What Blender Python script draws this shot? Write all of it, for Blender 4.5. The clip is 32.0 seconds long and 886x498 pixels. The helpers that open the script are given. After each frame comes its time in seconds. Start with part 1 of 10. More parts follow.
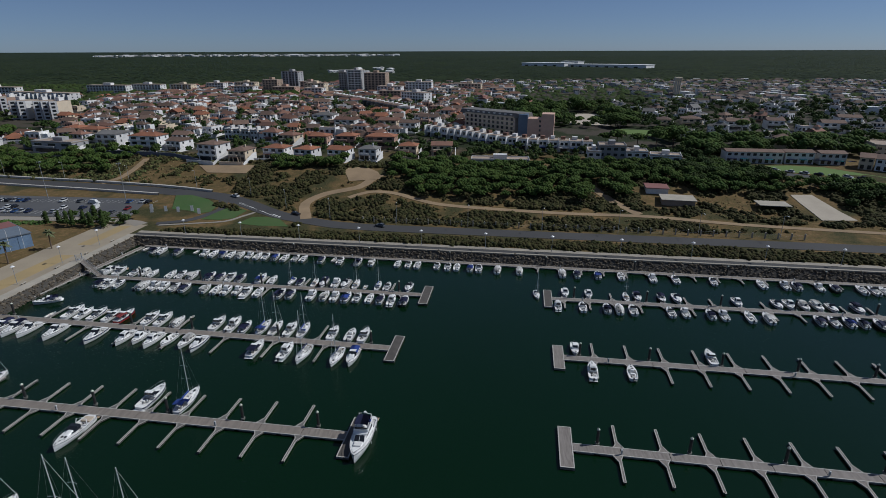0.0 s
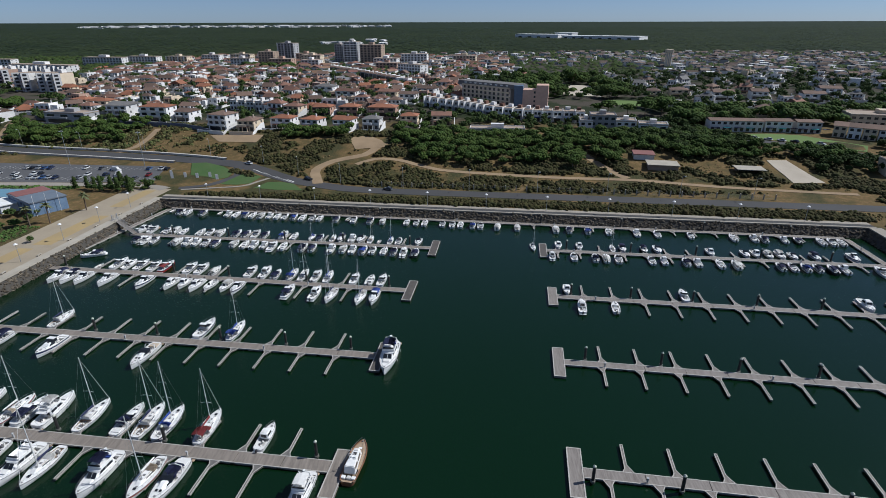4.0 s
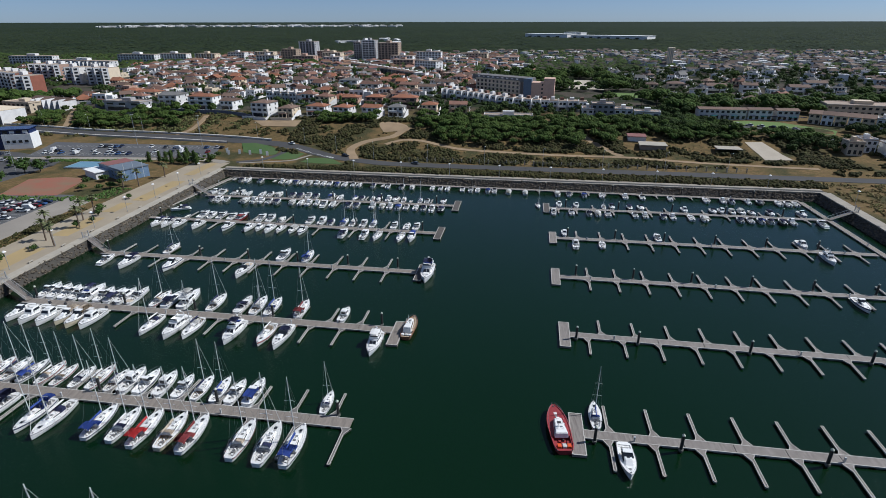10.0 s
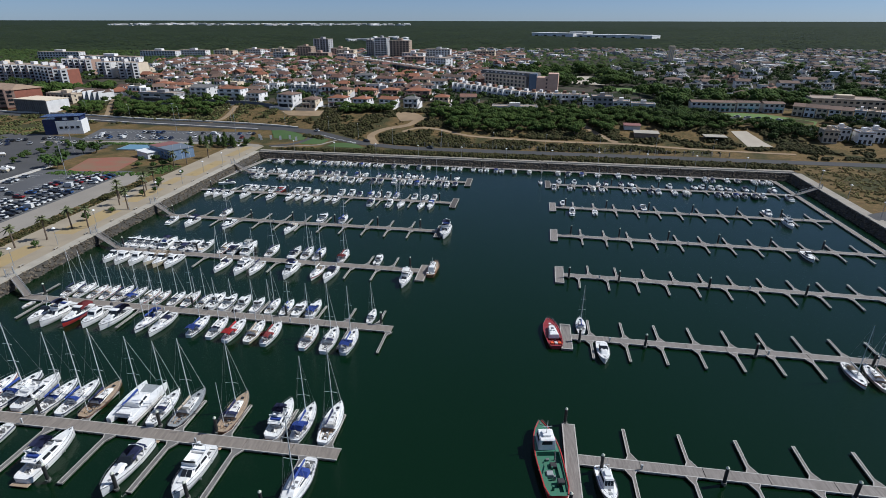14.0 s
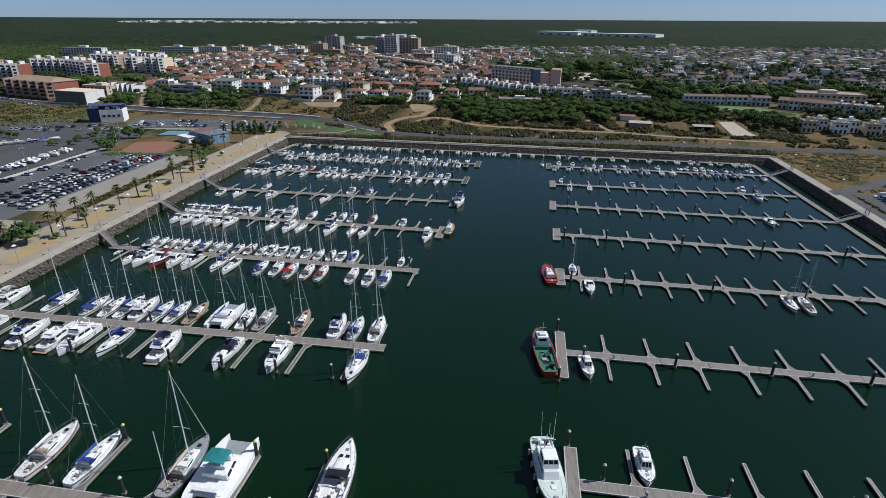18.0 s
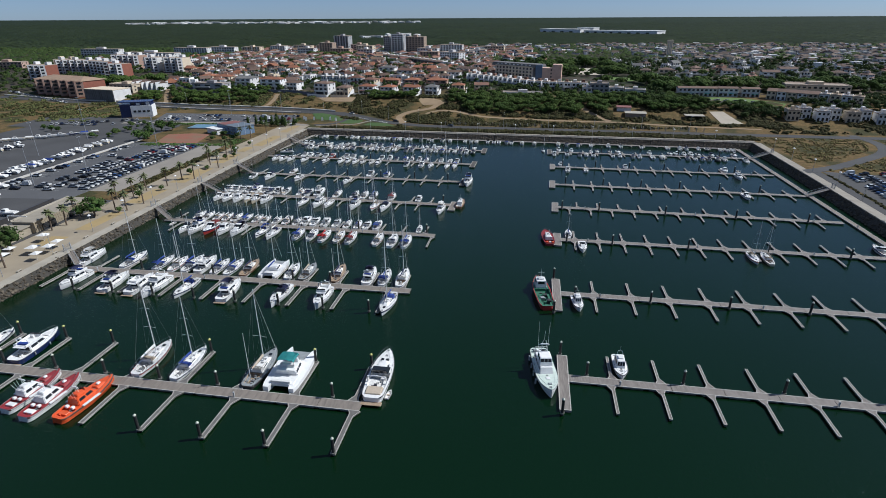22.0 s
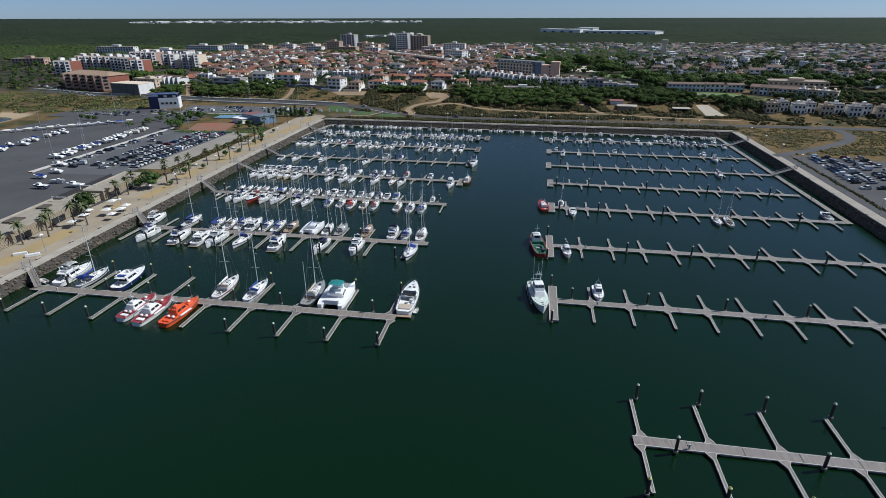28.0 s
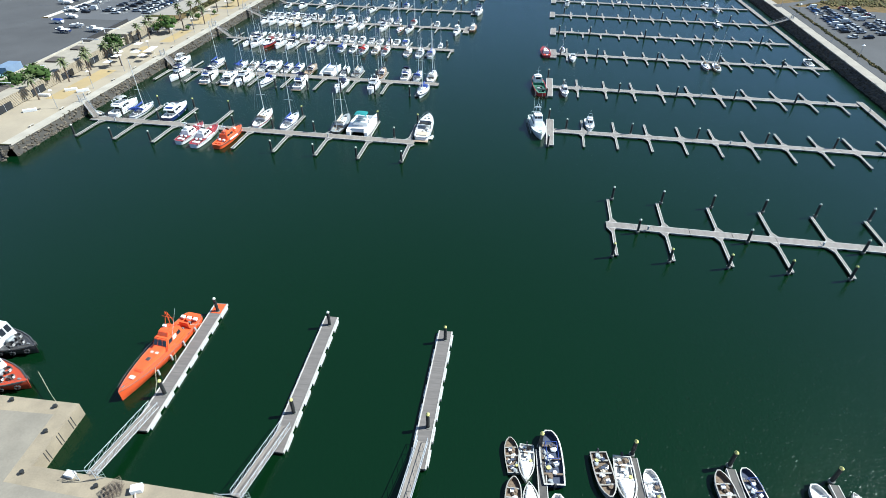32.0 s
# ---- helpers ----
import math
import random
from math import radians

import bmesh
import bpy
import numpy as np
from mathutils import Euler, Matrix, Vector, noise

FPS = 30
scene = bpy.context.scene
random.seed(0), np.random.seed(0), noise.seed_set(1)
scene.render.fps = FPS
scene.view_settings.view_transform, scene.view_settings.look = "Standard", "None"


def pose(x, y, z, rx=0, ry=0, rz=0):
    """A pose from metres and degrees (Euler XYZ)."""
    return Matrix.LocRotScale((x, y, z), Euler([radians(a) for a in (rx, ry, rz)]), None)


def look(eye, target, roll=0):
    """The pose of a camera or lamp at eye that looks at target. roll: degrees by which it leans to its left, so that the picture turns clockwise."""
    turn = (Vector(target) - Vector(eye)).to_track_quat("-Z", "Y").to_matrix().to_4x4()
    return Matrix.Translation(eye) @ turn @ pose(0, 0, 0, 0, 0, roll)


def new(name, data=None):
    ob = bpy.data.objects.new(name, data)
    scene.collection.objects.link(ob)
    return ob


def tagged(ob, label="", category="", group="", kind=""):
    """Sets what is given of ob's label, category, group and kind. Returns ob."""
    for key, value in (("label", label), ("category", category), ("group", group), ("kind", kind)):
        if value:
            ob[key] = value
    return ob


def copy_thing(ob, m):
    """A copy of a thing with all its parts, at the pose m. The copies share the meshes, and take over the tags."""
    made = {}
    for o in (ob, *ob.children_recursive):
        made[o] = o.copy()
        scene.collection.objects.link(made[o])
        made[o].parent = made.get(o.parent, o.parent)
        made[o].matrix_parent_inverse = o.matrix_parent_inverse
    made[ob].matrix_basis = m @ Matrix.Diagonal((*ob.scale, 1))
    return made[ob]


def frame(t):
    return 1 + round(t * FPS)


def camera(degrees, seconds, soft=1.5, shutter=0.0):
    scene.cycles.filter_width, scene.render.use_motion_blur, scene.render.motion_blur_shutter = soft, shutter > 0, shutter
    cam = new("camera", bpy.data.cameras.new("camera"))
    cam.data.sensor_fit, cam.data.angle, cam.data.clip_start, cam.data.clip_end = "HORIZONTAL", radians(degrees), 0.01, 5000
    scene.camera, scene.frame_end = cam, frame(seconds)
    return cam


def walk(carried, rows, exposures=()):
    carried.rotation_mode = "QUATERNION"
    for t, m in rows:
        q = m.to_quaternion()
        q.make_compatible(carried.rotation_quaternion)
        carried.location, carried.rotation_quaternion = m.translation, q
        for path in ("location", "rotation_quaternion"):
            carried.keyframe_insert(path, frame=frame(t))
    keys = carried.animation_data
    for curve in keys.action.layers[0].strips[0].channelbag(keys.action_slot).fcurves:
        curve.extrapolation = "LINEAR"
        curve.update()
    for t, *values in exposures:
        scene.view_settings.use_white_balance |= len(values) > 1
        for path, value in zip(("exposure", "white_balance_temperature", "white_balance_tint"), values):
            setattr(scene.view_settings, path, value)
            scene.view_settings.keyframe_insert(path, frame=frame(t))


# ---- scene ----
# ---- camera ----
cam = camera(79.3, 32.0, soft=0.5)
PATH = [
    (0, (-17.007, -83.335, 67.407), (-17.108, -81.463, 66.712), -0.19),
    (0.5, (-17.427, -85.051, 67.390), (-17.519, -83.181, 66.688), -0.14),
    (1, (-17.864, -86.992, 67.456), (-17.949, -85.133, 66.723), -0.21),
    (1.5, (-18.309, -89.141, 67.583), (-18.389, -87.297, 66.811), -0.14),
    (2, (-18.758, -91.481, 67.751), (-18.833, -89.638, 66.976), -0.31),
    (2.5, (-19.204, -93.996, 67.941), (-19.276, -92.156, 67.161), -0.11),
    (4.5, (-20.873, -105.525, 68.650), (-20.946, -103.686, 67.867), -0.22),
    (5, (-21.246, -108.707, 68.763), (-21.320, -106.868, 67.980), -0.29),
    (5.5, (-21.597, -111.986, 68.836), (-21.672, -110.149, 68.050), -0.20),
    (6, (-21.925, -115.351, 68.867), (-22.002, -113.513, 68.082), -0.23),
    (7, (-22.513, -122.297, 68.802), (-22.596, -120.460, 68.016), -0.20),
    (8, (-23.018, -129.476, 68.588), (-23.106, -127.639, 67.803), -0.20),
    (9, (-23.329, -136.606, 68.097), (-23.426, -134.769, 67.314), -0.1),
    (10, (-23.824, -144.212, 67.922), (-23.927, -142.375, 67.139), -0.1),
    (11, (-24.309, -151.965, 67.787), (-24.417, -150.128, 67.003), -0.0),
    (12, (-24.725, -159.791, 67.713), (-24.839, -157.954, 66.929), 0.0),
    (13, (-25.212, -167.726, 67.652), (-25.33, -165.891, 66.867), 0.0),
    (14, (-25.662, -175.77, 67.574), (-25.784, -173.935, 66.788), 0.1),
    (16.5, (-26.694, -195.822, 67.531), (-26.827, -193.99, 66.741), 0.1),
    (17, (-26.964, -199.661, 67.568), (-27.097, -197.828, 66.78), 0.5),
    (18, (-27.46, -207.046, 67.668), (-27.596, -205.214, 66.877), 0.3),
    (19, (-27.762, -214.215, 67.709), (-27.903, -212.384, 66.916), 0.1),
    (20, (-27.934, -221.137, 67.671), (-28.079, -219.307, 66.878), -0.0),
    (21, (-28.011, -227.671, 67.613), (-28.162, -225.841, 66.819), -0.2),
    (22, (-28.262, -233.775, 67.632), (-28.415, -231.946, 66.838), -0.3),
    (23, (-28.648, -239.579, 67.686), (-28.801, -237.749, 66.893), -0.1),
    (24, (-28.907, -245.074, 67.674), (-29.06, -243.245, 66.878), -0.2),
    (25, (-29.161, -250.259, 67.603), (-29.315, -248.43, 66.808), -0.1),
    (28, (-29.614, -265.882, 67.299), (-29.767, -264.053, 66.505), -0.1),
    (28.5, (-29.641, -268.736, 67.27), (-29.795, -266.906, 66.478), -0.1),
    (29, (-29.840, -271.870, 67.200), (-29.993, -270.041, 66.407), -0.1),
    (29.5, (-30.400, -275.100, 67.200), (-30.548, -273.276, 66.394), 0),
    (30, (-31.100, -278.800, 67.150), (-31.234, -277.031, 66.226), 0.2),
    (30.5, (-31.400, -282.300, 67.170), (-31.525, -280.595, 66.132), 0.3),
    (31, (-31.450, -285.870, 67.320), (-31.572, -284.243, 66.164), 0.3),
    (31.5, (-31.700, -289.280, 67.460), (-31.817, -287.684, 66.261), 0.4),
    (32, (-31.770, -293.000, 67.580), (-31.890, -291.407, 66.377), 0.4),
]
EXPOSURES = [(0.0, -0.66, 5800, 10), (1.0, -0.66, 5800, 10), (2.0, -0.25, 5800, 10), (5.0, -0.1, 5800, 10), (9.0, -0.07, 5780, 10), (18.0, -0.05, 5800, 10), (25.0, -0.05, 5750, 9), (29.0, 0.02, 5750, 9), (30.0, 0.34, 5700, 7), (31.0, 0.82, 5620, 4), (32.0, 1.0, 5620, 2)]
walk(cam, [(t, look(eye, target, roll)) for t, eye, target, roll in PATH], EXPOSURES)

# ---- light ----
SUN_AZ, SUN_EL = 77.0, 46.0     # degrees from +y towards +x; height
world = bpy.data.worlds.new("world")
scene.world = world
world.use_nodes = True
wt = world.node_tree
sky = wt.nodes.new("ShaderNodeTexSky")
sky.sky_type = "NISHITA"
sky.sun_disc = False
sky.sun_elevation, sky.sun_rotation = radians(SUN_EL), radians(SUN_AZ)
sky.air_density, sky.dust_density, sky.ozone_density = 0.6, 0.22, 3.0
tint = wt.nodes.new("ShaderNodeMix")
tint.data_type, tint.blend_type = "RGBA", "MULTIPLY"
tint.inputs[0].default_value = 1.0
tint.inputs[7].default_value = (0.60, 0.66, 0.76, 1)
wt.links.new(sky.outputs[0], tint.inputs[6])
haze = wt.nodes.new("ShaderNodeMix")
haze.data_type = "RGBA"
haze.inputs[0].default_value = 0.26
haze.inputs[7].default_value = (2.9, 3.4, 4.3, 1)
wt.links.new(tint.outputs[2], haze.inputs[6])
wt.links.new(haze.outputs[2], wt.nodes["Background"].inputs[0])
wt.nodes["Background"].inputs[1].default_value = 0.1
sun = new("sun", bpy.data.lights.new("sun", "SUN"))
sun.data.energy, sun.data.angle, sun.data.color = 5.0, radians(0.53), (1.0, 0.95, 0.87)
d_sun = Vector((math.sin(radians(SUN_AZ)) * math.cos(radians(SUN_EL)), math.cos(radians(SUN_AZ)) * math.cos(radians(SUN_EL)), math.sin(radians(SUN_EL))))
sun.matrix_world = look(d_sun * 200, (0, 0, 0))

# ---- materials ----
def surf(name, a, b=None, rough=0.7, scale=1.0, bump=0.0, metal=0.0, fine=8.0, rand=0.0, coords="Object", bdist=0.05, stretch=None):
    """Two colours mixed by noise at two scales, with fine relief; rand varies the value per object."""
    m = bpy.data.materials.new(name)
    m.use_nodes = True
    nt = m.node_tree
    bsdf = nt.nodes["Principled BSDF"]
    b = b or tuple(v * 0.82 for v in a)
    tc = nt.nodes.new("ShaderNodeTexCoord")
    geo = nt.nodes.new("ShaderNodeNewGeometry")
    src = geo.outputs["Position"] if coords == "World" else tc.outputs["Object"]
    if stretch:
        vm = nt.nodes.new("ShaderNodeVectorMath")
        vm.operation = "MULTIPLY"
        vm.inputs[1].default_value = stretch
        nt.links.new(src, vm.inputs[0])
        src = vm.outputs[0]
    n1 = nt.nodes.new("ShaderNodeTexNoise")
    n1.inputs["Scale"].default_value, n1.inputs["Detail"].default_value = scale, 6.0
    n2 = nt.nodes.new("ShaderNodeTexNoise")
    n2.inputs["Scale"].default_value, n2.inputs["Detail"].default_value = scale * fine, 3.0
    nt.links.new(src, n1.inputs["Vector"])
    nt.links.new(src, n2.inputs["Vector"])
    add = nt.nodes.new("ShaderNodeMath")
    add.operation = "MULTIPLY_ADD"
    add.inputs[1].default_value = 0.45
    nt.links.new(n2.outputs["Fac"], add.inputs[0])
    nt.links.new(n1.outputs["Fac"], add.inputs[2])
    ramp = nt.nodes.new("ShaderNodeMapRange")
    ramp.inputs["From Min"].default_value, ramp.inputs["From Max"].default_value = 0.5, 0.95
    nt.links.new(add.outputs[0], ramp.inputs["Value"])
    mix = nt.nodes.new("ShaderNodeMix")
    mix.data_type = "RGBA"
    mix.inputs[6].default_value, mix.inputs[7].default_value = (*a, 1), (*b, 1)
    nt.links.new(ramp.outputs[0], mix.inputs[0])
    out = mix.outputs[2]
    if rand:
        oi = nt.nodes.new("ShaderNodeObjectInfo")
        hsv = nt.nodes.new("ShaderNodeHueSaturation")
        mr = nt.nodes.new("ShaderNodeMapRange")
        mr.inputs["To Min"].default_value, mr.inputs["To Max"].default_value = 1 - rand, 1 + rand
        nt.links.new(oi.outputs["Random"], mr.inputs["Value"])
        nt.links.new(mr.outputs[0], hsv.inputs["Value"])
        nt.links.new(out, hsv.inputs["Color"])
        out = hsv.outputs[0]
    nt.links.new(out, bsdf.inputs["Base Color"])
    bsdf.inputs["Roughness"].default_value, bsdf.inputs["Metallic"].default_value = rough, metal
    if bump:
        bp = nt.nodes.new("ShaderNodeBump")
        bp.inputs["Strength"].default_value, bp.inputs["Distance"].default_value = bump, bdist
        nt.links.new(add.outputs[0], bp.inputs["Height"])
        nt.links.new(bp.outputs[0], bsdf.inputs["Normal"])
    return m


def island(m, amount=0.25, hue=0.0):
    """Vary a material's value (and hue) from loose piece to loose piece of a joined mesh."""
    nt = m.node_tree
    bsdf = nt.nodes["Principled BSDF"]
    old = bsdf.inputs["Base Color"].links[0].from_socket
    geo = nt.nodes.new("ShaderNodeNewGeometry")
    hsv = nt.nodes.new("ShaderNodeHueSaturation")
    mr = nt.nodes.new("ShaderNodeMapRange")
    mr.inputs["To Min"].default_value, mr.inputs["To Max"].default_value = 1 - amount, 1 + amount
    nt.links.new(geo.outputs["Random Per Island"], mr.inputs["Value"])
    nt.links.new(mr.outputs[0], hsv.inputs["Value"])
    if hue:
        mh = nt.nodes.new("ShaderNodeMapRange")
        mh.inputs["To Min"].default_value, mh.inputs["To Max"].default_value = 0.5 - hue, 0.5 + hue
        mul = nt.nodes.new("ShaderNodeMath")
        mul.operation = "MULTIPLY"
        mul.inputs[1].default_value = 7.31
        fr = nt.nodes.new("ShaderNodeMath")
        fr.operation = "FRACT"
        nt.links.new(geo.outputs["Random Per Island"], mul.inputs[0])
        nt.links.new(mul.outputs[0], fr.inputs[0])
        nt.links.new(fr.outputs[0], mh.inputs["Value"])
        nt.links.new(mh.outputs[0], hsv.inputs["Hue"])
    bsdf.inputs["Specular IOR Level"].default_value = 0.12
    nt.links.new(old, hsv.inputs["Color"])
    nt.links.new(hsv.outputs[0], bsdf.inputs["Base Color"])
    return m


GEL = surf("gelcoat_white", (0.82, 0.815, 0.79), (0.72, 0.715, 0.685), 0.28, 1.2, rand=0.08)
GELT = surf("gelcoat_cream", (0.66, 0.58, 0.43), (0.58, 0.50, 0.36), 0.3, 1.2)
DECKW = surf("deck_nonskid", (0.76, 0.76, 0.73), (0.64, 0.63, 0.60), 0.6, 2.5, 0.1, rand=0.1)
COCK = surf("cockpit_liner", (0.72, 0.70, 0.66), (0.55, 0.53, 0.49), 0.6, 2.0, rand=0.2)
TEAK = surf("teak", (0.40, 0.30, 0.20), (0.28, 0.20, 0.13), 0.65, 3.0, 0.1)
HULLB = surf("hull_navy", (0.02, 0.035, 0.11), (0.015, 0.025, 0.08), 0.2, 1.0)
HULLR = surf("hull_red", (0.42, 0.035, 0.03), (0.33, 0.03, 0.025), 0.35, 1.0)
HULLO = surf("hull_orange", (0.74, 0.105, 0.026), (0.62, 0.09, 0.022), 0.38, 0.8)
HULLK = surf("hull_dark", (0.035, 0.035, 0.04), (0.06, 0.055, 0.05), 0.35, 1.0)
HULLD = surf("hull_wood", (0.22, 0.10, 0.05), (0.15, 0.07, 0.035), 0.4, 1.5)
BOOT = surf("antifouling", (0.03, 0.035, 0.06), (0.05, 0.03, 0.03), 0.6, 1.0)
GREEND = surf("deck_green", (0.03, 0.17, 0.10), (0.05, 0.13, 0.08), 0.65, 1.5)
GREYD = surf("deck_grey", (0.30, 0.32, 0.32), (0.22, 0.23, 0.23), 0.6, 1.5)
BOATGLASS = surf("tinted_glass", (0.015, 0.018, 0.022), (0.02, 0.024, 0.03), 0.06, 1.0)
CANB = surf("canvas_blue", (0.025, 0.06, 0.28), (0.02, 0.045, 0.2), 0.85, 4.0, 0.15)
CANN = surf("canvas_navy", (0.012, 0.016, 0.055), (0.02, 0.025, 0.07), 0.85, 4.0, 0.15)
CANR = surf("canvas_red", (0.50, 0.03, 0.03), (0.36, 0.02, 0.02), 0.85, 4.0, 0.15)
CANM = surf("canvas_maroon", (0.20, 0.03, 0.03), (0.14, 0.02, 0.02), 0.85, 4.0, 0.15)
CANT = surf("canvas_tan", (0.50, 0.42, 0.32), (0.40, 0.33, 0.25), 0.85, 4.0, 0.15)
CANW = surf("canvas_white", (0.72, 0.71, 0.68), (0.58, 0.57, 0.54), 0.85, 4.0, 0.15)
CANG = surf("canvas_teal", (0.06, 0.36, 0.36), (0.05, 0.28, 0.28), 0.85, 4.0, 0.15)
ALU = surf("mast_aluminium", (0.74, 0.74, 0.72), (0.62, 0.62, 0.60), 0.4, 2.0, metal=0.2)
STEEL = surf("stainless_rail", (0.60, 0.60, 0.60), (0.48, 0.48, 0.48), 0.25, 2.0, metal=0.8)
RIG = surf("rigging_wire", (0.32, 0.32, 0.32), (0.25, 0.25, 0.25), 0.4, 2.0, metal=0.5)
MOTOR = surf("outboard_cowl", (0.03, 0.03, 0.035), (0.05, 0.05, 0.055), 0.3, 3.0)
RUBBER = surf("rubber", (0.025, 0.025, 0.025), (0.05, 0.05, 0.05), 0.8, 3.0)
FENDW = surf("fender_vinyl", (0.48, 0.48, 0.46), (0.36, 0.36, 0.35), 0.5, 3.0)
PLANKL = surf("pontoon_deck_pale", (0.25, 0.215, 0.18), (0.15, 0.13, 0.108), 0.8, 0.9, 0.25, fine=5, coords="World", stretch=(3.2, 0.35, 1.0))
PLANKR = surf("pontoon_deck_brown", (0.135, 0.116, 0.100), (0.25, 0.225, 0.20), 0.8, 1.3, 0.25, fine=6, coords="World", stretch=(3.2, 0.35, 1.0))
PLANKD = surf("pontoon_deck_dark", (0.10, 0.088, 0.076), (0.06, 0.053, 0.046), 0.8, 0.9, 0.25, fine=14, coords="World")
FINGERD = surf("finger_deck_grey", (0.17, 0.160, 0.145), (0.10, 0.095, 0.088), 0.85, 0.9, 0.3, fine=9, coords="World", stretch=(3.0, 1.2, 1.0))
EDGEP = surf("pontoon_edge_beam", (0.46, 0.435, 0.39), (0.35, 0.325, 0.29), 0.7, 1.2, 0.1, coords="World")
FLOAT = surf("float_concrete", (0.20, 0.19, 0.17), (0.08, 0.09, 0.07), 0.8, 1.5, 0.2, coords="World")
PILE = surf("pile_steel", (0.014, 0.016, 0.017), (0.03, 0.029, 0.026), 0.6, 1.5, 0.1)
CAPW = surf("pile_cap_white", (0.56, 0.57, 0.48), (0.42, 0.43, 0.34), 0.5, 3.0)
CAPY = surf("pile_cap_yellow", (0.58, 0.53, 0.17), (0.46, 0.42, 0.14), 0.5, 3.0)
GALV = surf("galvanised_steel", (0.55, 0.56, 0.56), (0.42, 0.43, 0.43), 0.45, 3.0, metal=0.4)
CONC = surf("concrete", (0.33, 0.295, 0.235), (0.24, 0.215, 0.175), 0.85, 0.25, 0.2, fine=20, coords="World")
CONCL = surf("concrete_pale", (0.41, 0.37, 0.30), (0.31, 0.28, 0.225), 0.85, 0.25, 0.2, fine=20, coords="World")
PAVE = surf("promenade_paving", (0.34, 0.285, 0.20), (0.27, 0.225, 0.16), 0.85, 0.12, 0.1, fine=30, coords="World")
PAVEY = surf("promenade_yellow", (0.37, 0.27, 0.12), (0.31, 0.235, 0.12), 0.85, 0.15, 0.1, fine=30, coords="World")
PAVEG = surf("service_road_paving", (0.29, 0.26, 0.215), (0.23, 0.205, 0.17), 0.85, 0.08, 0.1, fine=30, coords="World")
TARMAC = surf("tarmac", (0.075, 0.075, 0.077), (0.10, 0.10, 0.10), 0.85, 0.06, 0.15, fine=40, coords="World")
TARMACL = surf("tarmac_worn", (0.074, 0.073, 0.072), (0.052, 0.051, 0.05), 0.95, 0.06, 0.15, fine=40, coords="World")
ROADT = surf("tarmac_road", (0.060, 0.059, 0.058), (0.046, 0.045, 0.045), 0.95, 0.06, 0.15, fine=40, coords="World")
PAINT = surf("road_paint", (0.62, 0.62, 0.58), (0.45, 0.45, 0.42), 0.7, 1.0, coords="World")
ROCK = island(surf("quarry_rock", (0.135, 0.112, 0.082), (0.07, 0.06, 0.046), 0.9, 0.9, 0.5, coords="World"), 0.45)
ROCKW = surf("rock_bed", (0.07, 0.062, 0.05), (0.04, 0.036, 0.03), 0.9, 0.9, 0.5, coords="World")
SAND = surf("dirt_path", (0.31, 0.22, 0.125), (0.22, 0.155, 0.088), 0.95, 0.12, 0.2, fine=25, coords="World")
SANDL = surf("pale_dirt", (0.46, 0.41, 0.32), (0.37, 0.32, 0.25), 0.95, 0.12, 0.2, fine=25, coords="World")
CLAY = surf("clay_court", (0.26, 0.090, 0.055), (0.19, 0.130, 0.075), 0.9, 0.15, 0.1, fine=25, coords="World")
LAWN = surf("lawn", (0.040, 0.092, 0.016), (0.062, 0.10, 0.026), 0.95, 0.1, 0.3, fine=30, coords="World")
LAWNE = surf("lawn_sunlit", (0.085, 0.15, 0.028), (0.11, 0.165, 0.04), 0.95, 0.1, 0.3, fine=30, coords="World")
LEAFP = island(surf("pine_foliage", (0.027, 0.046, 0.013), (0.046, 0.068, 0.018), 0.9, 0.12, fine=9, coords="World", rand=0.2), 0.22, 0.015)
LEAFU = island(surf("umbrella_pine_foliage", (0.034, 0.060, 0.013), (0.060, 0.090, 0.020), 0.9, 0.12, fine=9, coords="World"), 0.2, 0.015)
LEAFB = island(surf("bush_foliage", (0.028, 0.031, 0.011), (0.062, 0.055, 0.021), 0.9, 0.22, coords="World"), 0.35, 0.03)
LEAFG = island(surf("broadleaf_foliage", (0.04, 0.075, 0.018), (0.06, 0.095, 0.027), 0.9, 0.6, rand=0.25), 0.3, 0.015)
LEAFD = island(surf("dry_scrub_foliage", (0.125, 0.112, 0.044), (0.195, 0.155, 0.070), 0.95, 0.5, coords="World"), 0.3, 0.03)
LEAFY = island(surf("green_scrub_foliage", (0.070, 0.085, 0.028), (0.115, 0.115, 0.046), 0.95, 0.4, coords="World"), 0.3, 0.03)
STRIPW = surf("bleached_concrete", (0.56, 0.53, 0.47), (0.44, 0.41, 0.36), 0.85, 0.5, 0.1, coords="World")
FROND = surf("palm_frond", (0.075, 0.10, 0.035), (0.12, 0.12, 0.05), 0.8, 2.0)
BARK = surf("bark", (0.16, 0.12, 0.085), (0.10, 0.075, 0.055), 0.95, 4.0, 0.3)
FORESTL = island(surf("forest_foliage", (0.015, 0.026, 0.011), (0.032, 0.045, 0.017), 0.95, 0.0035, fine=6, coords="World"), 0.16, 0.01)
QUAYC = surf("quay_concrete", (0.30, 0.245, 0.165), (0.205, 0.168, 0.115), 0.88, 0.35, 0.25, fine=14, coords="World")
QUAYG = surf("quay_paving_grey", (0.245, 0.215, 0.165), (0.185, 0.162, 0.125), 0.88, 0.3, 0.25, fine=14, coords="World")
LAMPW = surf("lamp_white", (0.78, 0.78, 0.76), (0.66, 0.66, 0.64), 0.4, 2.0)
POLE = surf("pole_grey", (0.40, 0.41, 0.42), (0.30, 0.31, 0.32), 0.45, 2.0, metal=0.3)


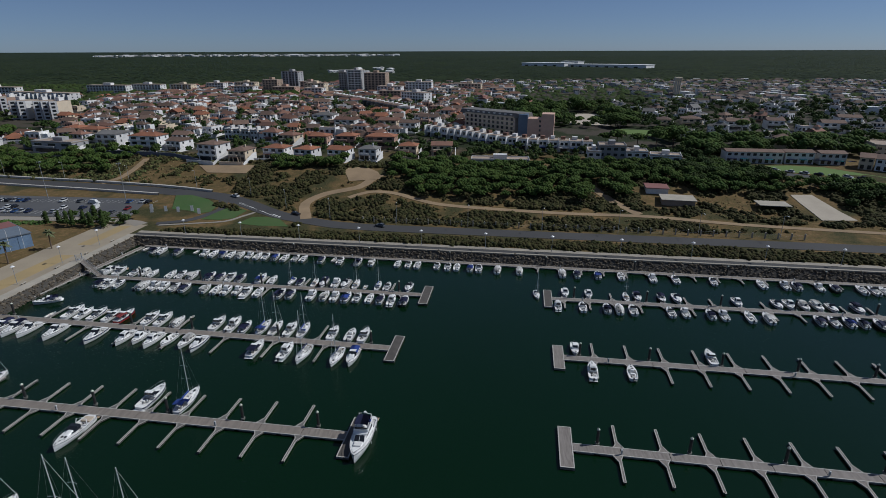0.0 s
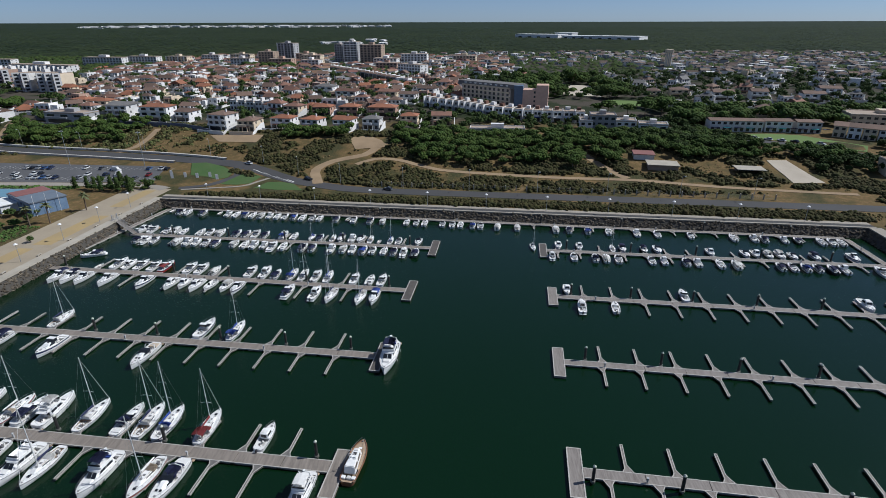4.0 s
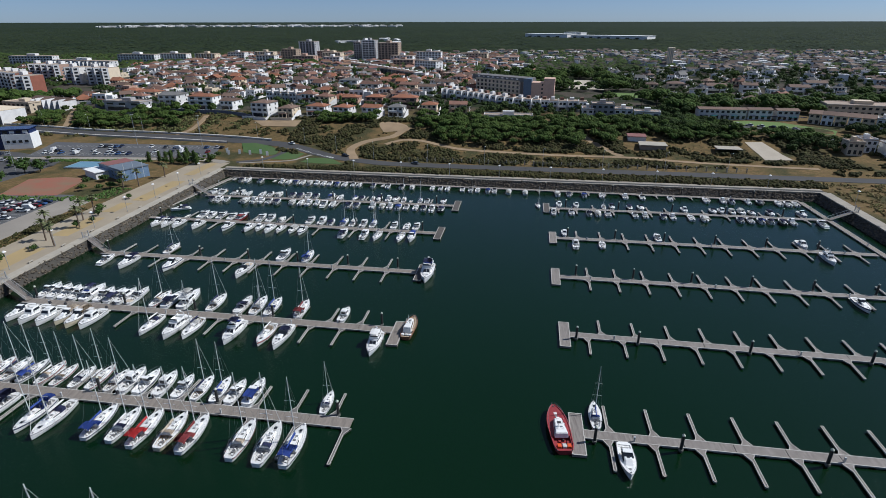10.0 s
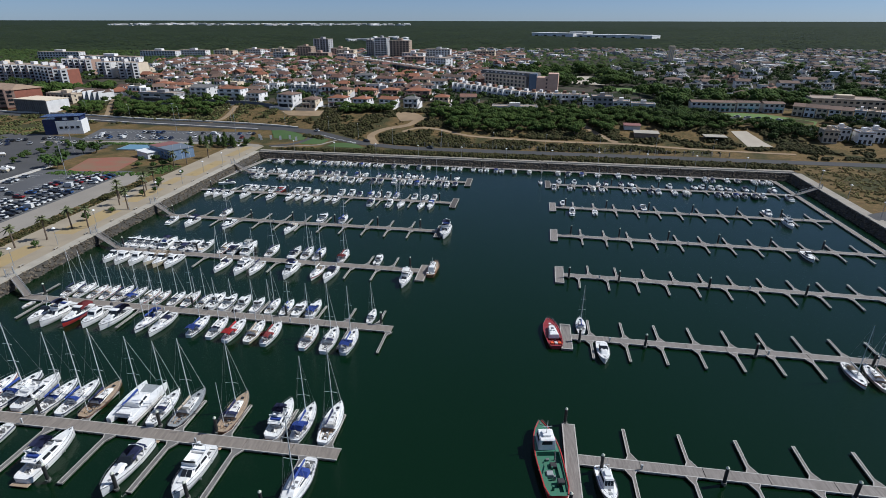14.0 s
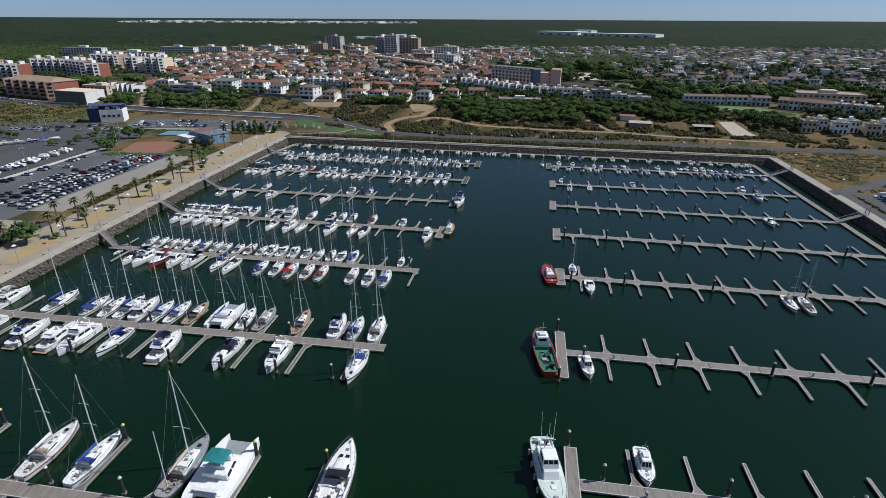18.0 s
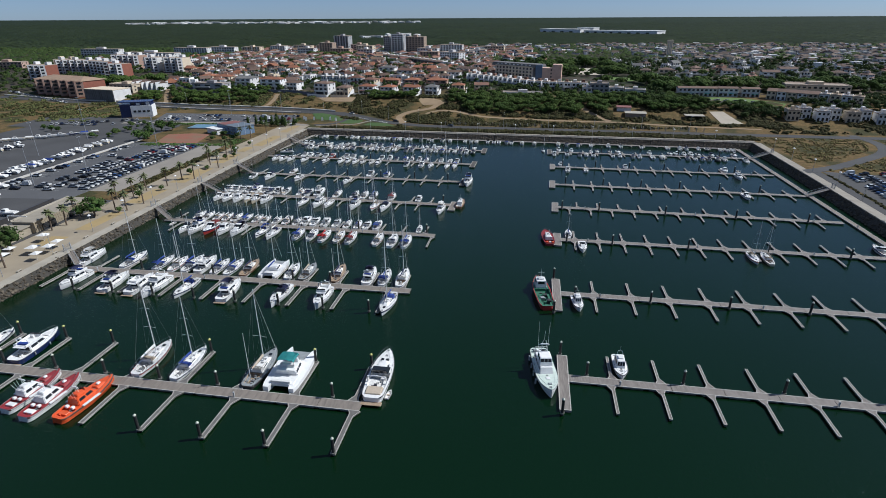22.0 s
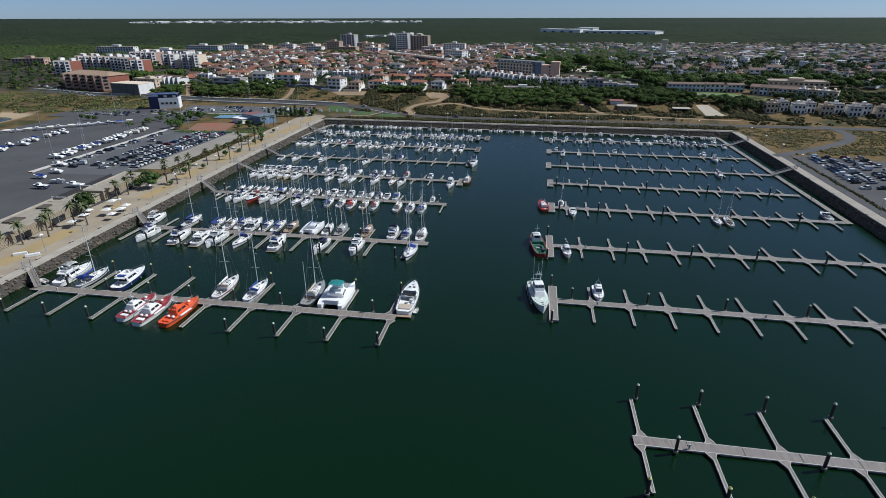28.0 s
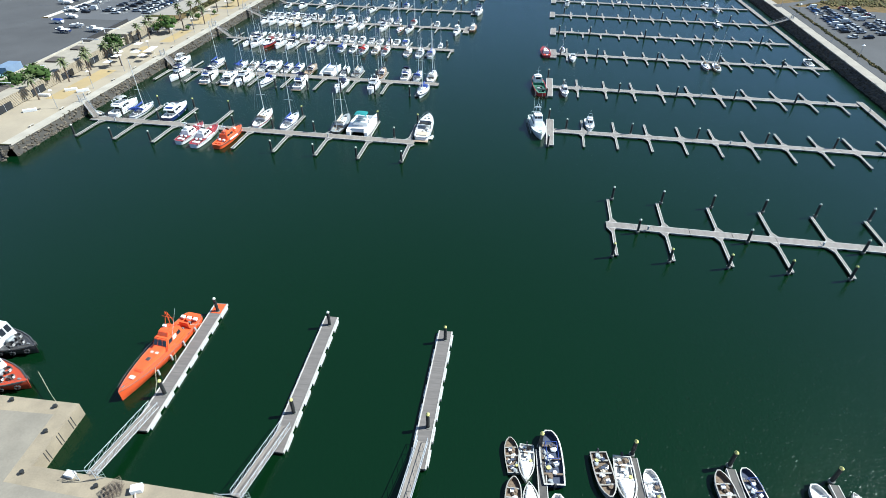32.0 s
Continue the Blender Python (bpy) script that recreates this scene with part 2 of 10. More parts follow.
def water_mat():
    m = bpy.data.materials.new("harbour_water")
    m.use_nodes = True
    nt = m.node_tree
    bsdf = nt.nodes["Principled BSDF"]
    geo = nt.nodes.new("ShaderNodeNewGeometry")
    n0 = nt.nodes.new("ShaderNodeTexNoise")
    n0.inputs["Scale"].default_value, n0.inputs["Detail"].default_value = 0.012, 3.0
    nt.links.new(geo.outputs["Position"], n0.inputs["Vector"])
    mix = nt.nodes.new("ShaderNodeMix")
    mix.data_type = "RGBA"
    mix.inputs[6].default_value, mix.inputs[7].default_value = (0.0020, 0.0128, 0.0033, 1), (0.0022, 0.0150, 0.0044, 1)
    nt.links.new(n0.outputs["Fac"], mix.inputs[0])
    nt.links.new(mix.outputs[2], bsdf.inputs["Base Color"])
    bsdf.inputs["Roughness"].default_value = 0.16
    bsdf.inputs["IOR"].default_value = 1.33
    n1 = nt.nodes.new("ShaderNodeTexNoise")
    n1.inputs["Scale"].default_value, n1.inputs["Detail"].default_value = 1.9, 4.0
    n2 = nt.nodes.new("ShaderNodeTexNoise")
    n2.inputs["Scale"].default_value, n2.inputs["Detail"].default_value = 0.09, 2.0
    nt.links.new(geo.outputs["Position"], n1.inputs["Vector"])
    nt.links.new(geo.outputs["Position"], n2.inputs["Vector"])
    mul = nt.nodes.new("ShaderNodeMath")
    mul.operation = "MULTIPLY"
    nt.links.new(n1.outputs["Fac"], mul.inputs[0])
    nt.links.new(n2.outputs["Fac"], mul.inputs[1])
    n3 = nt.nodes.new("ShaderNodeTexNoise")
    n3.inputs["Scale"].default_value, n3.inputs["Detail"].default_value = 2.5, 0.0
    nt.links.new(geo.outputs["Position"], n3.inputs["Vector"])
    crest = nt.nodes.new("ShaderNodeMapRange")
    crest.inputs["From Min"].default_value, crest.inputs["From Max"].default_value = 0.64, 0.8
    crest.inputs["To Max"].default_value = 0.225
    crest.interpolation_type = "SMOOTHSTEP"
    nt.links.new(n3.outputs["Fac"], crest.inputs["Value"])
    add = nt.nodes.new("ShaderNodeMath")
    nt.links.new(mul.outputs[0], add.inputs[0])
    nt.links.new(crest.outputs[0], add.inputs[1])
    bp = nt.nodes.new("ShaderNodeBump")
    bp.inputs["Strength"].default_value, bp.inputs["Distance"].default_value = 0.6, 0.14
    nt.links.new(add.outputs[0], bp.inputs["Height"])
    nt.links.new(bp.outputs[0], bsdf.inputs["Normal"])
    return m


WATER = water_mat()


def ground_mat():
    """Dry scrubland: sandy soil, dead grass and low green growth; woodland floor further off; sand at the shore."""
    m = bpy.data.materials.new("scrubland")
    m.use_nodes = True
    nt = m.node_tree
    bsdf = nt.nodes["Principled BSDF"]
    geo = nt.nodes.new("ShaderNodeNewGeometry")
    xyz = nt.nodes.new("ShaderNodeSeparateXYZ")
    nt.links.new(geo.outputs["Position"], xyz.inputs[0])

    def tex(scale, detail=5.0):
        n = nt.nodes.new("ShaderNodeTexNoise")
        n.inputs["Scale"].default_value, n.inputs["Detail"].default_value = scale, detail
        nt.links.new(geo.outputs["Position"], n.inputs["Vector"])
        return n.outputs["Fac"]

    def rng(v, a, b):
        r = nt.nodes.new("ShaderNodeMapRange")
        r.interpolation_type = "SMOOTHSTEP"
        r.inputs["From Min"].default_value, r.inputs["From Max"].default_value = a, b
        nt.links.new(v, r.inputs["Value"])
        return r.outputs[0]

    def blend(f, a, b):
        x = nt.nodes.new("ShaderNodeMix")
        x.data_type = "RGBA"
        nt.links.new(f, x.inputs[0])
        for k, c in ((6, a), (7, b)):
            if isinstance(c, tuple):
                x.inputs[k].default_value = (*c, 1)
            else:
                nt.links.new(c, x.inputs[k])
        return x.outputs[2]

    soil = blend(rng(tex(0.35), 0.35, 0.65), (0.185, 0.120, 0.056), (0.115, 0.078, 0.036))
    dry = blend(rng(tex(0.8), 0.4, 0.6), soil, (0.122, 0.090, 0.037))
    green = blend(rng(tex(1.5), 0.4, 0.6), (0.040, 0.044, 0.018), (0.070, 0.063, 0.029))
    near = blend(rng(tex(0.06), 0.44, 0.62), dry, green)
    town = blend(rng(tex(0.05), 0.45, 0.58), (0.070, 0.061, 0.047), (0.026, 0.034, 0.016))
    wood = blend(rng(tex(0.02), 0.35, 0.65), (0.015, 0.025, 0.013), (0.024, 0.034, 0.017))
    c = blend(rng(xyz.outputs[1], 205.0, 250.0), near, town)
    c = blend(rng(xyz.outputs[1], 700.0, 1000.0), c, wood)
    c = blend(rng(xyz.outputs[2], 2.9, 1.6), c, (0.42, 0.32, 0.20))
    nt.links.new(c, bsdf.inputs["Base Color"])
    bsdf.inputs["Roughness"].default_value = 0.95
    bsdf.inputs["Specular IOR Level"].default_value = 0.1
    bp = nt.nodes.new("ShaderNodeBump")
    bp.inputs["Strength"].default_value, bp.inputs["Distance"].default_value = 0.5, 0.4
    nt.links.new(tex(1.2), bp.inputs["Height"])
    nt.links.new(bp.outputs[0], bsdf.inputs["Normal"])
    return m


GROUND = ground_mat()

# ---- building helpers ----
def mesh_of(bm, name, mats, smooth=False):
    me = bpy.data.meshes.new(name)
    bm.normal_update()
    bm.to_mesh(me)
    bm.free()
    for m in mats if isinstance(mats, (list, tuple)) else [mats]:
        me.materials.append(m)
    if smooth:
        me.shade_smooth()
        me.set_sharp_from_angle(angle=0.6)
    return me


def part(name, bm, material, parent, label="", smooth=False, at=None):
    """Links a bmesh (or a finished mesh) as one mesh object under a thing or a part."""
    me = mesh_of(bm, name, material, smooth) if isinstance(bm, bmesh.types.BMesh) else bm
    ob = new(name, me)
    ob.parent = parent
    if at is not None:
        ob.matrix_basis = at
    if label:
        tagged(ob, label)
    return ob


def thing(name, m, label, category, group="", kind=""):
    ob = new(name)
    ob.matrix_basis = m
    ob.empty_display_size = 0.2
    return tagged(ob, label, category, group, kind)


def solo(name, bm, material, label, category, group="", kind="", smooth=False, at=None):
    ob = new(name, mesh_of(bm, name, material, smooth))
    if at is not None:
        ob.matrix_basis = at
    return tagged(ob, label, category, group, kind)


def box(bm, x0, x1, y0, y1, z0, z1, mi=0, bev=0.0, taper=1.0):
    cx, cy = (x0 + x1) / 2, (y0 + y1) / 2
    vs = []
    for z, k in ((z0, 1.0), (z1, taper)):
        for x, y in ((x0, y0), (x1, y0), (x1, y1), (x0, y1)):
            vs.append(bm.verts.new((cx + (x - cx) * k, cy + (y - cy) * k, z)))
    fs = [bm.faces.new([vs[i] for i in f]) for f in ((3, 2, 1, 0), (4, 5, 6, 7), (0, 1, 5, 4), (1, 2, 6, 5), (2, 3, 7, 6), (3, 0, 4, 7))]
    for f in fs:
        f.material_index = mi
    if bev:
        es = {e for f in fs for e in f.edges}
        out = bmesh.ops.bevel(bm, geom=list(es), offset=bev, segments=1, affect="EDGES")
        for f in out["faces"]:
            f.material_index = mi
    return fs


def boxbm(*a, **k):
    bm = bmesh.new()
    box(bm, *a, **k)
    return bm


def tube(bm, pts, r, n=5, mi=0, r1=None):
    """A round bar along points."""
    pts = [Vector(p) for p in pts]
    rings = []
    for i, p in enumerate(pts):
        a = pts[max(0, i - 1)]
        b = pts[min(len(pts) - 1, i + 1)]
        d = (b - a).normalized()
        u = d.orthogonal().normalized() if abs(d.z) < 0.95 else Vector((1, 0, 0))
        u = (u - d * u.dot(d)).normalized()
        w = d.cross(u)
        rr = r if r1 is None else r + (r1 - r) * i / max(1, len(pts) - 1)
        rings.append([bm.verts.new(p + (u * math.cos(2 * math.pi * k / n) + w * math.sin(2 * math.pi * k / n)) * rr) for k in range(n)])
    for a, b in zip(rings, rings[1:]):
        for k in range(n):
            bm.faces.new((a[k], a[(k + 1) % n], b[(k + 1) % n], b[k])).material_index = mi
    bm.faces.new(rings[0][::-1]).material_index = mi
    bm.faces.new(rings[-1]).material_index = mi


def tubebm(pts, r, n=5, r1=None):
    bm = bmesh.new()
    tube(bm, pts, r, n, r1=r1)
    return bm


def prism(bm, poly, z0, z1, mi=0, side=None):
    """Extrudes a polygon (anticlockwise) from z0 up to z1."""
    lo = [bm.verts.new((x, y, z0)) for x, y in poly]
    hi = [bm.verts.new((x, y, z1)) for x, y in poly]
    bm.faces.new(hi).material_index = mi
    bm.faces.new(lo[::-1]).material_index = mi
    n = len(poly)
    for i in range(n):
        bm.faces.new((lo[i], lo[(i + 1) % n], hi[(i + 1) % n], hi[i])).material_index = mi if side is None else side


def prismbm(*a, **k):
    bm = bmesh.new()
    prism(bm, *a, **k)
    return bm


def loft(bm, rings, mi=0, close=False, cap0=False, cap1=False):
    """Skins rings of equally many points."""
    vs = [[bm.verts.new(p) for p in r] for r in rings]
    n = len(vs[0])
    for a, b in zip(vs, vs[1:]):
        for k in range(n if close else n - 1):
            q = (a[k], a[(k + 1) % n], b[(k + 1) % n], b[k])
            try:
                bm.faces.new(q).material_index = mi
            except ValueError:
                pass
    for flag, r, rev in ((cap0, vs[0], True), (cap1, vs[-1], False)):
        if flag:
            bm.faces.new(r[::-1] if rev else r).material_index = mi
    return vs


def sm(t):
    t = min(1.0, max(0.0, t))
    return t * t * (3 - 2 * t)


# ---- the lie of the land ----
def west_x(y):
    """The edge of the west quay."""
    return -148.9 + 0.0632 * y if y > 0 else -148.9 + 0.049 * y


def north_y(x):
    """The edge of the north promenade."""
    return 85.55 - 0.0964 * x


def east_x(y):
    """The edge of the east quay."""
    return 112.3 + 0.083 * y if y > 0 else 112.3 + 0.100 * y


def bluff(x):
    return 118.0 - 0.06 * (x + 60) if x > -60 else 118.0 - 0.25 * (x + 60)


def ground_z(x, y):
    v = y - bluff(x)
    z = 3.2 + 7.5 * sm(v / 75) + 4.5 * sm((v - 75) / 140)
    if y > 900:
        q = (y - 900) / 3900.0
        z += 32.0 * q + 16.0 * q * q
    return z - 6.0 * sm((-352 - x) / 40) * sm((125 - y) / 30)


def build_ground():
    west = [-4600, -3300, -2400, -1700, -1200, -850, -620] + [-460 + 12 * i for i in range(26)] + [-148 + 8 * i for i in range(17)] + [-14, -9, -5, -2, 0]
    inner = [i / 34 for i in range(1, 34)]
    east = [0, 2, 5, 9, 14] + [20 + 8 * i for i in range(14)] + [140 + 14 * i for i in range(18)] + [420, 560, 760, 1050, 1500, 2200, 3200, 4600]
    cols = [("w", u) for u in west] + [("i", f) for f in inner] + [("e", u) for u in east]
    rows = [-480, -400, -330, -271] + [-255 + 15 * i for i in range(17)] + [0, 2, 5, 9] + [14 + 6 * i for i in range(34)] + [225 + 15 * i for i in range(14)] + [450, 500, 560, 640, 740, 860, 1000, 1200, 1500, 1900, 2400, 3000, 3700, 4450, 4750]
    verts, ids, faces = [], {}, []
    for j, v in enumerate(rows):
        for i, (k, u) in enumerate(cols):
            x = -142.6 if k == "w" else (119.8 if k == "e" else -142.6 + 262.4 * u)
            y = north_y(x) + v
            if k == "w":
                x = west_x(min(y, 99.3)) + u
            elif k == "e":
                x = east_x(min(y, 74.0)) + u
            else:
                xa, xb = west_x(min(y, 99.3)), east_x(min(y, 74.0))
                x = xa + (xb - xa) * u
            ids[i, j] = len(verts)
            verts.append((x, y, ground_z(x, y)))
    for j in range(len(rows) - 1):
        for i in range(len(cols) - 1):
            mid = cols[i][0] == "i" or cols[i + 1][0] == "i"
            if rows[j] < 0 and mid:
                continue
            if rows[j] < -271 and cols[i][0] == "w":
                continue
            faces.append((ids[i, j], ids[i + 1, j], ids[i + 1, j + 1], ids[i, j + 1]))
    me = bpy.data.meshes.new("ground")
    me.from_pydata(verts, [], faces)
    me.materials.append(GROUND)
    me.shade_smooth()
    tagged(new("ground", me), "dry sandy scrubland with sparse green growth reaching the horizon", "ground", kind="structure")


build_ground()
wbm = bmesh.new()
wbm.faces.new([wbm.verts.new(p) for p in ((-1500, -900, 0), (1500, -900, 0), (1500, 118, 0), (-1500, 118, 0))])
solo("water", wbm, WATER, "dark green rippled harbour water in the marina basin", "water", kind="structure")


def strip(name, pts_a, pts_b, mat, h, label, category, kind="structure", skirt=0.4):
    """A paved band between two lines of points, lying h above the land."""
    bm = bmesh.new()
    ra, rb, la, lb = [], [], [], []
    for (xa, ya), (xb, yb) in zip(pts_a, pts_b):
        za, zb = ground_z(xa, ya) + h, ground_z(xb, yb) + h
        ra.append(bm.verts.new((xa, ya, za)))
        rb.append(bm.verts.new((xb, yb, zb)))
        la.append(bm.verts.new((xa, ya, za - skirt)))
        lb.append(bm.verts.new((xb, yb, zb - skirt)))
    for i in range(len(ra) - 1):
        bm.faces.new((ra[i], ra[i + 1], rb[i + 1], rb[i]))
        bm.faces.new((la[i], la[i + 1], ra[i + 1], ra[i]))
        bm.faces.new((rb[i], rb[i + 1], lb[i + 1], lb[i]))
    bmesh.ops.recalc_face_normals(bm, faces=bm.faces)
    bm.normal_update()
    if sum(f.normal.z for f in bm.faces) < 0:
        bmesh.ops.reverse_faces(bm, faces=bm.faces)
    return solo(name, bm, mat, label, category, kind=kind)


def lane(name, line, width, mat, h, label, category, step=6.0, skirt=0.4):
    """A band of one width along a line of points, curved smoothly."""
    pts = smooth_line(line, step)
    a, b = [], []
    for i, p in enumerate(pts):
        d = (pts[min(i + 1, len(pts) - 1)] - pts[max(i - 1, 0)]).normalized()
        n = Vector((-d.y, d.x))
        a.append(tuple(p + n * width / 2))
        b.append(tuple(p - n * width / 2))
    return strip(name, a, b, mat, h, label, category, skirt=skirt)


def smooth_line(line, step=6.0):
    P = [Vector(p) for p in line]
    out = []
    for i in range(len(P) - 1):
        p0, p1, p2, p3 = P[max(i - 1, 0)], P[i], P[i + 1], P[min(i + 2, len(P) - 1)]
        n = max(1, int((p2 - p1).length / step))
        for k in range(n):
            t = k / n
            out.append(0.5 * ((2 * p1) + (p2 - p0) * t + (2 * p0 - 5 * p1 + 4 * p2 - p3) * t * t + (3 * p1 - p0 - 3 * p2 + p3) * t ** 3))
    out.append(P[-1])
    return out


def along(f0, f1, n):
    return [f0 + (f1 - f0) * i / n for i in range(n + 1)]


def quay_band(name, o0, o1, y0, y1, mat, h, label, category):
    """A band along the west quay, o0 to o1 metres behind its edge."""
    ys = along(y0, y1, max(1, int(abs(y1 - y0) / 8)))
    return strip(name, [(west_x(y) - o0, y) for y in ys], [(west_x(y) - o1, y) for y in ys], mat, h, label, category)


# west quay: kerb, promenade, service road, car park, boat yard
quay_band("quay_edge_west", -0.3, 2.6, -171.5, 100.5, CONCL, 0.12, "pale concrete coping of the west quay", "quay edge")
quay_band("promenade_west", 2.6, 21.0, -171.5, 112.0, PAVE, 0.05, "beige paved promenade along the west quay", "promenade")
quay_band("service_road_west", 27.0, 39.5, -36.0, 52.0, PAVEG, 0.06, "pale paved service road beside the car park", "road")
quay_band("car_park_west", 39.5, 83.0, -52.0, 56.0, TARMAC, 0.04, "dark tarmac car park with rows of cars", "car park")
quay_band("yard_road", 83.4, 85.8, -46.0, 62.0, STRIPW, 0.3, "pale concrete strip between car park and boat yard", "road")
quay_band("boat_yard", 86.5, 186.0, -165.0, 104.0, TARMACL, 0.05, "worn grey tarmac boat yard", "boat yard")
quay_band("boat_yard_south", 21.0, 86.4, -165.0, -47.0, TARMACL, 0.045, "worn grey tarmac beside the marina building", "boat yard")
for k, (o0, o1, y0, y1) in enumerate([(8, 13, 88, 110), (6, 12, 50, 78), (9, 14, 36, 47), (8, 14, 12, 30), (7, 14, -22, 2), (8, 14.5, -50, -32), (7, 12, -78, -60), (9, 15, -92, -84), (8, 14, -140, -112)]):
    quay_band("paving_patch", o0, o1, y0, y1, PAVEY, 0.065, "ochre yellow panel of paving in the promenade", "paving")
# north promenade and roads
xs = along(-143.0, 121.0, 34)
strip("quay_edge_north", [(x, north_y(x) - 0.3) for x in xs], [(x, north_y(x) + 0.6) for x in xs], CONC, 0.15, "weathered concrete coping of the north quay", "quay edge")
strip("quay_lane_north", [(x, north_y(x) + 0.6) for x in xs], [(x, north_y(x) + 3.0) for x in xs], ROADT, 0.04, "dark tarmac lane along the north quay", "road")
strip("promenade_north", [(x, north_y(x) + 3.0) for x in xs], [(x, north_y(x) + 5.4) for x in xs], CONC, 0.1, "pale concrete footpath along the north quay", "promenade")
ys = along(-200.0, 74.0, 34)
strip("quay_edge_east", [(east_x(y) - 0.3, y) for y in ys], [(east_x(y) + 1.2, y) for y in ys], CONC, 0.15, "weathered concrete coping of the east quay", "quay edge")
strip("promenade_east", [(east_x(y) + 1.2, y) for y in ys], [(east_x(y) + 4.0, y) for y in ys], CONC, 0.05, "pale concrete footpath along the east quay", "promenade")
lane("shore_road", [(-470, 232), (-380, 206), (-330, 197), (-265, 181), (-212, 171), (-165, 161), (-132, 152), (-112, 139), (-98, 128), (-80, 119), (-60, 113), (0, 107), (60, 101.5), (130, 95), (210, 88), (420, 70)], 7.8, ROADT, 0.10, "grey tarmac shore road behind the marina", "road")
lane("park_road", [(-130, 147.5), (-126.5, 140), (-125.2, 134), (-127.5, 126), (-132, 118), (-142, 113.5)], 3.6, ROADT, 0.12, "narrow tarmac slip road round the lawn", "road", 3.0)
lane("park_path", [(-140, 111.5), (-127.5, 114.2), (-116, 117.5), (-112, 124), (-108.6, 130.5)], 1.5, PAVEG, 0.13, "pale footpath between the lawns", "path", 2.0)
lane("road_wall", [(-470, 238), (-380, 211.5), (-330, 203), (-265, 187), (-212, 177), (-165, 166.5), (-140, 159)], 0.9, STRIPW, 1.0, "low pale wall along the shore road", "wall", skirt=1.4)
lane("road_wall", [(-330, 191.5), (-265, 175.5), (-212, 165.5), (-165, 156)], 0.9, STRIPW, 1.0, "low pale wall along the shore road", "wall", skirt=1.4)
strip("car_park_north", [(-268, 156), (-244, 154), (-204, 152), (-166, 150)], [(-258, 121), (-230, 121), (-195, 121), (-158, 122)], TARMAC, 0.06, "dark tarmac car park beside the shore road", "car park")
strip("boat_yard_north", [(-345, 132), (-320, 136), (-296, 136), (-266, 128), (-246, 119), (-232, 117)], [(-345, 98), (-320, 96), (-296, 96), (-266, 96), (-246, 96), (-229, 97)], TARMACL, 0.055, "worn grey tarmac before the harbour office", "boat yard")
lane("car_park_lane", [(-275, 114), (-240, 117), (-200, 118), (-160, 117), (-147, 112)], 5.0, PAVEG, 0.09, "pale paved lane past the car park", "road")
strip("lawn", [(-156, 155), (-149, 156), (-137, 148.6), (-129, 140)], [(-147, 134.7), (-138, 132), (-132, 128), (-128, 131)], LAWN, 0.09, "green watered lawn at the road bend", "lawn")
strip("lawn", [(-122.5, 140), (-118, 137), (-113, 133)], [(-127, 120), (-119, 119.5), (-114, 122)], LAWN, 0.08, "green lawn between slip road and footpath", "lawn")
strip("lawn", [(-107, 124), (-101, 124.5), (-95, 122)], [(-110, 115), (-100, 112.5), (-88, 112)], LAWN, 0.07, "green watered lawn beside the shore road", "lawn")
# east side: road and car park
lane("east_road", [(114, 13), (131, 21), (143, 29), (155, 38), (168, 48), (177, 58), (183, 70), (185, 82), (184, 98)], 5.6, TARMACL, 0.08, "grey tarmac road bending to the east car park", "road")
ysE = along(-150.0, 18.0, 20)
strip("east_quay_road", [(east_x(y) + 4.1, y) for y in ysE], [(east_x(y) + 8.0, y) for y in ysE], TARMACL, 0.06, "grey tarmac quay road", "road")
strip("car_park_east", [(122.5, 14), (120, -20), (116, -60), (110.5, -110)], [(172, 2), (172, -30), (170, -60), (168, -110)], TARMACL, 0.05, "grey tarmac car park on the east side", "car park")
strip("lawn_east", [(130, 200), (148, 201), (163, 197), (172, 184), (182, 172)], [(136, 188), (146, 182), (154, 177.5), (164, 170), (175, 162)], LAWNE, 0.1, "green watered lawn before the white terraces", "lawn")
lane("town_road", [(84, 226), (95, 217), (105.5, 208.5), (121.6, 193), (137, 180), (147, 174), (160, 165), (172, 156), (200, 146), (240, 139), (300, 130)], 6.5, ROADT, 0.12, "grey tarmac road up to the terraces", "road")
# bare tracks in the scrub
for line, w in (([(-62, 176), (-66, 168), (-70, 160), (-84, 153), (-90, 142), (-86, 128), (-84, 122)], 4.6), ([(-72, 148), (-64, 154), (-52, 152.5), (-40, 145), (-25, 138.5), (20, 131), (55, 128), (90, 120), (140, 112)], 2.8), ([(-205, 174), (-200, 182), (-200, 196), (-203, 213)], 3.4), ([(52, 130), (45, 142), (38, 160)], 4.0), ([(-292, 197), (-300, 212), (-309, 229), (-317, 248)], 3.4)):
    lane("dirt_track", line, w, SAND, 0.16, "bare sandy track through the scrub", "track", 4.0)
strip("bare_lot", [(131, 151), (132, 142), (133, 133), (134.5, 125)], [(122, 151), (121.5, 142), (121.5, 133), (121, 125)], SANDL, 0.2, "pale bare earth lot among the scrub", "bare lot")
strip("bare_lot", [(-353, 306), (-336, 306), (-320, 305)], [(-345, 290), (-328, 287), (-309, 283)], SANDL, 0.25, "pale sandy lot before the apartment blocks", "bare lot")
strip("bare_lot", [(-60, 170), (-64, 181), (-73, 192)], [(-76, 168), (-80, 179), (-84, 187)], SAND, 0.22, "bare trampled earth below the villas", "bare lot")
strip("bare_lot", [(-165, 198), (-148, 197), (-133, 196)], [(-155, 186), (-145, 184.5), (-133, 183)], SAND, 0.2, "bare sandy lot below the houses", "bare lot")
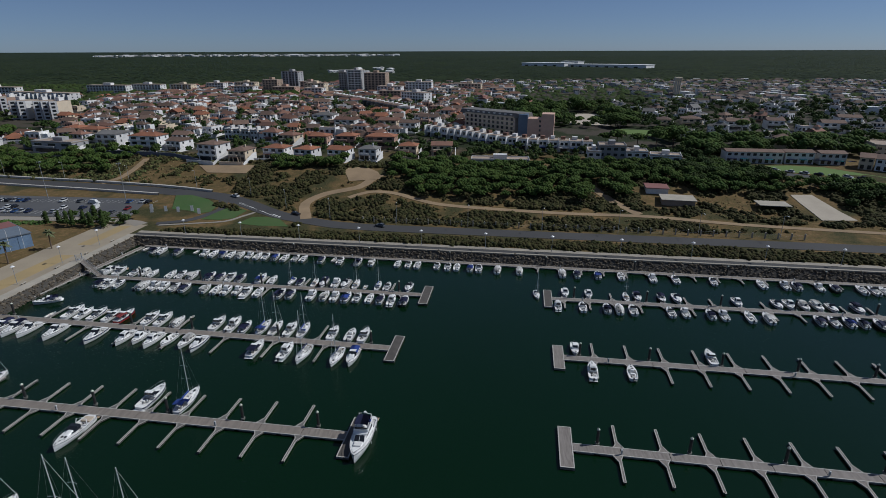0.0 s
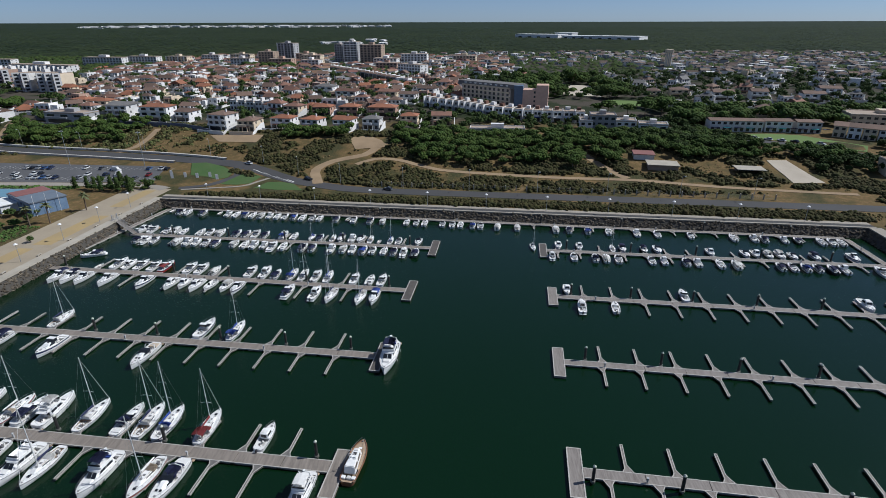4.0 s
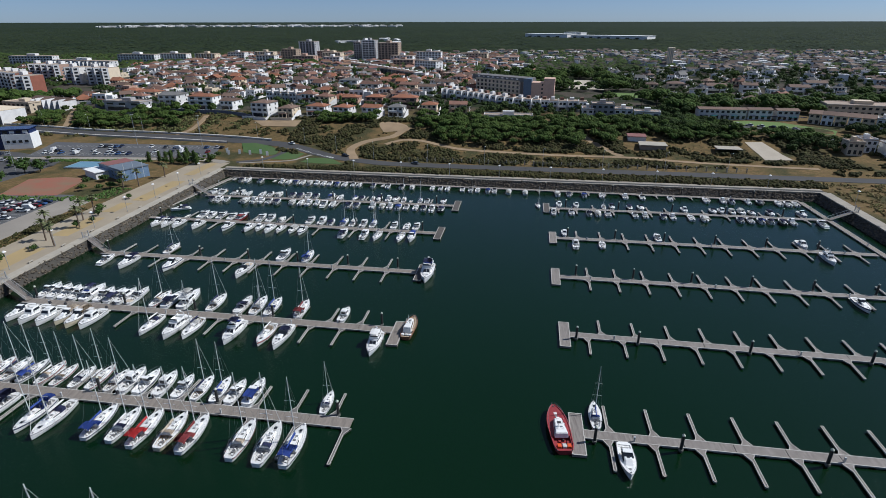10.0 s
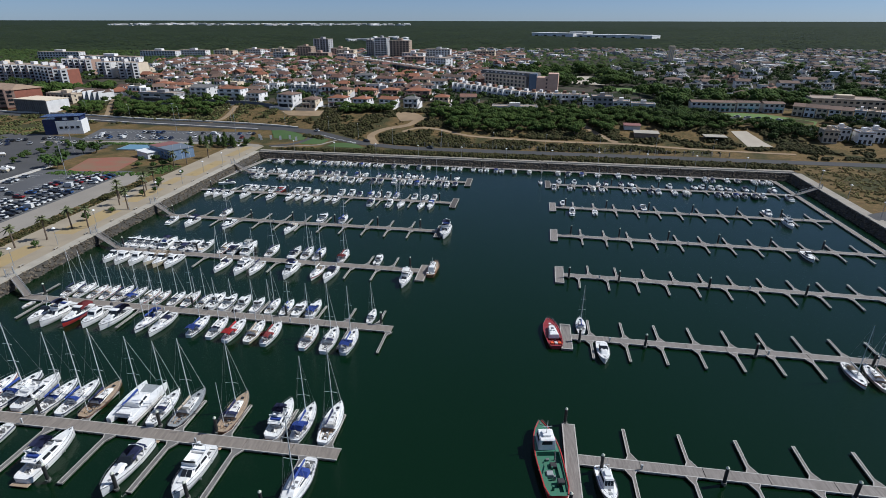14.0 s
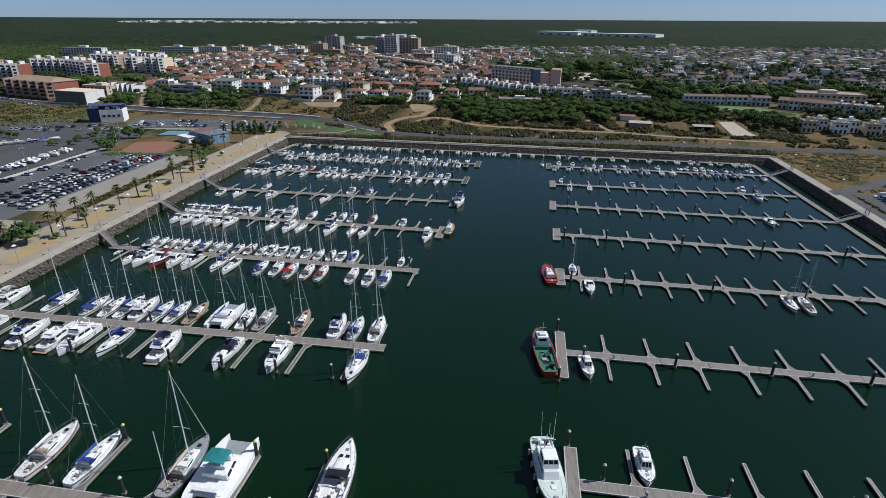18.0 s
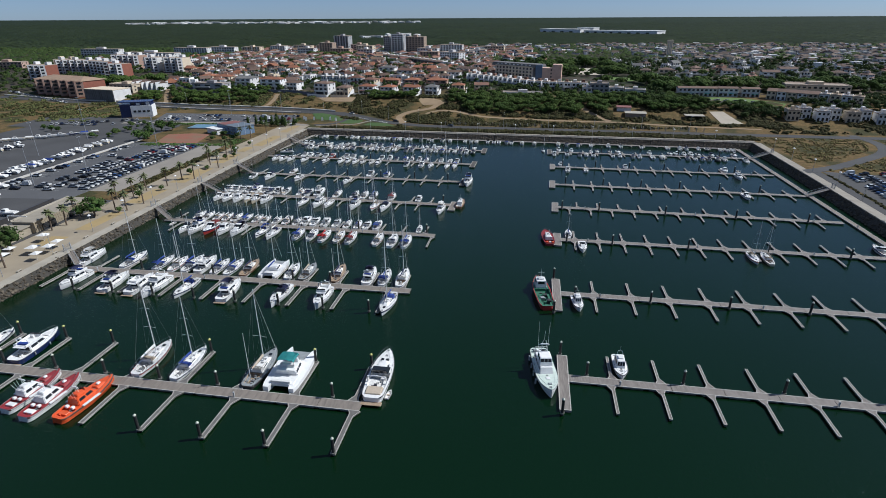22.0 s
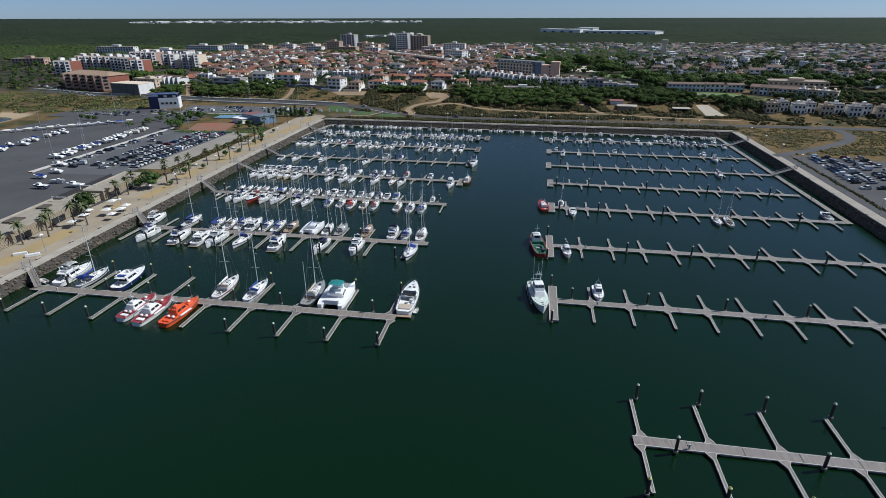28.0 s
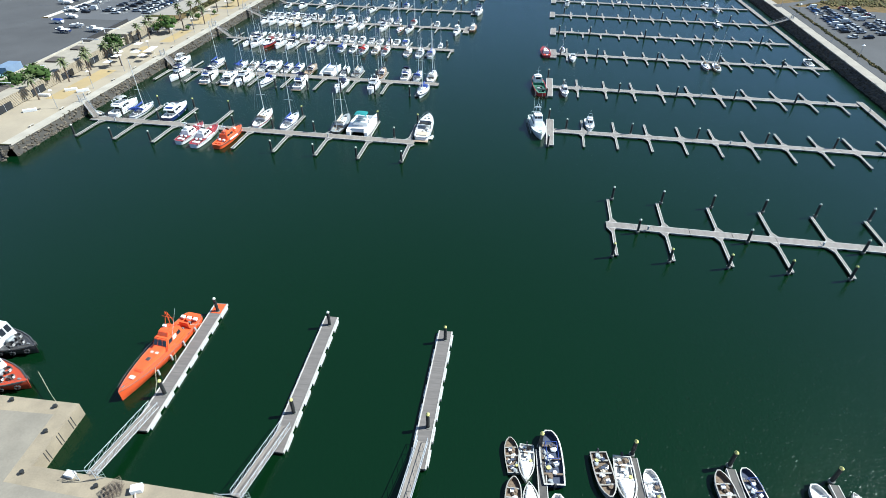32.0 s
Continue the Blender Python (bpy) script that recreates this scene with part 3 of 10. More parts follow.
strip("bare_lot", [(66, 402), (82, 403), (98, 403)], [(56, 334), (68, 328), (84, 322)], SANDL, 0.25, "pale sandy clearing among the park pines", "bare lot")
strip("park_lawn", [(84, 306), (102, 303), (116, 297)], [(82, 288), (95, 283), (108, 279)], LAWNE, 0.2, "sunlit lawn in the park", "lawn")
strip("clay_court", [(-222, 78), (-208, 82), (-196, 80)], [(-216, 54), (-204, 54), (-192, 55)], CLAY, 0.07, "worn red clay sports court", "court")

# ---- revetment ----
def rock_mesh(seed):
    rnd = random.Random(seed)
    bm = bmesh.new()
    bmesh.ops.create_icosphere(bm, subdivisions=1, radius=0.5)
    for v in bm.verts:
        v.co = v.co * rnd.uniform(0.78, 1.18)
        v.co.z *= 0.72
    return bm


ROCKS = []
for sd in range(4):
    me = mesh_of(rock_mesh(sd), "stone", ROCK)
    ROCKS.append(me)


def bank(name, edge, toe, label, pieces=None):
    """A rock bank from a quay's edge down into the water; edge and toe are lines of points."""
    bm = bmesh.new()
    rings = [[(xe, ye, 3.15), ((xe + xt) / 2, (ye + yt) / 2, 1.35), (xt, yt, -0.7)] for (xe, ye), (xt, yt) in zip(edge, toe)]
    loft(bm, rings)
    bmesh.ops.recalc_face_normals(bm, faces=bm.faces)
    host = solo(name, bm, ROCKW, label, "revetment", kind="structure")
    rnd = random.Random(name)
    src = [np.array([v.co[:] for v in me.vertices]) for me in ROCKS]
    fac = [[tuple(p.vertices) for p in me.polygons] for me in ROCKS]
    verts, faces, made = [], [], 0
    for (e0, t0), (e1, t1) in zip(zip(edge, toe), zip(edge[1:], toe[1:])):
        d = math.dist(e0, e1)
        w = math.dist(e0, t0)
        for _ in range(int(d * (w + 2.5) / 0.62)):
            a, b = rnd.random(), rnd.random()
            x = (e0[0] * (1 - a) + e1[0] * a) * (1 - b) + (t0[0] * (1 - a) + t1[0] * a) * b
            y = (e0[1] * (1 - a) + e1[1] * a) * (1 - b) + (t0[1] * (1 - a) + t1[1] * a) * b
            z = 3.1 - 3.7 * b
            k, s = rnd.randrange(4), rnd.uniform(0.55, 1.15)
            m = Matrix.LocRotScale((x, y, z), Euler((rnd.uniform(-0.5, 0.5), rnd.uniform(-0.5, 0.5), rnd.uniform(0, 6.3))), (s, s * rnd.uniform(0.8, 1.2), s))
            if pieces and made < 70 and pieces[0] < y < pieces[1]:
                o = new("stone", ROCKS[k])
                o.parent, o.matrix_basis = host, m
                made += 1
                continue
            R = np.array(m)
            base = len(verts)
            verts.extend(map(tuple, src[k] @ R[:3, :3].T + R[:3, 3]))
            faces.extend(tuple(i + base for i in f) for f in fac[k])
    me = bpy.data.meshes.new("rubble")
    me.from_pydata(verts, [], faces)
    me.materials.append(ROCK)
    ob = new("rubble", me)
    ob.parent = host
    tagged(ob, "heap of grey-brown quarry stones", kind="stuff")


ys = along(-172.0, 99.0, 34)
bank("revetment_west", [(west_x(y), y) for y in ys], [(west_x(y) + 1.3 + 1.3 * sm(y / 30), y) for y in ys], "grey-brown rock revetment below the west quay", (-60.0, -32.0))
xs = along(-142.0, 119.0, 34)
bank("revetment_north", [(x, north_y(x)) for x in xs], [(x, north_y(x) - 3.0) for x in xs], "dark rock revetment below the north quay")
ys = along(-200.0, 73.0, 34)
bank("revetment_east", [(east_x(y), y) for y in ys], [(east_x(y) - 2.6, y) for y in ys], "dark rock revetment below the east quay")
xs = along(-330.0, -157.5, 16)
bank("revetment_south", [(x, -171.5) for x in xs], [(x, -175.5) for x in xs], "grey-brown rock revetment at the quay's south end")

# ---- pontoons ----
DECK_Z = 0.50


def finger_mesh(length, width, flare, deck, name="finger"):
    """A mooring finger along +y from its root at 0, with a gusset at the root on the -x side and pale edge beams."""
    bm = bmesh.new()
    w, b = width / 2, 0.14
    body = [(-w - flare, 0), (w + flare * 0.45, 0), (w, flare * 0.9), (w, length), (-w, length), (-w, flare * 1.7)]
    prism(bm, body, 0.22, DECK_Z - 0.02, 0, 2)
    for (x0, y0), (x1, y1) in zip(body[1:] , body[2:] + body[:1]):
        d = Vector((x1 - x0, y1 - y0)).normalized()
        n = Vector((-d.y, d.x)) * b
        prism(bm, [(x0, y0), (x1, y1), (x1 + n.x, y1 + n.y), (x0 + n.x, y0 + n.y)], 0.3, DECK_Z + 0.03, 1)
    return mesh_of(bm, name, [deck, EDGEP, FLOAT])


def row_frame(A, B):
    a, b = Vector(A), Vector(B)
    u = (b - a).normalized()
    return a, b, u, Vector((-u.y, u.x))


ROWS = {}


def pontoon(key, A, B, width, deck, fingers, label, seg=18.0, plate=None, flip=1):
    """A walkway on floats from A to B. fingers: (first x, spacing, count, length, side, width); plate: (width, far, near) of the head at its free end."""
    a, b, u, n = row_frame(A, B)
    trim_w = width * 0.06 if width > 2 else 0.0
    width -= trim_w * 2
    ROWS[key] = (a, b, u, n, width)
    ang = math.degrees(math.atan2(u.y, u.x))
    root = thing("pontoon", pose(a.x, a.y, 0, 0, 0, ang), label, "pontoon", "floating pontoons")
    L = (b - a).length
    cnt = max(1, round(L / seg))
    sl = L / cnt
    bm = bmesh.new()
    for k in range(2):
        box(bm, sl * k / 2 + 0.05, sl * (k + 1) / 2 - 0.05, -width / 2 + 0.16, width / 2 - 0.16, 0.38, DECK_Z)
    for k in range(4):
        x0 = sl * (k + 0.12) / 4
        box(bm, x0, x0 + sl * 0.19, -width / 2 + 0.1, width / 2 - 0.1, -0.35, 0.37, 1)
    deck_me = mesh_of(bm, "deck", [deck, FLOAT])
    bm = bmesh.new()
    for k in range(cnt):
        box(bm, k * sl + 0.02, (k + 1) * sl - 0.02, -0.09, 0.09, 0.30, DECK_Z + 0.04, bev=0.02)
    beam_me = mesh_of(bm, "edge_beam", EDGEP)
    for s in (-1, 1):
        part("edge_beam", beam_me, None, root, at=pose(0, s * (width / 2 - 0.08), 0))
    bm = bmesh.new()
    box(bm, -0.14, 0.14, -0.13, 0.13, 0, 0.95, bev=0.03)
    box(bm, -0.17, 0.17, -0.16, 0.16, 0.95, 1.05, bev=0.03)
    ped_me = mesh_of(bm, "power_pedestal", GALV)
    for k in range(cnt):
        part("deck", deck_me, None, root, at=pose(k * sl, 0, 0))
        if k % 2 == 0 or cnt < 4:
            part("power_pedestal", ped_me, None, root, at=pose((k + 0.5) * sl, (width / 2 - 0.35) * (1 if k % 2 else -1), DECK_Z))
    for x0, dx, count, length, side, fw in fingers:
        me = finger_mesh(length + trim_w, fw * (0.95 if fw == 1.0 and deck is PLANKL else 0.64), 0.95, FINGERD if deck is PLANKL else deck)
        for k in range(count):
            s = ((x0 + k * dx) - a.x) / u.x
            if side > 0:
                part("finger", me, None, root, at=Matrix.Translation((s, width / 2, 0)) @ Matrix.Diagonal((-flip, 1, 1, 1)))
            else:
                part("finger", me, None, root, at=Matrix.Translation((s, -width / 2, 0)) @ Matrix.Diagonal((flip, -1, 1, 1)))
    if plate:
        pw, far, near, at_b, pd = plate
        x0 = L if at_b else -pw
        bm = bmesh.new()
        box(bm, x0, x0 + pw, -near, far, 0.05, DECK_Z + 0.02, 0)
        head = part("head", bm, pd, root, "pontoon head across the walkway's end")
        bm = bmesh.new()
        for p in ((x0, x0 + 0.2, -near, far), (x0 + pw - 0.2, x0 + pw, -near, far), (x0 + 0.2, x0 + pw - 0.2, -near, -near + 0.2), (x0 + 0.2, x0 + pw - 0.2, far - 0.2, far)):
            box(bm, *p, 0.3, DECK_Z + 0.07)
        part("edge_beam", bm, EDGEP, head)
    return root


PL = "pale weathered floating pontoon with mooring fingers"
PR = "brown-decked floating pontoon with pale edged mooring fingers"
pontoon("N0", (-136.5, 96), (109, 70.8), 1.9, PLANKL, [(5.4, 6.85, 15, 4.0, -1, 0.7)], "long narrow pontoon below the north quay")
pontoon("L1", (-136, 67.2), (-31, 58.2), 2.4, PLANKL, [(-122, 13.6, 7, 6.0, 1, 0.8), (-118, 13.6, 7, 6.0, -1, 0.8)], PL, plate=(2.6, 6.2, 6.0, True, PLANKD))
pontoon("L2", (-146, 39.5), (-36, 28), 2.6, PLANKL, [(-130, 12.6, 7, 7.2, 1, 0.8), (-116, 12.85, 6, 7.2, -1, 0.8)], PL, plate=(2.5, 6.0, 5.6, True, PLANKD), flip=-1)
pontoon("L3", (-141, 6), (-39.5, -3.4), 2.7, PLANKL, [(-135.0, 7.85, 12, 6.6, 1, 0.8), (-135.2, 7.9, 12, 6.6, -1, 0.8)], PL, plate=(2.3, 5.4, 5.6, True, PLANKD), flip=-1)
pontoon("L4", (-141, -26), (-42, -35.6), 3.0, PLANKL, [(-136.5, 7.86, 12, 6.6, 1, 0.8), (-131.7, 7.75, 11, 7.0, -1, 0.8)], PL, plate=(2.6, 4.0, 6.4, True, PLANKL), flip=-1)
pontoon("L5", (-144.6, -58.6), (-44.8, -68), 3.0, PLANKL, [(-141.0, 7.7, 13, 6.6, 1, 0.8), (-136.7, 9.1, 11, 8.6, -1, 0.9)], PL, flip=-1)
pontoon("L6", (-148.6, -100.3), (-47.6, -108), 3.0, PLANKL, [(-141.7, 9.2, 11, 8.2, 1, 0.9), (-148.6, 11.9, 9, 10.8, -1, 1.0)], PL, flip=-1)
pontoon("L7", (-151, -146.6), (-50.5, -154.7), 3.0, PLANKL, [(-147.4, 11.9, 9, 11.0, 1, 1.0), (-147.1, 11.93, 9, 10.8, -1, 1.0)], PL, flip=-1)
pontoon("R1", (6.8, 57.4), (108, 48.3), 2.3, PLANKR, [(9.9, 6.85, 14, 4.6, 1, 0.8), (10.1, 6.85, 14, 4.6, -1, 0.8)], PR, plate=(2.4, 5.6, 5.6, False, PLANKD))
pontoon("R2", (5.2, 25.8), (103.4, 16.2), 2.4, PLANKR, [(12.0, 7.75, 12, 6.2, 1, 0.85), (12.0, 7.75, 12, 6.2, -1, 0.85)], PR, plate=(2.5, 5.2, 5.0, False, PLANKR))
pontoon("R3", (2.0, -4.4), (101.8, -14.8), 2.4, PLANKR, [(9.8, 7.75, 12, 6.0, 1, 0.85), (9.9, 7.75, 12, 6.2, -1, 0.85)], PR, plate=(2.5, 5.4, 5.4, False, PLANKR))
pontoon("R4", (-0.2, -35.4), (98, -46.0), 2.5, PLANKR, [(6.8, 7.75, 12, 6.2, 1, 0.85), (3.9, 7.75, 12, 6.4, -1, 0.85)], PR, plate=(2.5, 5.4, 5.4, False, PLANKR))
pontoon("R5", (-3.0, -68.4), (97.4, -77.4), 2.5, PLANKR, [(1.2, 7.66, 13, 6.9, 1, 0.9), (1.2, 7.66, 13, 6.9, -1, 0.9)], PR, plate=(2.5, 5.3, 5.4, False, PLANKR))
pontoon("R6", (-7.6, -106.4), (91, -114.2), 2.6, PLANKR, [(0.8, 9.37, 10, 7.2, 1, 0.95), (0.8, 9.37, 10, 7.4, -1, 0.95)], PR, plate=(2.3, 8.4, 9.3, False, PLANKR))
pontoon("R7", (-10.4, -143.0), (88, -151.2), 2.6, PLANKR, [(-2.0, 9.27, 10, 7.6, 1, 0.95), (-2.0, 9.27, 10, 8.2, -1, 0.95)], PR, plate=(2.2, 7.9, 10.0, False, PLANKR))
pontoon("R8", (-3.0, -191.9), (86, -199.0), 2.6, PLANKR, [(-1.7, 11.3, 8, 9.9, 1, 1.0), (-1.7, 11.3, 8, 9.9, -1, 1.0)], PR)
pontoon("W0", (-136.6, 94.5), (-146.8, 40.5), 1.8, PLANKL, [], "narrow pontoon along the west rocks")
pontoon("E0", (109, 70.0), (98.6, -78.5), 2.2, PLANKL, [], "narrow pontoon along the east rocks")
pontoon("E1", (93, -111), (85, -200), 2.2, PLANKL, [], "narrow pontoon along the east rocks")

# ---- mooring piles ----
bm = bmesh.new()
tube(bm, [(0, 0, -2), (0, 0, 3.5)], 0.27, 10)
tube(bm, [(0, 0, 0.35), (0, 0, 0.7)], 0.42, 10, 1)
shaft_me = mesh_of(bm, "shaft", [PILE, FLOAT])
bm = bmesh.new()
tube(bm, [(0, 0, 3.5), (0, 0, 3.65)], 0.29, 10)
tube(bm, [(0, 0, 3.65), (0, 0, 3.9)], 0.29, 10, r1=0.06)
cap_w = mesh_of(bm, "cap", CAPW)
cap_y = cap_w.copy()
cap_y.materials[0] = CAPY


def pile(x, y, yellow=False, h=1.0):
    t = new("mooring_pile", shaft_me)
    t.matrix_basis = Matrix.LocRotScale((x, y, 0), None, (1, 1, h))
    tagged(t, "dark steel mooring pile with a %s cap" % ("yellow" if yellow else "white"), "pile", "mooring piles")
    part("cap", cap_y if yellow else cap_w, None, t)


def row_piles(key, x_list, off, yellow=False, h=1.0):
    a, b, u, n, w = ROWS[key]
    for x in x_list:
        p = a + u * ((x - a.x) / u.x) + n * off
        pile(p.x, p.y, yellow, h)


row_piles("N0", [-107, -79.5, -52, -24, 8, 36, 64, 92], 1.3)
row_piles("L1", [-121.5, -101, -81, -60.6, -38], 1.7)
row_piles("L2", [-141, -105.6, -88.4, -65, -41], 1.9)
row_piles("L3", [-140, -108.5, -92.5, -76.6, -60.8, -45.5], 2.0)
row_piles("L4", [-139, -113.2, -93.6, -72.8, -45.0], 2.0)
row_piles("L5", [-139.5, -97.0, -72, -48.0], 1.9)
row_piles("L6", [-128, -105.6, -81.5, -70.6], 2.0)
row_piles("L6", [-138.5, -126.7, -114.8, -103, -91.4, -79.5, -67.6, -55.6], -11.9)
row_piles("L7", [-142, -130, -117.5, -105.9, -93.5, -80.8, -56.8], 2.0)
row_piles("L7", [-147.6, -135.8, -123.9, -87.9, -75.9, -63.9, -51.6], -12.0)
row_piles("L7", [-136.3, -124.3, -112.3, -88.3, -64.3, -52.0], 12.4, True)
row_piles("R1", [13, 33, 52.8, 72, 92.2], 1.6)
row_piles("R2", [8.8, 24.3, 40, 55.8, 71.3, 86.8], 1.6)
row_piles("R3", [6.4, 22.2, 37.8, 53.3, 68.9, 84.4], 1.6)
row_piles("R4", [1.1, 14.7, 38.3, 62.4, 86], -1.6)
row_piles("R5", [-1.4, 12.9, 35.9, 59, 82], -1.6)
row_piles("R6", [-4.2, 14.6, 33.5, 52, 71], -1.7)
row_piles("R7", [-6.8, 11.8, 30.3, 48.9, 67], 1.6)
row_piles("R8", [-0.7, 10.6, 21.9, 33.2, 44.5, 55.8, 67], 11.5)
row_piles("R8", [-2.7, 8.6, 19.9, 31.2, 42.5, 53.8, 65], -11.5, True)
row_piles("R8", [3.6, 26.3, 49, 71], -1.7)
pile(-8.6, -97.6)
pile(-10.6, -116.4)
pile(-11.2, -134.6)
pile(-13.0, -153.6)

# ---- gangways ----
def gangway(x0, y0, z0, x1, y1, z1, width=1.5, label="galvanised gangway with rails from quay to pontoon"):
    a, b = Vector((x0, y0, z0)), Vector((x1, y1, z1))
    d = b - a
    L = math.hypot(d.x, d.y)
    rot = Matrix.Translation(a) @ Matrix.Rotation(math.atan2(d.y, d.x), 4, "Z") @ Matrix.Rotation(-math.atan2(d.z, L), 4, "Y")
    L = d.length
    t = thing("gangway", rot, label, "gangway", "gangways")
    part("walkway", boxbm(0, L, -width / 2, width / 2, -0.12, 0), PLANKL, t)
    for s in (-1, 1):
        bm = bmesh.new()
        y = s * (width / 2 + 0.04)
        tube(bm, [(0, y, 1.05), (L, y, 1.05)], 0.05, 5)
        tube(bm, [(0, y, 0.1), (L, y, 0.1)], 0.05, 5)
        n = max(3, int(L / 1.5))
        for k in range(n + 1):
            tube(bm, [(L * k / n, y, 0.1), (L * k / n, y, 1.05)], 0.035, 4)
            if k < n:
                tube(bm, [(L * k / n, y, 0.1), (L * (k + 1) / n, y, 1.05)], 0.025, 4)
        part("railing", bm, GALV, t)


def gate(x, y, ang):
    t = thing("gangway_gate", pose(x, y, 3.3, 0, 0, ang), "grey metal access gate at the head of a gangway", "gate", "gangway gates")
    for s in (-1, 1):
        part("post", boxbm(-0.12, 0.12, s * 1.0 - 0.12, s * 1.0 + 0.12, 0, 2.2, bev=0.02), POLE, t)
    bm = bmesh.new()
    for k in range(8):
        tube(bm, [(0, -0.8 + 0.23 * k, 0.1), (0, -0.8 + 0.23 * k, 1.9)], 0.025, 4)
    for z in (0.15, 1.0, 1.85):
        tube(bm, [(0, -0.84, z), (0, 0.84, z)], 0.035, 4)
    part("door", bm, POLE, t)


for y0, key in ((73.5, "L1"), (11.0, "L3"), (-20.5, "L4"), (-52.5, "L5"), (-94.5, "L6"), (-140.8, "L7")):
    a, b, u, n, w = ROWS[key]
    x0 = west_x(y0) - 0.4
    gangway(x0, y0, 3.3, a.x + 1.5, a.y - 0.1, 0.74)
    gate(x0 - 0.6, y0 + 0.2, -20)
for y0, key in ((50.0, "R1"), (-13.0, "R3")):
    a, b, u, n, w = ROWS[key]
    gangway(east_x(y0) + 0.4, y0, 3.3, b.x - 0.5, b.y, 0.74)
    gate(east_x(y0) + 1.0, y0, 0)

# ---- boats ----
RUBRAIL = surf("rubbing_strake", (0.22, 0.22, 0.22), (0.12, 0.12, 0.12), 0.5, 2.0)


def beam_at(t, B, tr, p=2.0, mid=0.5):
    q = max(0.0, 1 - t / 0.10)
    stern = 0.64 + 0.36 * math.sqrt(1 - q * q)
    if t < mid:
        return B / 2 * (tr + (1 - tr) * sm(t / mid)) * stern
    return B / 2 * max(0.0, 1 - ((t - mid) / (1 - mid)) ** (p + 0.25)) ** 0.8


def hull_parts(root, L, B, fs, fb, draft, tr, hull_mat, deck_mat, cock, p=2.0, n=13, mid=0.45, rail=True, stripe=None, liner=None, bulwark=0.0):
    """Hull, deck and cockpit of a boat along y, bow at +L/2, waterline at z 0. cock: (t0, t1, depth, side deck) of the open cockpit."""
    T = [0.0, 0.012, 0.035, 0.06] + [i / n for i in range(1, n)] + [0.965, 0.999]
    sheer = lambda t: fs + (fb - fs) * t ** 1.8
    rings = []
    for t in T:
        h, s = max(0.02, beam_at(t, B, tr, p, mid)), sheer(t)
        y = -L / 2 + L * t
        rake = L * 0.012 if t == 0.0 else 0.0
        k = -draft * (1 - t ** 4)
        low = h * (0.88 - 0.35 * t * t)
        rings.append([(-h, y, s), (-h * 0.985, y, s * 0.72), (-low, y - rake, 0.10), (-low * 0.7, y - L * 0.03 * t, -0.2), (0, y - L * 0.05 * t, k), (low * 0.7, y - L * 0.03 * t, -0.2), (low, y - rake, 0.10), (h * 0.985, y, s * 0.72), (h, y, s)])
    bm = bmesh.new()
    vs = [[bm.verts.new(q) for q in r] for r in rings]
    for a, b in zip(vs, vs[1:]):
        for k in range(8):
            f = bm.faces.new((a[k], b[k], b[k + 1], a[k + 1]))
            f.material_index = 1 if k in (2, 3, 4, 5) else (2 if k in (0, 7) else 0)
    bm.faces.new(vs[0])
    bmesh.ops.recalc_face_normals(bm, faces=bm.faces)
    for s in (-1, 1):
        tube(bm, [(s * (max(0.02, beam_at(t, B, tr, p, mid)) + 0.01), -L / 2 + L * t, sheer(t) - 0.05) for t in T], 0.045, 4, 3)
    part("hull", bm, [hull_mat, BOOT, stripe or hull_mat, RUBRAIL], root, smooth=True)
    bm = bmesh.new()
    t0, t1, depth, sd = cock
    inner = lambda t: max(0.012, beam_at(t, B, tr, p, mid) - 0.05)
    ts = [t for t in T if t > t1]
    row = [[(-inner(t), -L / 2 + L * t, sheer(t) - bulwark), (-inner(t) * 0.5, -L / 2 + L * t, sheer(t) + 0.05 - bulwark), (inner(t) * 0.5, -L / 2 + L * t, sheer(t) + 0.05 - bulwark), (inner(t), -L / 2 + L * t, sheer(t) - bulwark)] for t in [t1] + ts]
    loft(bm, row)
    if t0 > 0:
        tt = along(0, t0, 2)
        loft(bm, [[(-inner(t), -L / 2 + L * t, sheer(t) - bulwark), (inner(t), -L / 2 + L * t, sheer(t) - bulwark)] for t in tt])
    for s in (-1, 1):
        tt = along(t0, t1, 5)
        loft(bm, [[(s * inner(t), -L / 2 + L * t, sheer(t) - bulwark), (s * (inner(t) - sd), -L / 2 + L * t, sheer(t) - bulwark)] for t in tt])
    bmesh.ops.recalc_face_normals(bm, faces=bm.faces)
    for f in bm.faces:
        if f.normal.z < 0:
            f.normal_flip()
    tt = along(t0, t1, 5)
    loft(bm, [[(-(inner(t) - sd), -L / 2 + L * t, sheer(t) - bulwark), (-(inner(t) - sd) * 0.97, -L / 2 + L * t, sheer(t) - depth), ((inner(t) - sd) * 0.97, -L / 2 + L * t, sheer(t) - depth), (inner(t) - sd, -L / 2 + L * t, sheer(t) - bulwark)] for t in tt], mi=1, cap0=True, cap1=True)
    tm = (t0 + t1) / 2
    if B > 1.6 and t1 - t0 > 0.1 and bulwark == 0.0:
        rnd = random.Random(int(L * 100 + B * 1000))
        cw, zf = inner(tm) - sd - 0.03, sheer(tm) - depth
        ya, yb = -L / 2 + L * t0 + 0.12, -L / 2 + L * t1 - 0.12
        for s in (-1, 1):
            box(bm, min(s * cw, s * cw * 0.58), max(s * cw, s * cw * 0.58), ya, yb - 0.25 * (yb - ya), zf, zf + depth * 0.62)
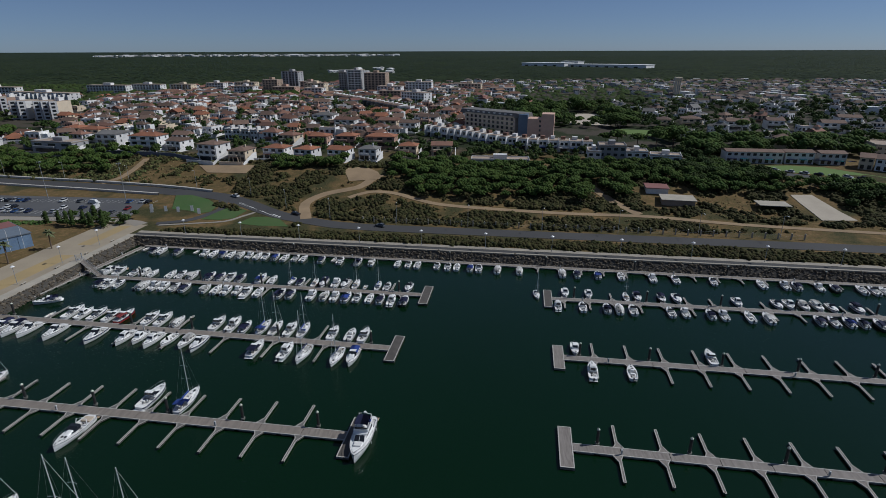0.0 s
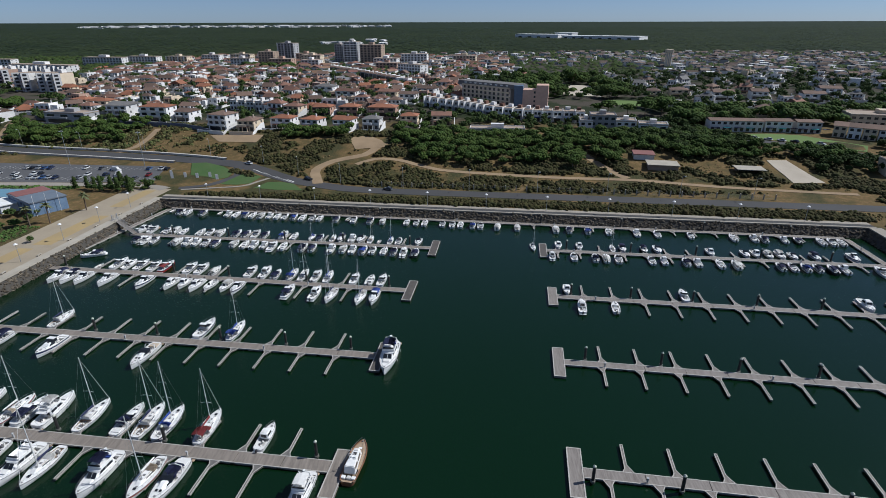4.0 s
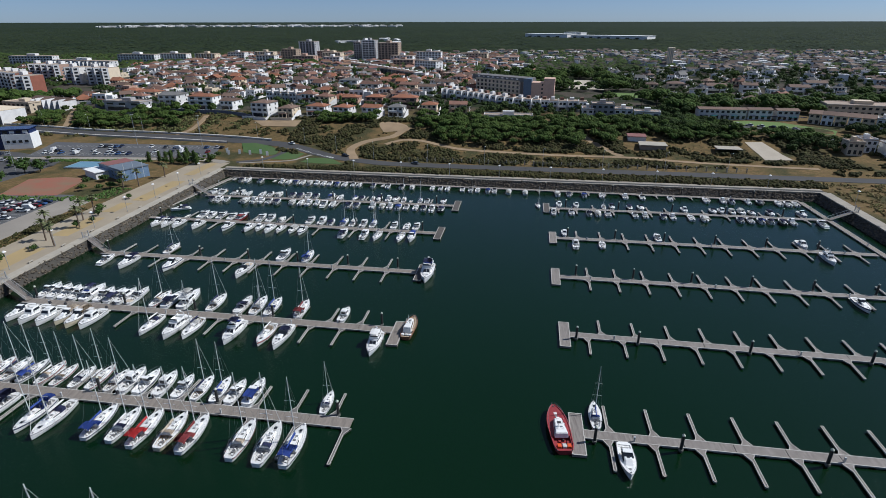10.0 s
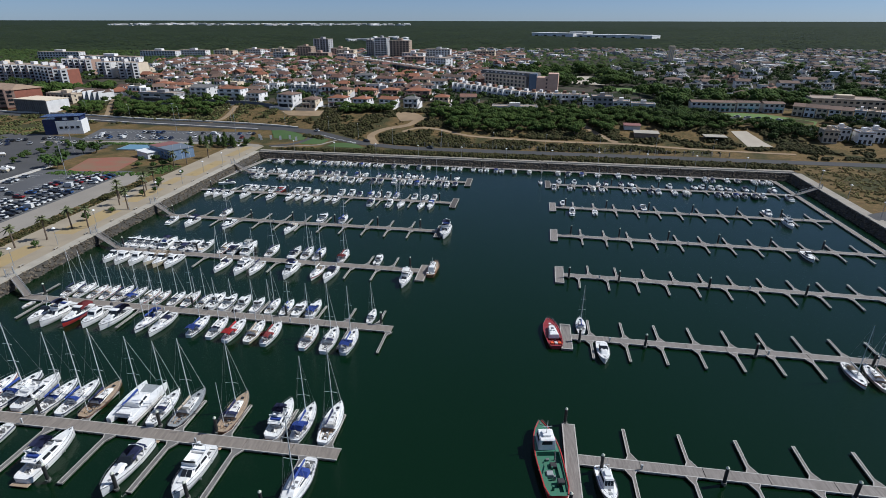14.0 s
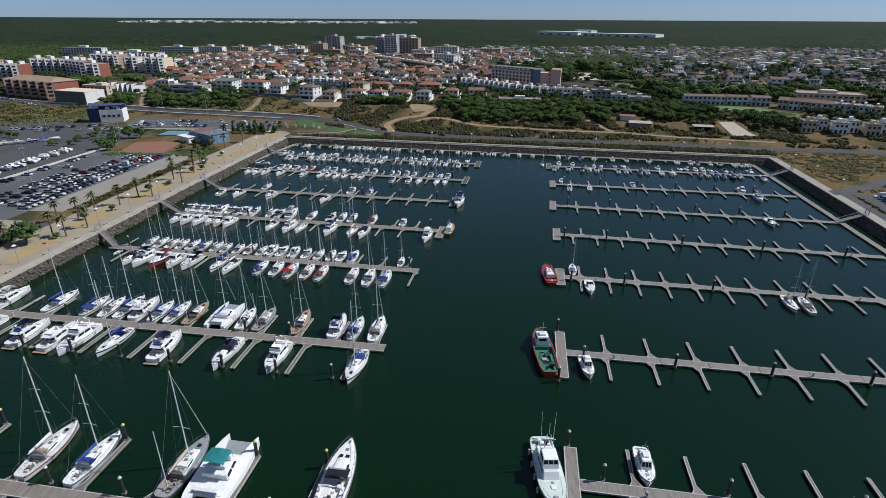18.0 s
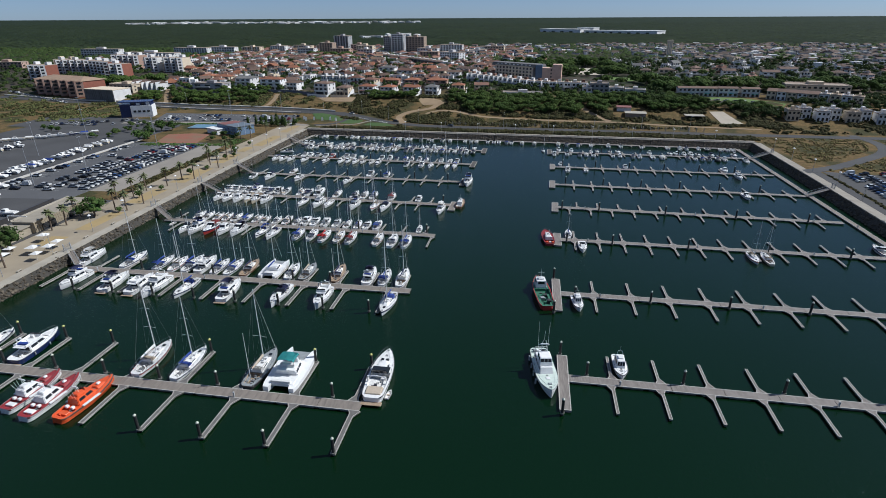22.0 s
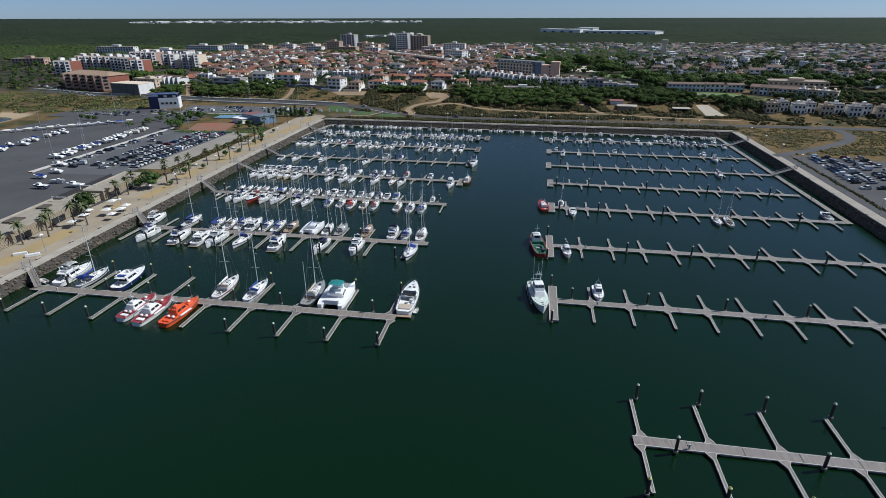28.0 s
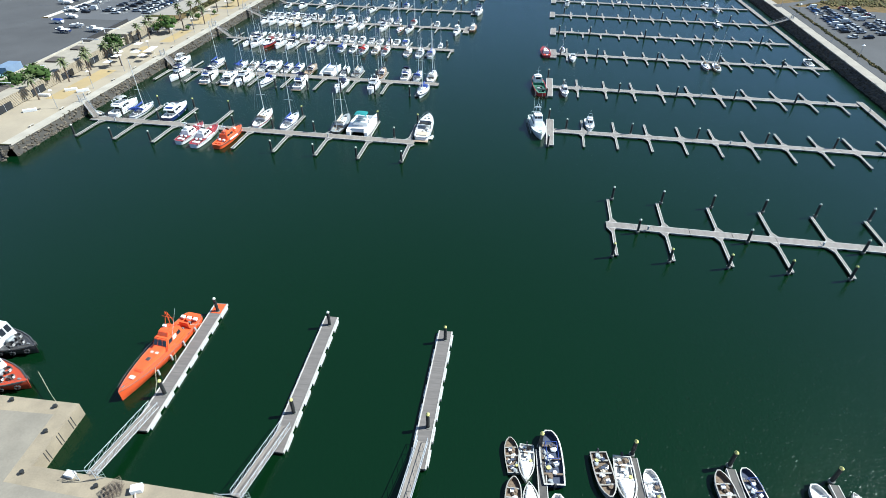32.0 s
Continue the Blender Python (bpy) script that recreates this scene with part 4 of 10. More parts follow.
        for k in range(4):
            bx, by = rnd.uniform(-0.4, 0.4) * cw, ya + (yb - ya) * (k + 0.5) / 4
            r = rnd.uniform(0.12, 0.26)
            box(bm, bx - r, bx + r, by - r * 0.8, by + r * 0.8, zf, zf + depth * rnd.uniform(0.5, 1.15), 2 if k % 2 else 0)
        th = min(0.84, t1 + 0.42)
        hy, hz = -L / 2 + L * th, sheer(th) + 0.02
        box(bm, -0.2, 0.2, hy - 0.2, hy + 0.2, hz, hz + 0.08, 2)
        box(bm, -0.13, 0.13, L * 0.43, L * 0.455, sheer(0.94), sheer(0.94) + 0.16, 2)
    part("deck", bm, [deck_mat, liner or COCK, RUBRAIL], root)
    if rail:
        bm = bmesh.new()
        for s in (-1, 1):
            pts = [(s * inner(t) * 0.94, -L / 2 + L * t, sheer(t) + 0.62) for t in along(max(t1, 0.42), 0.975, 6)]
            tube(bm, pts, 0.022, 4)
            for q in pts[::2]:
                tube(bm, [(q[0], q[1], q[2] - 0.62), q], 0.02, 4)
        part("bow_rail", bm, STEEL, root)
    return sheer, inner


def hexa(bm, yb, yf, w0, w1, z0, z1, sf=0.0, sb=0.0, bev=0.06, mi=0, wf=None):
    """A deckhouse: base yb..yf and half width w0, top w1, front and back leaning by sf and sb; wf: half width at the front."""
    wf = wf or w0
    wt = w1 * wf / w0
    c = [(-w0, yb, z0), (w0, yb, z0), (wf, yf, z0), (-wf, yf, z0), (-w1, yb + sb, z1), (w1, yb + sb, z1), (wt, yf - sf, z1), (-wt, yf - sf, z1)]
    v = [bm.verts.new(q) for q in c]
    fs = [bm.faces.new([v[i] for i in f]) for f in ((3, 2, 1, 0), (4, 5, 6, 7), (0, 1, 5, 4), (1, 2, 6, 5), (2, 3, 7, 6), (3, 0, 4, 7))]
    for f in fs:
        f.material_index = mi
    if bev:
        out = bmesh.ops.bevel(bm, geom=list({e for f in fs for e in f.edges}), offset=bev, segments=2, affect="EDGES")
        for f in out["faces"]:
            f.material_index = mi
    q = [Vector(p) for p in c]
    return {"back": (q[0], q[1], q[5], q[4]), "right": (q[1], q[2], q[6], q[5]), "front": (q[2], q[3], q[7], q[6]), "left": (q[3], q[0], q[4], q[7]), "top": (q[4], q[5], q[6], q[7])}


def pane(bm, quad, u0, u1, v0, v1, off=0.012, thick=0.03):
    """A thin plate on part of a four-cornered face, proud of it by off."""
    a, b, c, d = quad
    n = (b - a).cross(d - a).normalized()
    at = lambda u, v: (a * (1 - u) + b * u) * (1 - v) + (d * (1 - u) + c * u) * v
    p = [at(u0, v0), at(u1, v0), at(u1, v1), at(u0, v1)]
    lo = [bm.verts.new(x + n * (off - thick)) for x in p]
    hi = [bm.verts.new(x + n * off) for x in p]
    bm.faces.new(hi)
    for i in range(4):
        bm.faces.new((lo[i], lo[(i + 1) % 4], hi[(i + 1) % 4], hi[i]))


def win(root, quad, u0, u1, v0, v1, name="window", mat=None):
    bm = bmesh.new()
    pane(bm, quad, u0, u1, v0, v1)
    return part(name, bm, mat or BOATGLASS, root)


def outboard(root, y, z, x=0.0, mat=None, s=1.0):
    bm = bmesh.new()
    hexa(bm, y - 0.55 * s, y, 0.2 * s, 0.15 * s, z, z + 0.55 * s, 0.1, 0.08, 0.05)
    box(bm, x - 0.07, x + 0.07, y - 0.35 * s, y - 0.1 * s, -0.4, z)
    o = part("outboard_motor", bm, mat or MOTOR, root)
    o.matrix_basis = pose(x, 0, 0)


def canopy(root, y0, y1, w, z0, z1, mat, name="canopy", drop=0.35, posts=True):
    """A stretched canvas over hoops."""
    bm = bmesh.new()
    rings = []
    for k, y in enumerate(along(y0, y1, 4)):
        sag = -0.05 if k % 2 else 0.0
        end = drop if k in (0, 4) else 0.0
        rings.append([(-w, y, z1 - 0.32 - end), (-w * 0.85, y, z1 - 0.08 + sag - end * 0.4), (0, y, z1 + 0.04 + sag - end * 0.3), (w * 0.85, y, z1 - 0.08 + sag - end * 0.4), (w, y, z1 - 0.32 - end)])
    loft(bm, rings)
    bmesh.ops.solidify(bm, geom=bm.faces[:], thickness=0.03)
    if posts:
        for y in (y0 + 0.08, y1 - 0.08):
            for s in (-1, 1):
                tube(bm, [(s * w * 0.97, y, z0), (s * w * 0.97, y, z1 - 0.4)], 0.02, 4, 1)
    return part(name, bm, [mat, STEEL], root)


def fenders(root, B, L, z, n=1):
    for s in (-1, 1):
        for k in range(n):
            y = -L * 0.22 + L * 0.32 * k
            bm = bmesh.new()
            tube(bm, [(0, 0, z - 0.75), (0, 0, z - 0.68), (0, 0, z - 0.2), (0, 0, z - 0.13)], 0.11, 6)
            part("fender", bm, FENDW, root).matrix_basis = pose(s * (B / 2 + 0.07), y, 0)


def small_boat(root, v=0, L=5.6, top=None, hull=None):
    B = L * 0.41
    sheer, inner = hull_parts(root, L, B, 0.72, 0.95, 0.3, 0.88, hull or GEL, DECKW, (0.05, 0.62 if v != 1 else 0.5, 0.5, 0.16), rail=False, stripe=[None, HULLB, None, HULLR][v % 4] if v in (1,) else None)
    if v == 0:      # centre console
        bm = bmesh.new()
        f = hexa(bm, -0.1, 0.75, 0.42, 0.36, 0.35, 1.25, 0.25)
        part("console", bm, GEL, root)
        win(root, f["front"], 0.08, 0.92, 0.5, 1.25, "windshield")
        part("seat", boxbm(-0.5, 0.5, -1.0, -0.45, 0.32, 0.78, bev=0.05), DECKW, root)
    elif v == 1:    # cuddy
        bm = bmesh.new()
        f = hexa(bm, -0.2, 1.7, 0.82, 0.6, 0.8, 1.25, 0.8, 0.05, wf=0.4)
        part("cuddy", bm, GEL, root)
        win(root, f["right"], 0.1, 0.7, 0.3, 0.8)
        win(root, f["left"], 0.3, 0.9, 0.3, 0.8)
        bm = bmesh.new()
        f = hexa(bm, -0.35, 0.25, 0.8, 0.62, 1.2, 1.72, 0.42, -0.1, 0.02)
        part("windshield", bm, BOATGLASS, root)
        part("seat", boxbm(-0.7, 0.7, -1.0, -0.5, 0.3, 0.85, bev=0.05), CANW, root)
    elif v == 2:    # open skiff
        for y in (-1.3, 0.0, 1.0):
            part("thwart", boxbm(-0.85, 0.85, y - 0.14, y + 0.14, 0.42, 0.5), TEAK, root)
    else:           # pilot house
        bm = bmesh.new()
        f = hexa(bm, -0.55, 1.05, 0.72, 0.6, 0.75, 1.9, 0.45, 0.0)
        part("cabin", bm, GEL, root)
        win(root, f["front"], 0.1, 0.9, 0.45, 0.9, "windshield")
        win(root, f["right"], 0.1, 0.85, 0.45, 0.88)
        win(root, f["left"], 0.15, 0.9, 0.45, 0.88)
        part("engine_box", boxbm(-0.35, 0.35, -1.7, -1.0, 0.3, 0.75, bev=0.05), DECKW, root)
    if top:
        canopy(root, -L * 0.42, L * 0.05, B * 0.42, 0.75, 1.65, top)
    outboard(root, -L / 2 + 0.1, 0.62, s=0.9 if v != 2 else 0.6)


def dinghy(root, L=3.6):
    B = 1.5
    hull_parts(root, L, B, 0.42, 0.5, 0.15, 0.9, FENDW, FENDW, (0.08, 0.8, 0.28, 0.2), rail=False)
    part("thwart", boxbm(-0.5, 0.5, -0.3, 0.0, 0.25, 0.33), TEAK, root)
    outboard(root, -L / 2 + 0.05, 0.35, s=0.55)


def cruiser(root, v=0, L=7.8, top=None, hull=None):
    B = L * 0.35
    sheer, inner = hull_parts(root, L, B, 0.95, 1.35, 0.45, 0.9, hull or GEL, DECKW, (0.09, 0.42, 0.6, 0.2), p=2.2, stripe=HULLB if v == 2 else None)
    w = B * 0.36
    part("swim_platform", boxbm(-B * 0.4, B * 0.4, -L / 2 - 0.45, -L / 2 + 0.1, 0.28, 0.36, bev=0.03), DECKW, root)
    if v in (0, 2):
        bm = bmesh.new()
        f = hexa(bm, -0.5, 2.1, w, w * 0.78, 1.05, 1.75, 1.1, 0.1, 0.1, wf=w * 0.75)
        part("cabin", bm, GEL, root)
        for s, a, b in (("right", 0.1, 0.72), ("left", 0.28, 0.9)):
            win(root, f[s], a, b, 0.25, 0.75)
        win(root, f["top"], 0.3, 0.7, 0.55, 0.75, "deck_hatch")
        bm = bmesh.new()
        f2 = hexa(bm, -0.9, 0.55, w * 0.95, w * 0.76, 1.6, 2.2, 0.75, -0.1, 0.03)
        part("windshield", bm, BOATGLASS, root)
        bm = bmesh.new()
        hexa(bm, -1.0, -0.05, w * 0.85, w * 0.8, 2.2, 2.3, 0.1, 0, 0.03)
        part("hardtop", bm, GEL, root)
    else:
        bm = bmesh.new()
        f = hexa(bm, -1.0, 1.6, w, w * 0.86, 1.0, 2.35, 0.75, 0.0, 0.1)
        part("cabin", bm, GEL, root)
        win(root, f["front"], 0.08, 0.92, 0.5, 0.9, "windshield")
        for s, a, b in (("right", 0.06, 0.8), ("left", 0.2, 0.94)):
            win(root, f[s], a, b, 0.5, 0.88)
        win(root, f["back"], 0.15, 0.85, 0.3, 0.9, "cabin_door")
        part("roof_rack", boxbm(-w * 0.6, w * 0.6, -0.7, 0.3, 2.36, 2.44, bev=0.02), DECKW, root)
        bm = bmesh.new()
        hexa(bm, 1.5, 2.6, w * 0.8, w * 0.6, 1.15, 1.45, 0.5, 0, 0.06)
        part("foredeck_trunk", bm, GEL, root)
    part("aft_bench", boxbm(-w, w, -L * 0.42, -L * 0.35, 0.4, 0.82, bev=0.05), CANW, root)
    if top:
        canopy(root, -L * 0.42, -L * 0.02, w * 1.15, 1.0, 2.25, top)
    if v == 1:
        outboard(root, -L / 2 - 0.2, 0.75, s=1.1)


def sport_yacht(root, L=12.0, cover=None, hull=None):
    B = L * 0.31
    sheer, inner = hull_parts(root, L, B, 1.15, 1.75, 0.7, 0.86, hull or GEL, DECKW, (0.1, 0.5, 0.65, 0.3), p=2.1, mid=0.4)
    w = B * 0.37
    part("swim_platform", boxbm(-B * 0.42, B * 0.42, -L / 2 - 0.8, -L / 2 + 0.1, 0.3, 0.42, bev=0.05), TEAK, root)
    bm = bmesh.new()
    f = hexa(bm, -0.3, 4.0, w, w * 0.65, 1.35, 1.95, 2.2, 0.1, 0.14, wf=w * 0.55)
    part("coachroof", bm, GEL, root)
    for s, a, b in (("right", 0.1, 0.6), ("left", 0.4, 0.9)):
        win(root, f[s], a, b, 0.3, 0.75)
    for x in (-0.4, 0.4):
        part("deck_hatch", boxbm(x - 0.22, x + 0.22, 2.6, 3.05, 1.6, 1.84, bev=0.02), BOATGLASS, root)
    bm = bmesh.new()
    hexa(bm, -0.9, 0.9, w * 1.0, w * 0.8, 1.75, 2.5, 1.0, -0.2, 0.04)
    part("windshield", bm, BOATGLASS, root)
    part("aft_sunpad", boxbm(-w * 0.85, w * 0.85, -L * 0.44, -L * 0.29, 0.9, 1.35, bev=0.08), CANT if cover is None else CANW, root)
    part("dinette", boxbm(-w * 0.9, -w * 0.2, -2.9, -1.5, 0.55, 1.0, bev=0.06), CANW, root)
    part("helm_seat", boxbm(w * 0.2, w * 0.75, -1.6, -1.1, 0.55, 1.3, bev=0.06), CANW, root)
    bm = bmesh.new()
    pts = [(-w * 1.08, -2.3, 1.2), (-w * 0.95, -2.7, 2.5), (0, -2.8, 2.7), (w * 0.95, -2.7, 2.5), (w * 1.08, -2.3, 1.2)]
    tube(bm, pts, 0.13, 6)
    part("radar_arch", bm, GEL, root)
    if cover:
        canopy(root, -3.4, -0.1, w * 1.05, 1.2, 2.6, cover, "cockpit_cover", 0.5, False)


def motor_yacht(root, L=12.5, v=0, top=None, hull=None):
    B = L * 0.33
    sheer, inner = hull_parts(root, L, B, 1.35, 2.05, 0.8, 0.9, hull or GEL, DECKW, (0.08, 0.28, 0.75, 0.3), p=2.2, mid=0.45, stripe=hull or GEL)
    w = B * 0.38
    part("swim_platform", boxbm(-B * 0.44, B * 0.44, -L / 2 - 0.8, -L / 2 + 0.1, 0.3, 0.42, bev=0.05), TEAK, root)
    bm = bmesh.new()
    f = hexa(bm, -L * 0.23, L * 0.24, w, w * 0.84, 1.45, 2.85, 1.9, 0.0, 0.12, wf=w * 0.8)
    part("saloon", bm, GEL, root)
    for k in range(2):
        win(root, f["front"], 0.06 + 0.45 * k, 0.48 + 0.45 * k, 0.35, 0.88, "windshield")
    for s in ("right", "left"):
        for a, b in ((0.08, 0.45), (0.49, 0.82)):
            aa, bb = (a, b) if s == "right" else (1 - b, 1 - a)
            win(root, f[s], aa, bb, 0.42, 0.82)
    win(root, f["back"], 0.12, 0.88, 0.08, 0.88, "saloon_door")
    bm = bmesh.new()
    f = hexa(bm, L * 0.2, L * 0.36, w * 0.78, w * 0.5, 1.7, 2.05, 1.0, 0.0, 0.1, wf=w * 0.45)
    part("foredeck_trunk", bm, GEL, root)
    part("sunpad", boxbm(-0.8, 0.8, L * 0.2, L * 0.3, 2.05, 2.15, bev=0.04), CANW, root)
    bm = bmesh.new()
    hexa(bm, -L * 0.33, L * 0.1, w * 0.95, w * 0.95, 2.85, 2.98, 0.3, 0, 0.04)
    fly = part("flybridge_deck", bm, GEL, root)
    bm = bmesh.new()
    for q in ((-w * 0.95, -w * 0.87, -L * 0.3, L * 0.06), (w * 0.87, w * 0.95, -L * 0.3, L * 0.06)):
        box(bm, *q, 2.98, 3.5, bev=0.02)
    box(bm, -w * 0.87, w * 0.87, L * 0.04, L * 0.065, 2.98, 3.6, bev=0.02)
    part("flybridge_coaming", bm, GEL, root)
    part("fly_windscreen", boxbm(-w * 0.8, w * 0.8, L * 0.045, L * 0.055, 3.6, 3.95), BOATGLASS, root)
    part("helm_seat", boxbm(-0.7, 0.1, -L * 0.02, L * 0.015, 2.98, 3.7, bev=0.05), CANW, root)
    part("fly_sofa", boxbm(-w * 0.8, w * 0.8, -L * 0.24, -L * 0.18, 2.98, 3.4, bev=0.06), CANW if not v else CANB, root)
    bm = bmesh.new()
    tube(bm, [(-w * 0.9, -L * 0.2, 2.9), (-w * 0.8, -L * 0.24, 4.5), (0, -L * 0.245, 4.65), (w * 0.8, -L * 0.24, 4.5), (w * 0.9, -L * 0.2, 2.9)], 0.12, 6)
    part("radar_arch", bm, GEL, root)
    bm = bmesh.new()
    tube(bm, [(0, -L * 0.245, 4.7), (0, -L * 0.245, 4.95)], 0.3, 8)
    part("radar_dome", bm, LAMPW, root)
    part("aft_bench", boxbm(-w * 0.9, w * 0.9, -L * 0.43, -L * 0.38, 0.6, 1.15, bev=0.06), CANW, root)
    if top:
        canopy(root, -L * 0.18, L * 0.06, w * 0.9, 3.4, 5.0, top, "bimini")
    fenders(root, B, L, 1.35, 2)


def rig(root, L, H, ym, zd, cover, boom_back, furl=True, spreaders=2, boom_z=None):
    """Mast, boom with its sail cover, spreaders and stays."""
    bz = boom_z or zd + 1.1
    bm = bmesh.new()
    tube(bm, [(0, ym, zd), (0, ym, H)], 0.11, 6, r1=0.075)
    for k in range(spreaders):
        z = zd + (H - zd) * (0.36 + 0.27 * k)
        s = L * 0.115 * (1 - 0.2 * k)
        tube(bm, [(-s, ym - 0.15, z), (0, ym, z + 0.06), (s, ym - 0.15, z)], 0.035, 4)
    part("mast", bm, ALU, root)
    bm = bmesh.new()
    tube(bm, [(0, ym - 0.1, bz), (0, boom_back, bz + 0.05)], 0.07, 5)
    part("boom", bm, ALU, root)
    if cover:
        bm = bmesh.new()
        pts = along(ym - 0.15, boom_back + 0.2, 6)
        rings = []
        for i, y in enumerate(pts):
            k = 1 - 0.5 * i / 6
            r = 0.2 * k + 0.04
            z = bz + 0.22 * k
            rings.append([(math.cos(a) * r * 0.75, y, z + math.sin(a) * r * 1.2) for a in (0, 0.9, 1.57, 2.24, 3.14, 4.2, 5.2)])
        loft(bm, rings, close=True, cap0=True, cap1=True)
        part("sail_cover", bm, cover, root)
    bm = bmesh.new()
    hw = L * 0.15
    for s in (-1, 1):
        z2, s2 = zd + (H - zd) * 0.36, L * 0.115
        tube(bm, [(s * hw, ym - 0.3, zd - 0.2), (s * s2, ym - 0.15, z2), (0, ym, H - 0.3)], 0.014, 3)
        tube(bm, [(s * hw, ym - 0.5, zd - 0.2), (0, ym, z2)], 0.012, 3)
    tube(bm, [(0, -L / 2 + 0.1, zd - 0.3), (0, ym, H)], 0.014, 3)
    part("standing_rigging", bm, RIG, root)
    bm = bmesh.new()
    tube(bm, [(0, L / 2 - 0.25, zd), (0, L / 2 - 0.25 - (L / 2 - 0.25 - ym) * 0.97, zd + (H - 0.4 - zd) * 0.97)], 0.045 if furl else 0.014, 5, r1=0.02 if furl else 0.012)
    part("furled_genoa" if furl else "forestay", bm, CANW if furl else RIG, root)


def sail_boat(root, L=10.0, v=0, cover=None, hull=None, hood=None, bim=None, deck=None, two=False):
    B = L * 0.335
    sheer, inner = hull_parts(root, L, B, 0.85, 1.2, 0.6, 0.66, hull or GEL, deck or DECKW, (0.06, 0.32, 0.5, 0.32), p=1.9, mid=0.42, stripe=[None, HULLB, None, HULLR][v % 4], rail=False, liner=TEAK if v == 2 else None)
    w = B * 0.32
    bm = bmesh.new()
    f = hexa(bm, -L * 0.18, L * 0.26, w, w * 0.72, 1.0, 1.5, 0.9, 0.05, 0.08, wf=w * 0.5)
    for y0 in (-L * 0.1, L * 0.02, L * 0.12):
        box(bm, -0.24, 0.24, y0 - 0.2, y0 + 0.2, 1.49, 1.56, 1)
    for s in (-1, 1):
        tube(bm, [(s * w * 0.6, -L * 0.15, 1.56), (s * w * 0.5, L * 0.1, 1.56)], 0.03, 4, 2)
        tube(bm, [(s * w * 1.15, -L * 0.27, 1.1), (s * w * 1.15, -L * 0.27, 1.32)], 0.11, 6, 1)
    tube(bm, [(0.42 * math.cos(q), -L * 0.36, 1.25 + 0.42 * math.sin(q)) for q in along(0, 6.28, 10)], 0.03, 4, 1)
    part("coachroof", bm, [GEL if deck is None else DECKW, RUBRAIL, TEAK], root)
    for s in ("right", "left"):
        win(root, f[s], *((0.1, 0.62) if s == "right" else (0.38, 0.9)), 0.4, 0.72)
    part("deck_hatch", boxbm(-0.25, 0.25, L * 0.3 - 0.25, L * 0.3 + 0.25, 1.0, 1.3, bev=0.02), BOATGLASS, root)
    rig(root, L, L * 1.38 + 1.0, L * 0.08, 1.45, cover or [CANW, CANB, CANN, CANW][v % 4], -L * 0.3, v in (0, 2), spreaders=1 + (v % 2), boom_z=2.45)
    if two:
        bm = bmesh.new()
        tube(bm, [(0, -L * 0.36, 0.8), (0, -L * 0.36, L * 0.95)], 0.075, 6, r1=0.05)
        part("mizzen_mast", bm, ALU, root)
    hd = hood or [CANN, CANB, CANW, CANT][v % 4]
    bm = bmesh.new()
    loft(bm, [[(-w, y, 1.3), (-w * 0.9, y, z - 0.12), (0, y, z), (w * 0.9, y, z - 0.12), (w, y, 1.3)] for y, z in ((-L * 0.08, 1.52), (-L * 0.14, 2.0), (-L * 0.2, 2.05))])
    bmesh.ops.solidify(bm, geom=bm.faces[:], thickness=0.03)
    part("sprayhood", bm, hd, root)
    if bim:
        canopy(root, -L * 0.44, -L * 0.22, w * 1.1, 1.0, 2.65, bim, "bimini")
    bm = bmesh.new()
    for s in (-1, 1):
        pts = [(s * inner(t) * 0.97, -L / 2 + L * t, sheer(t) + 0.6) for t in along(0.02, 0.985, 8)]
        tube(bm, pts, 0.016, 3)
        for q in pts:
            tube(bm, [(q[0], q[1], q[2] - 0.6), q], 0.016, 3)
    part("guard_rail", bm, STEEL, root)


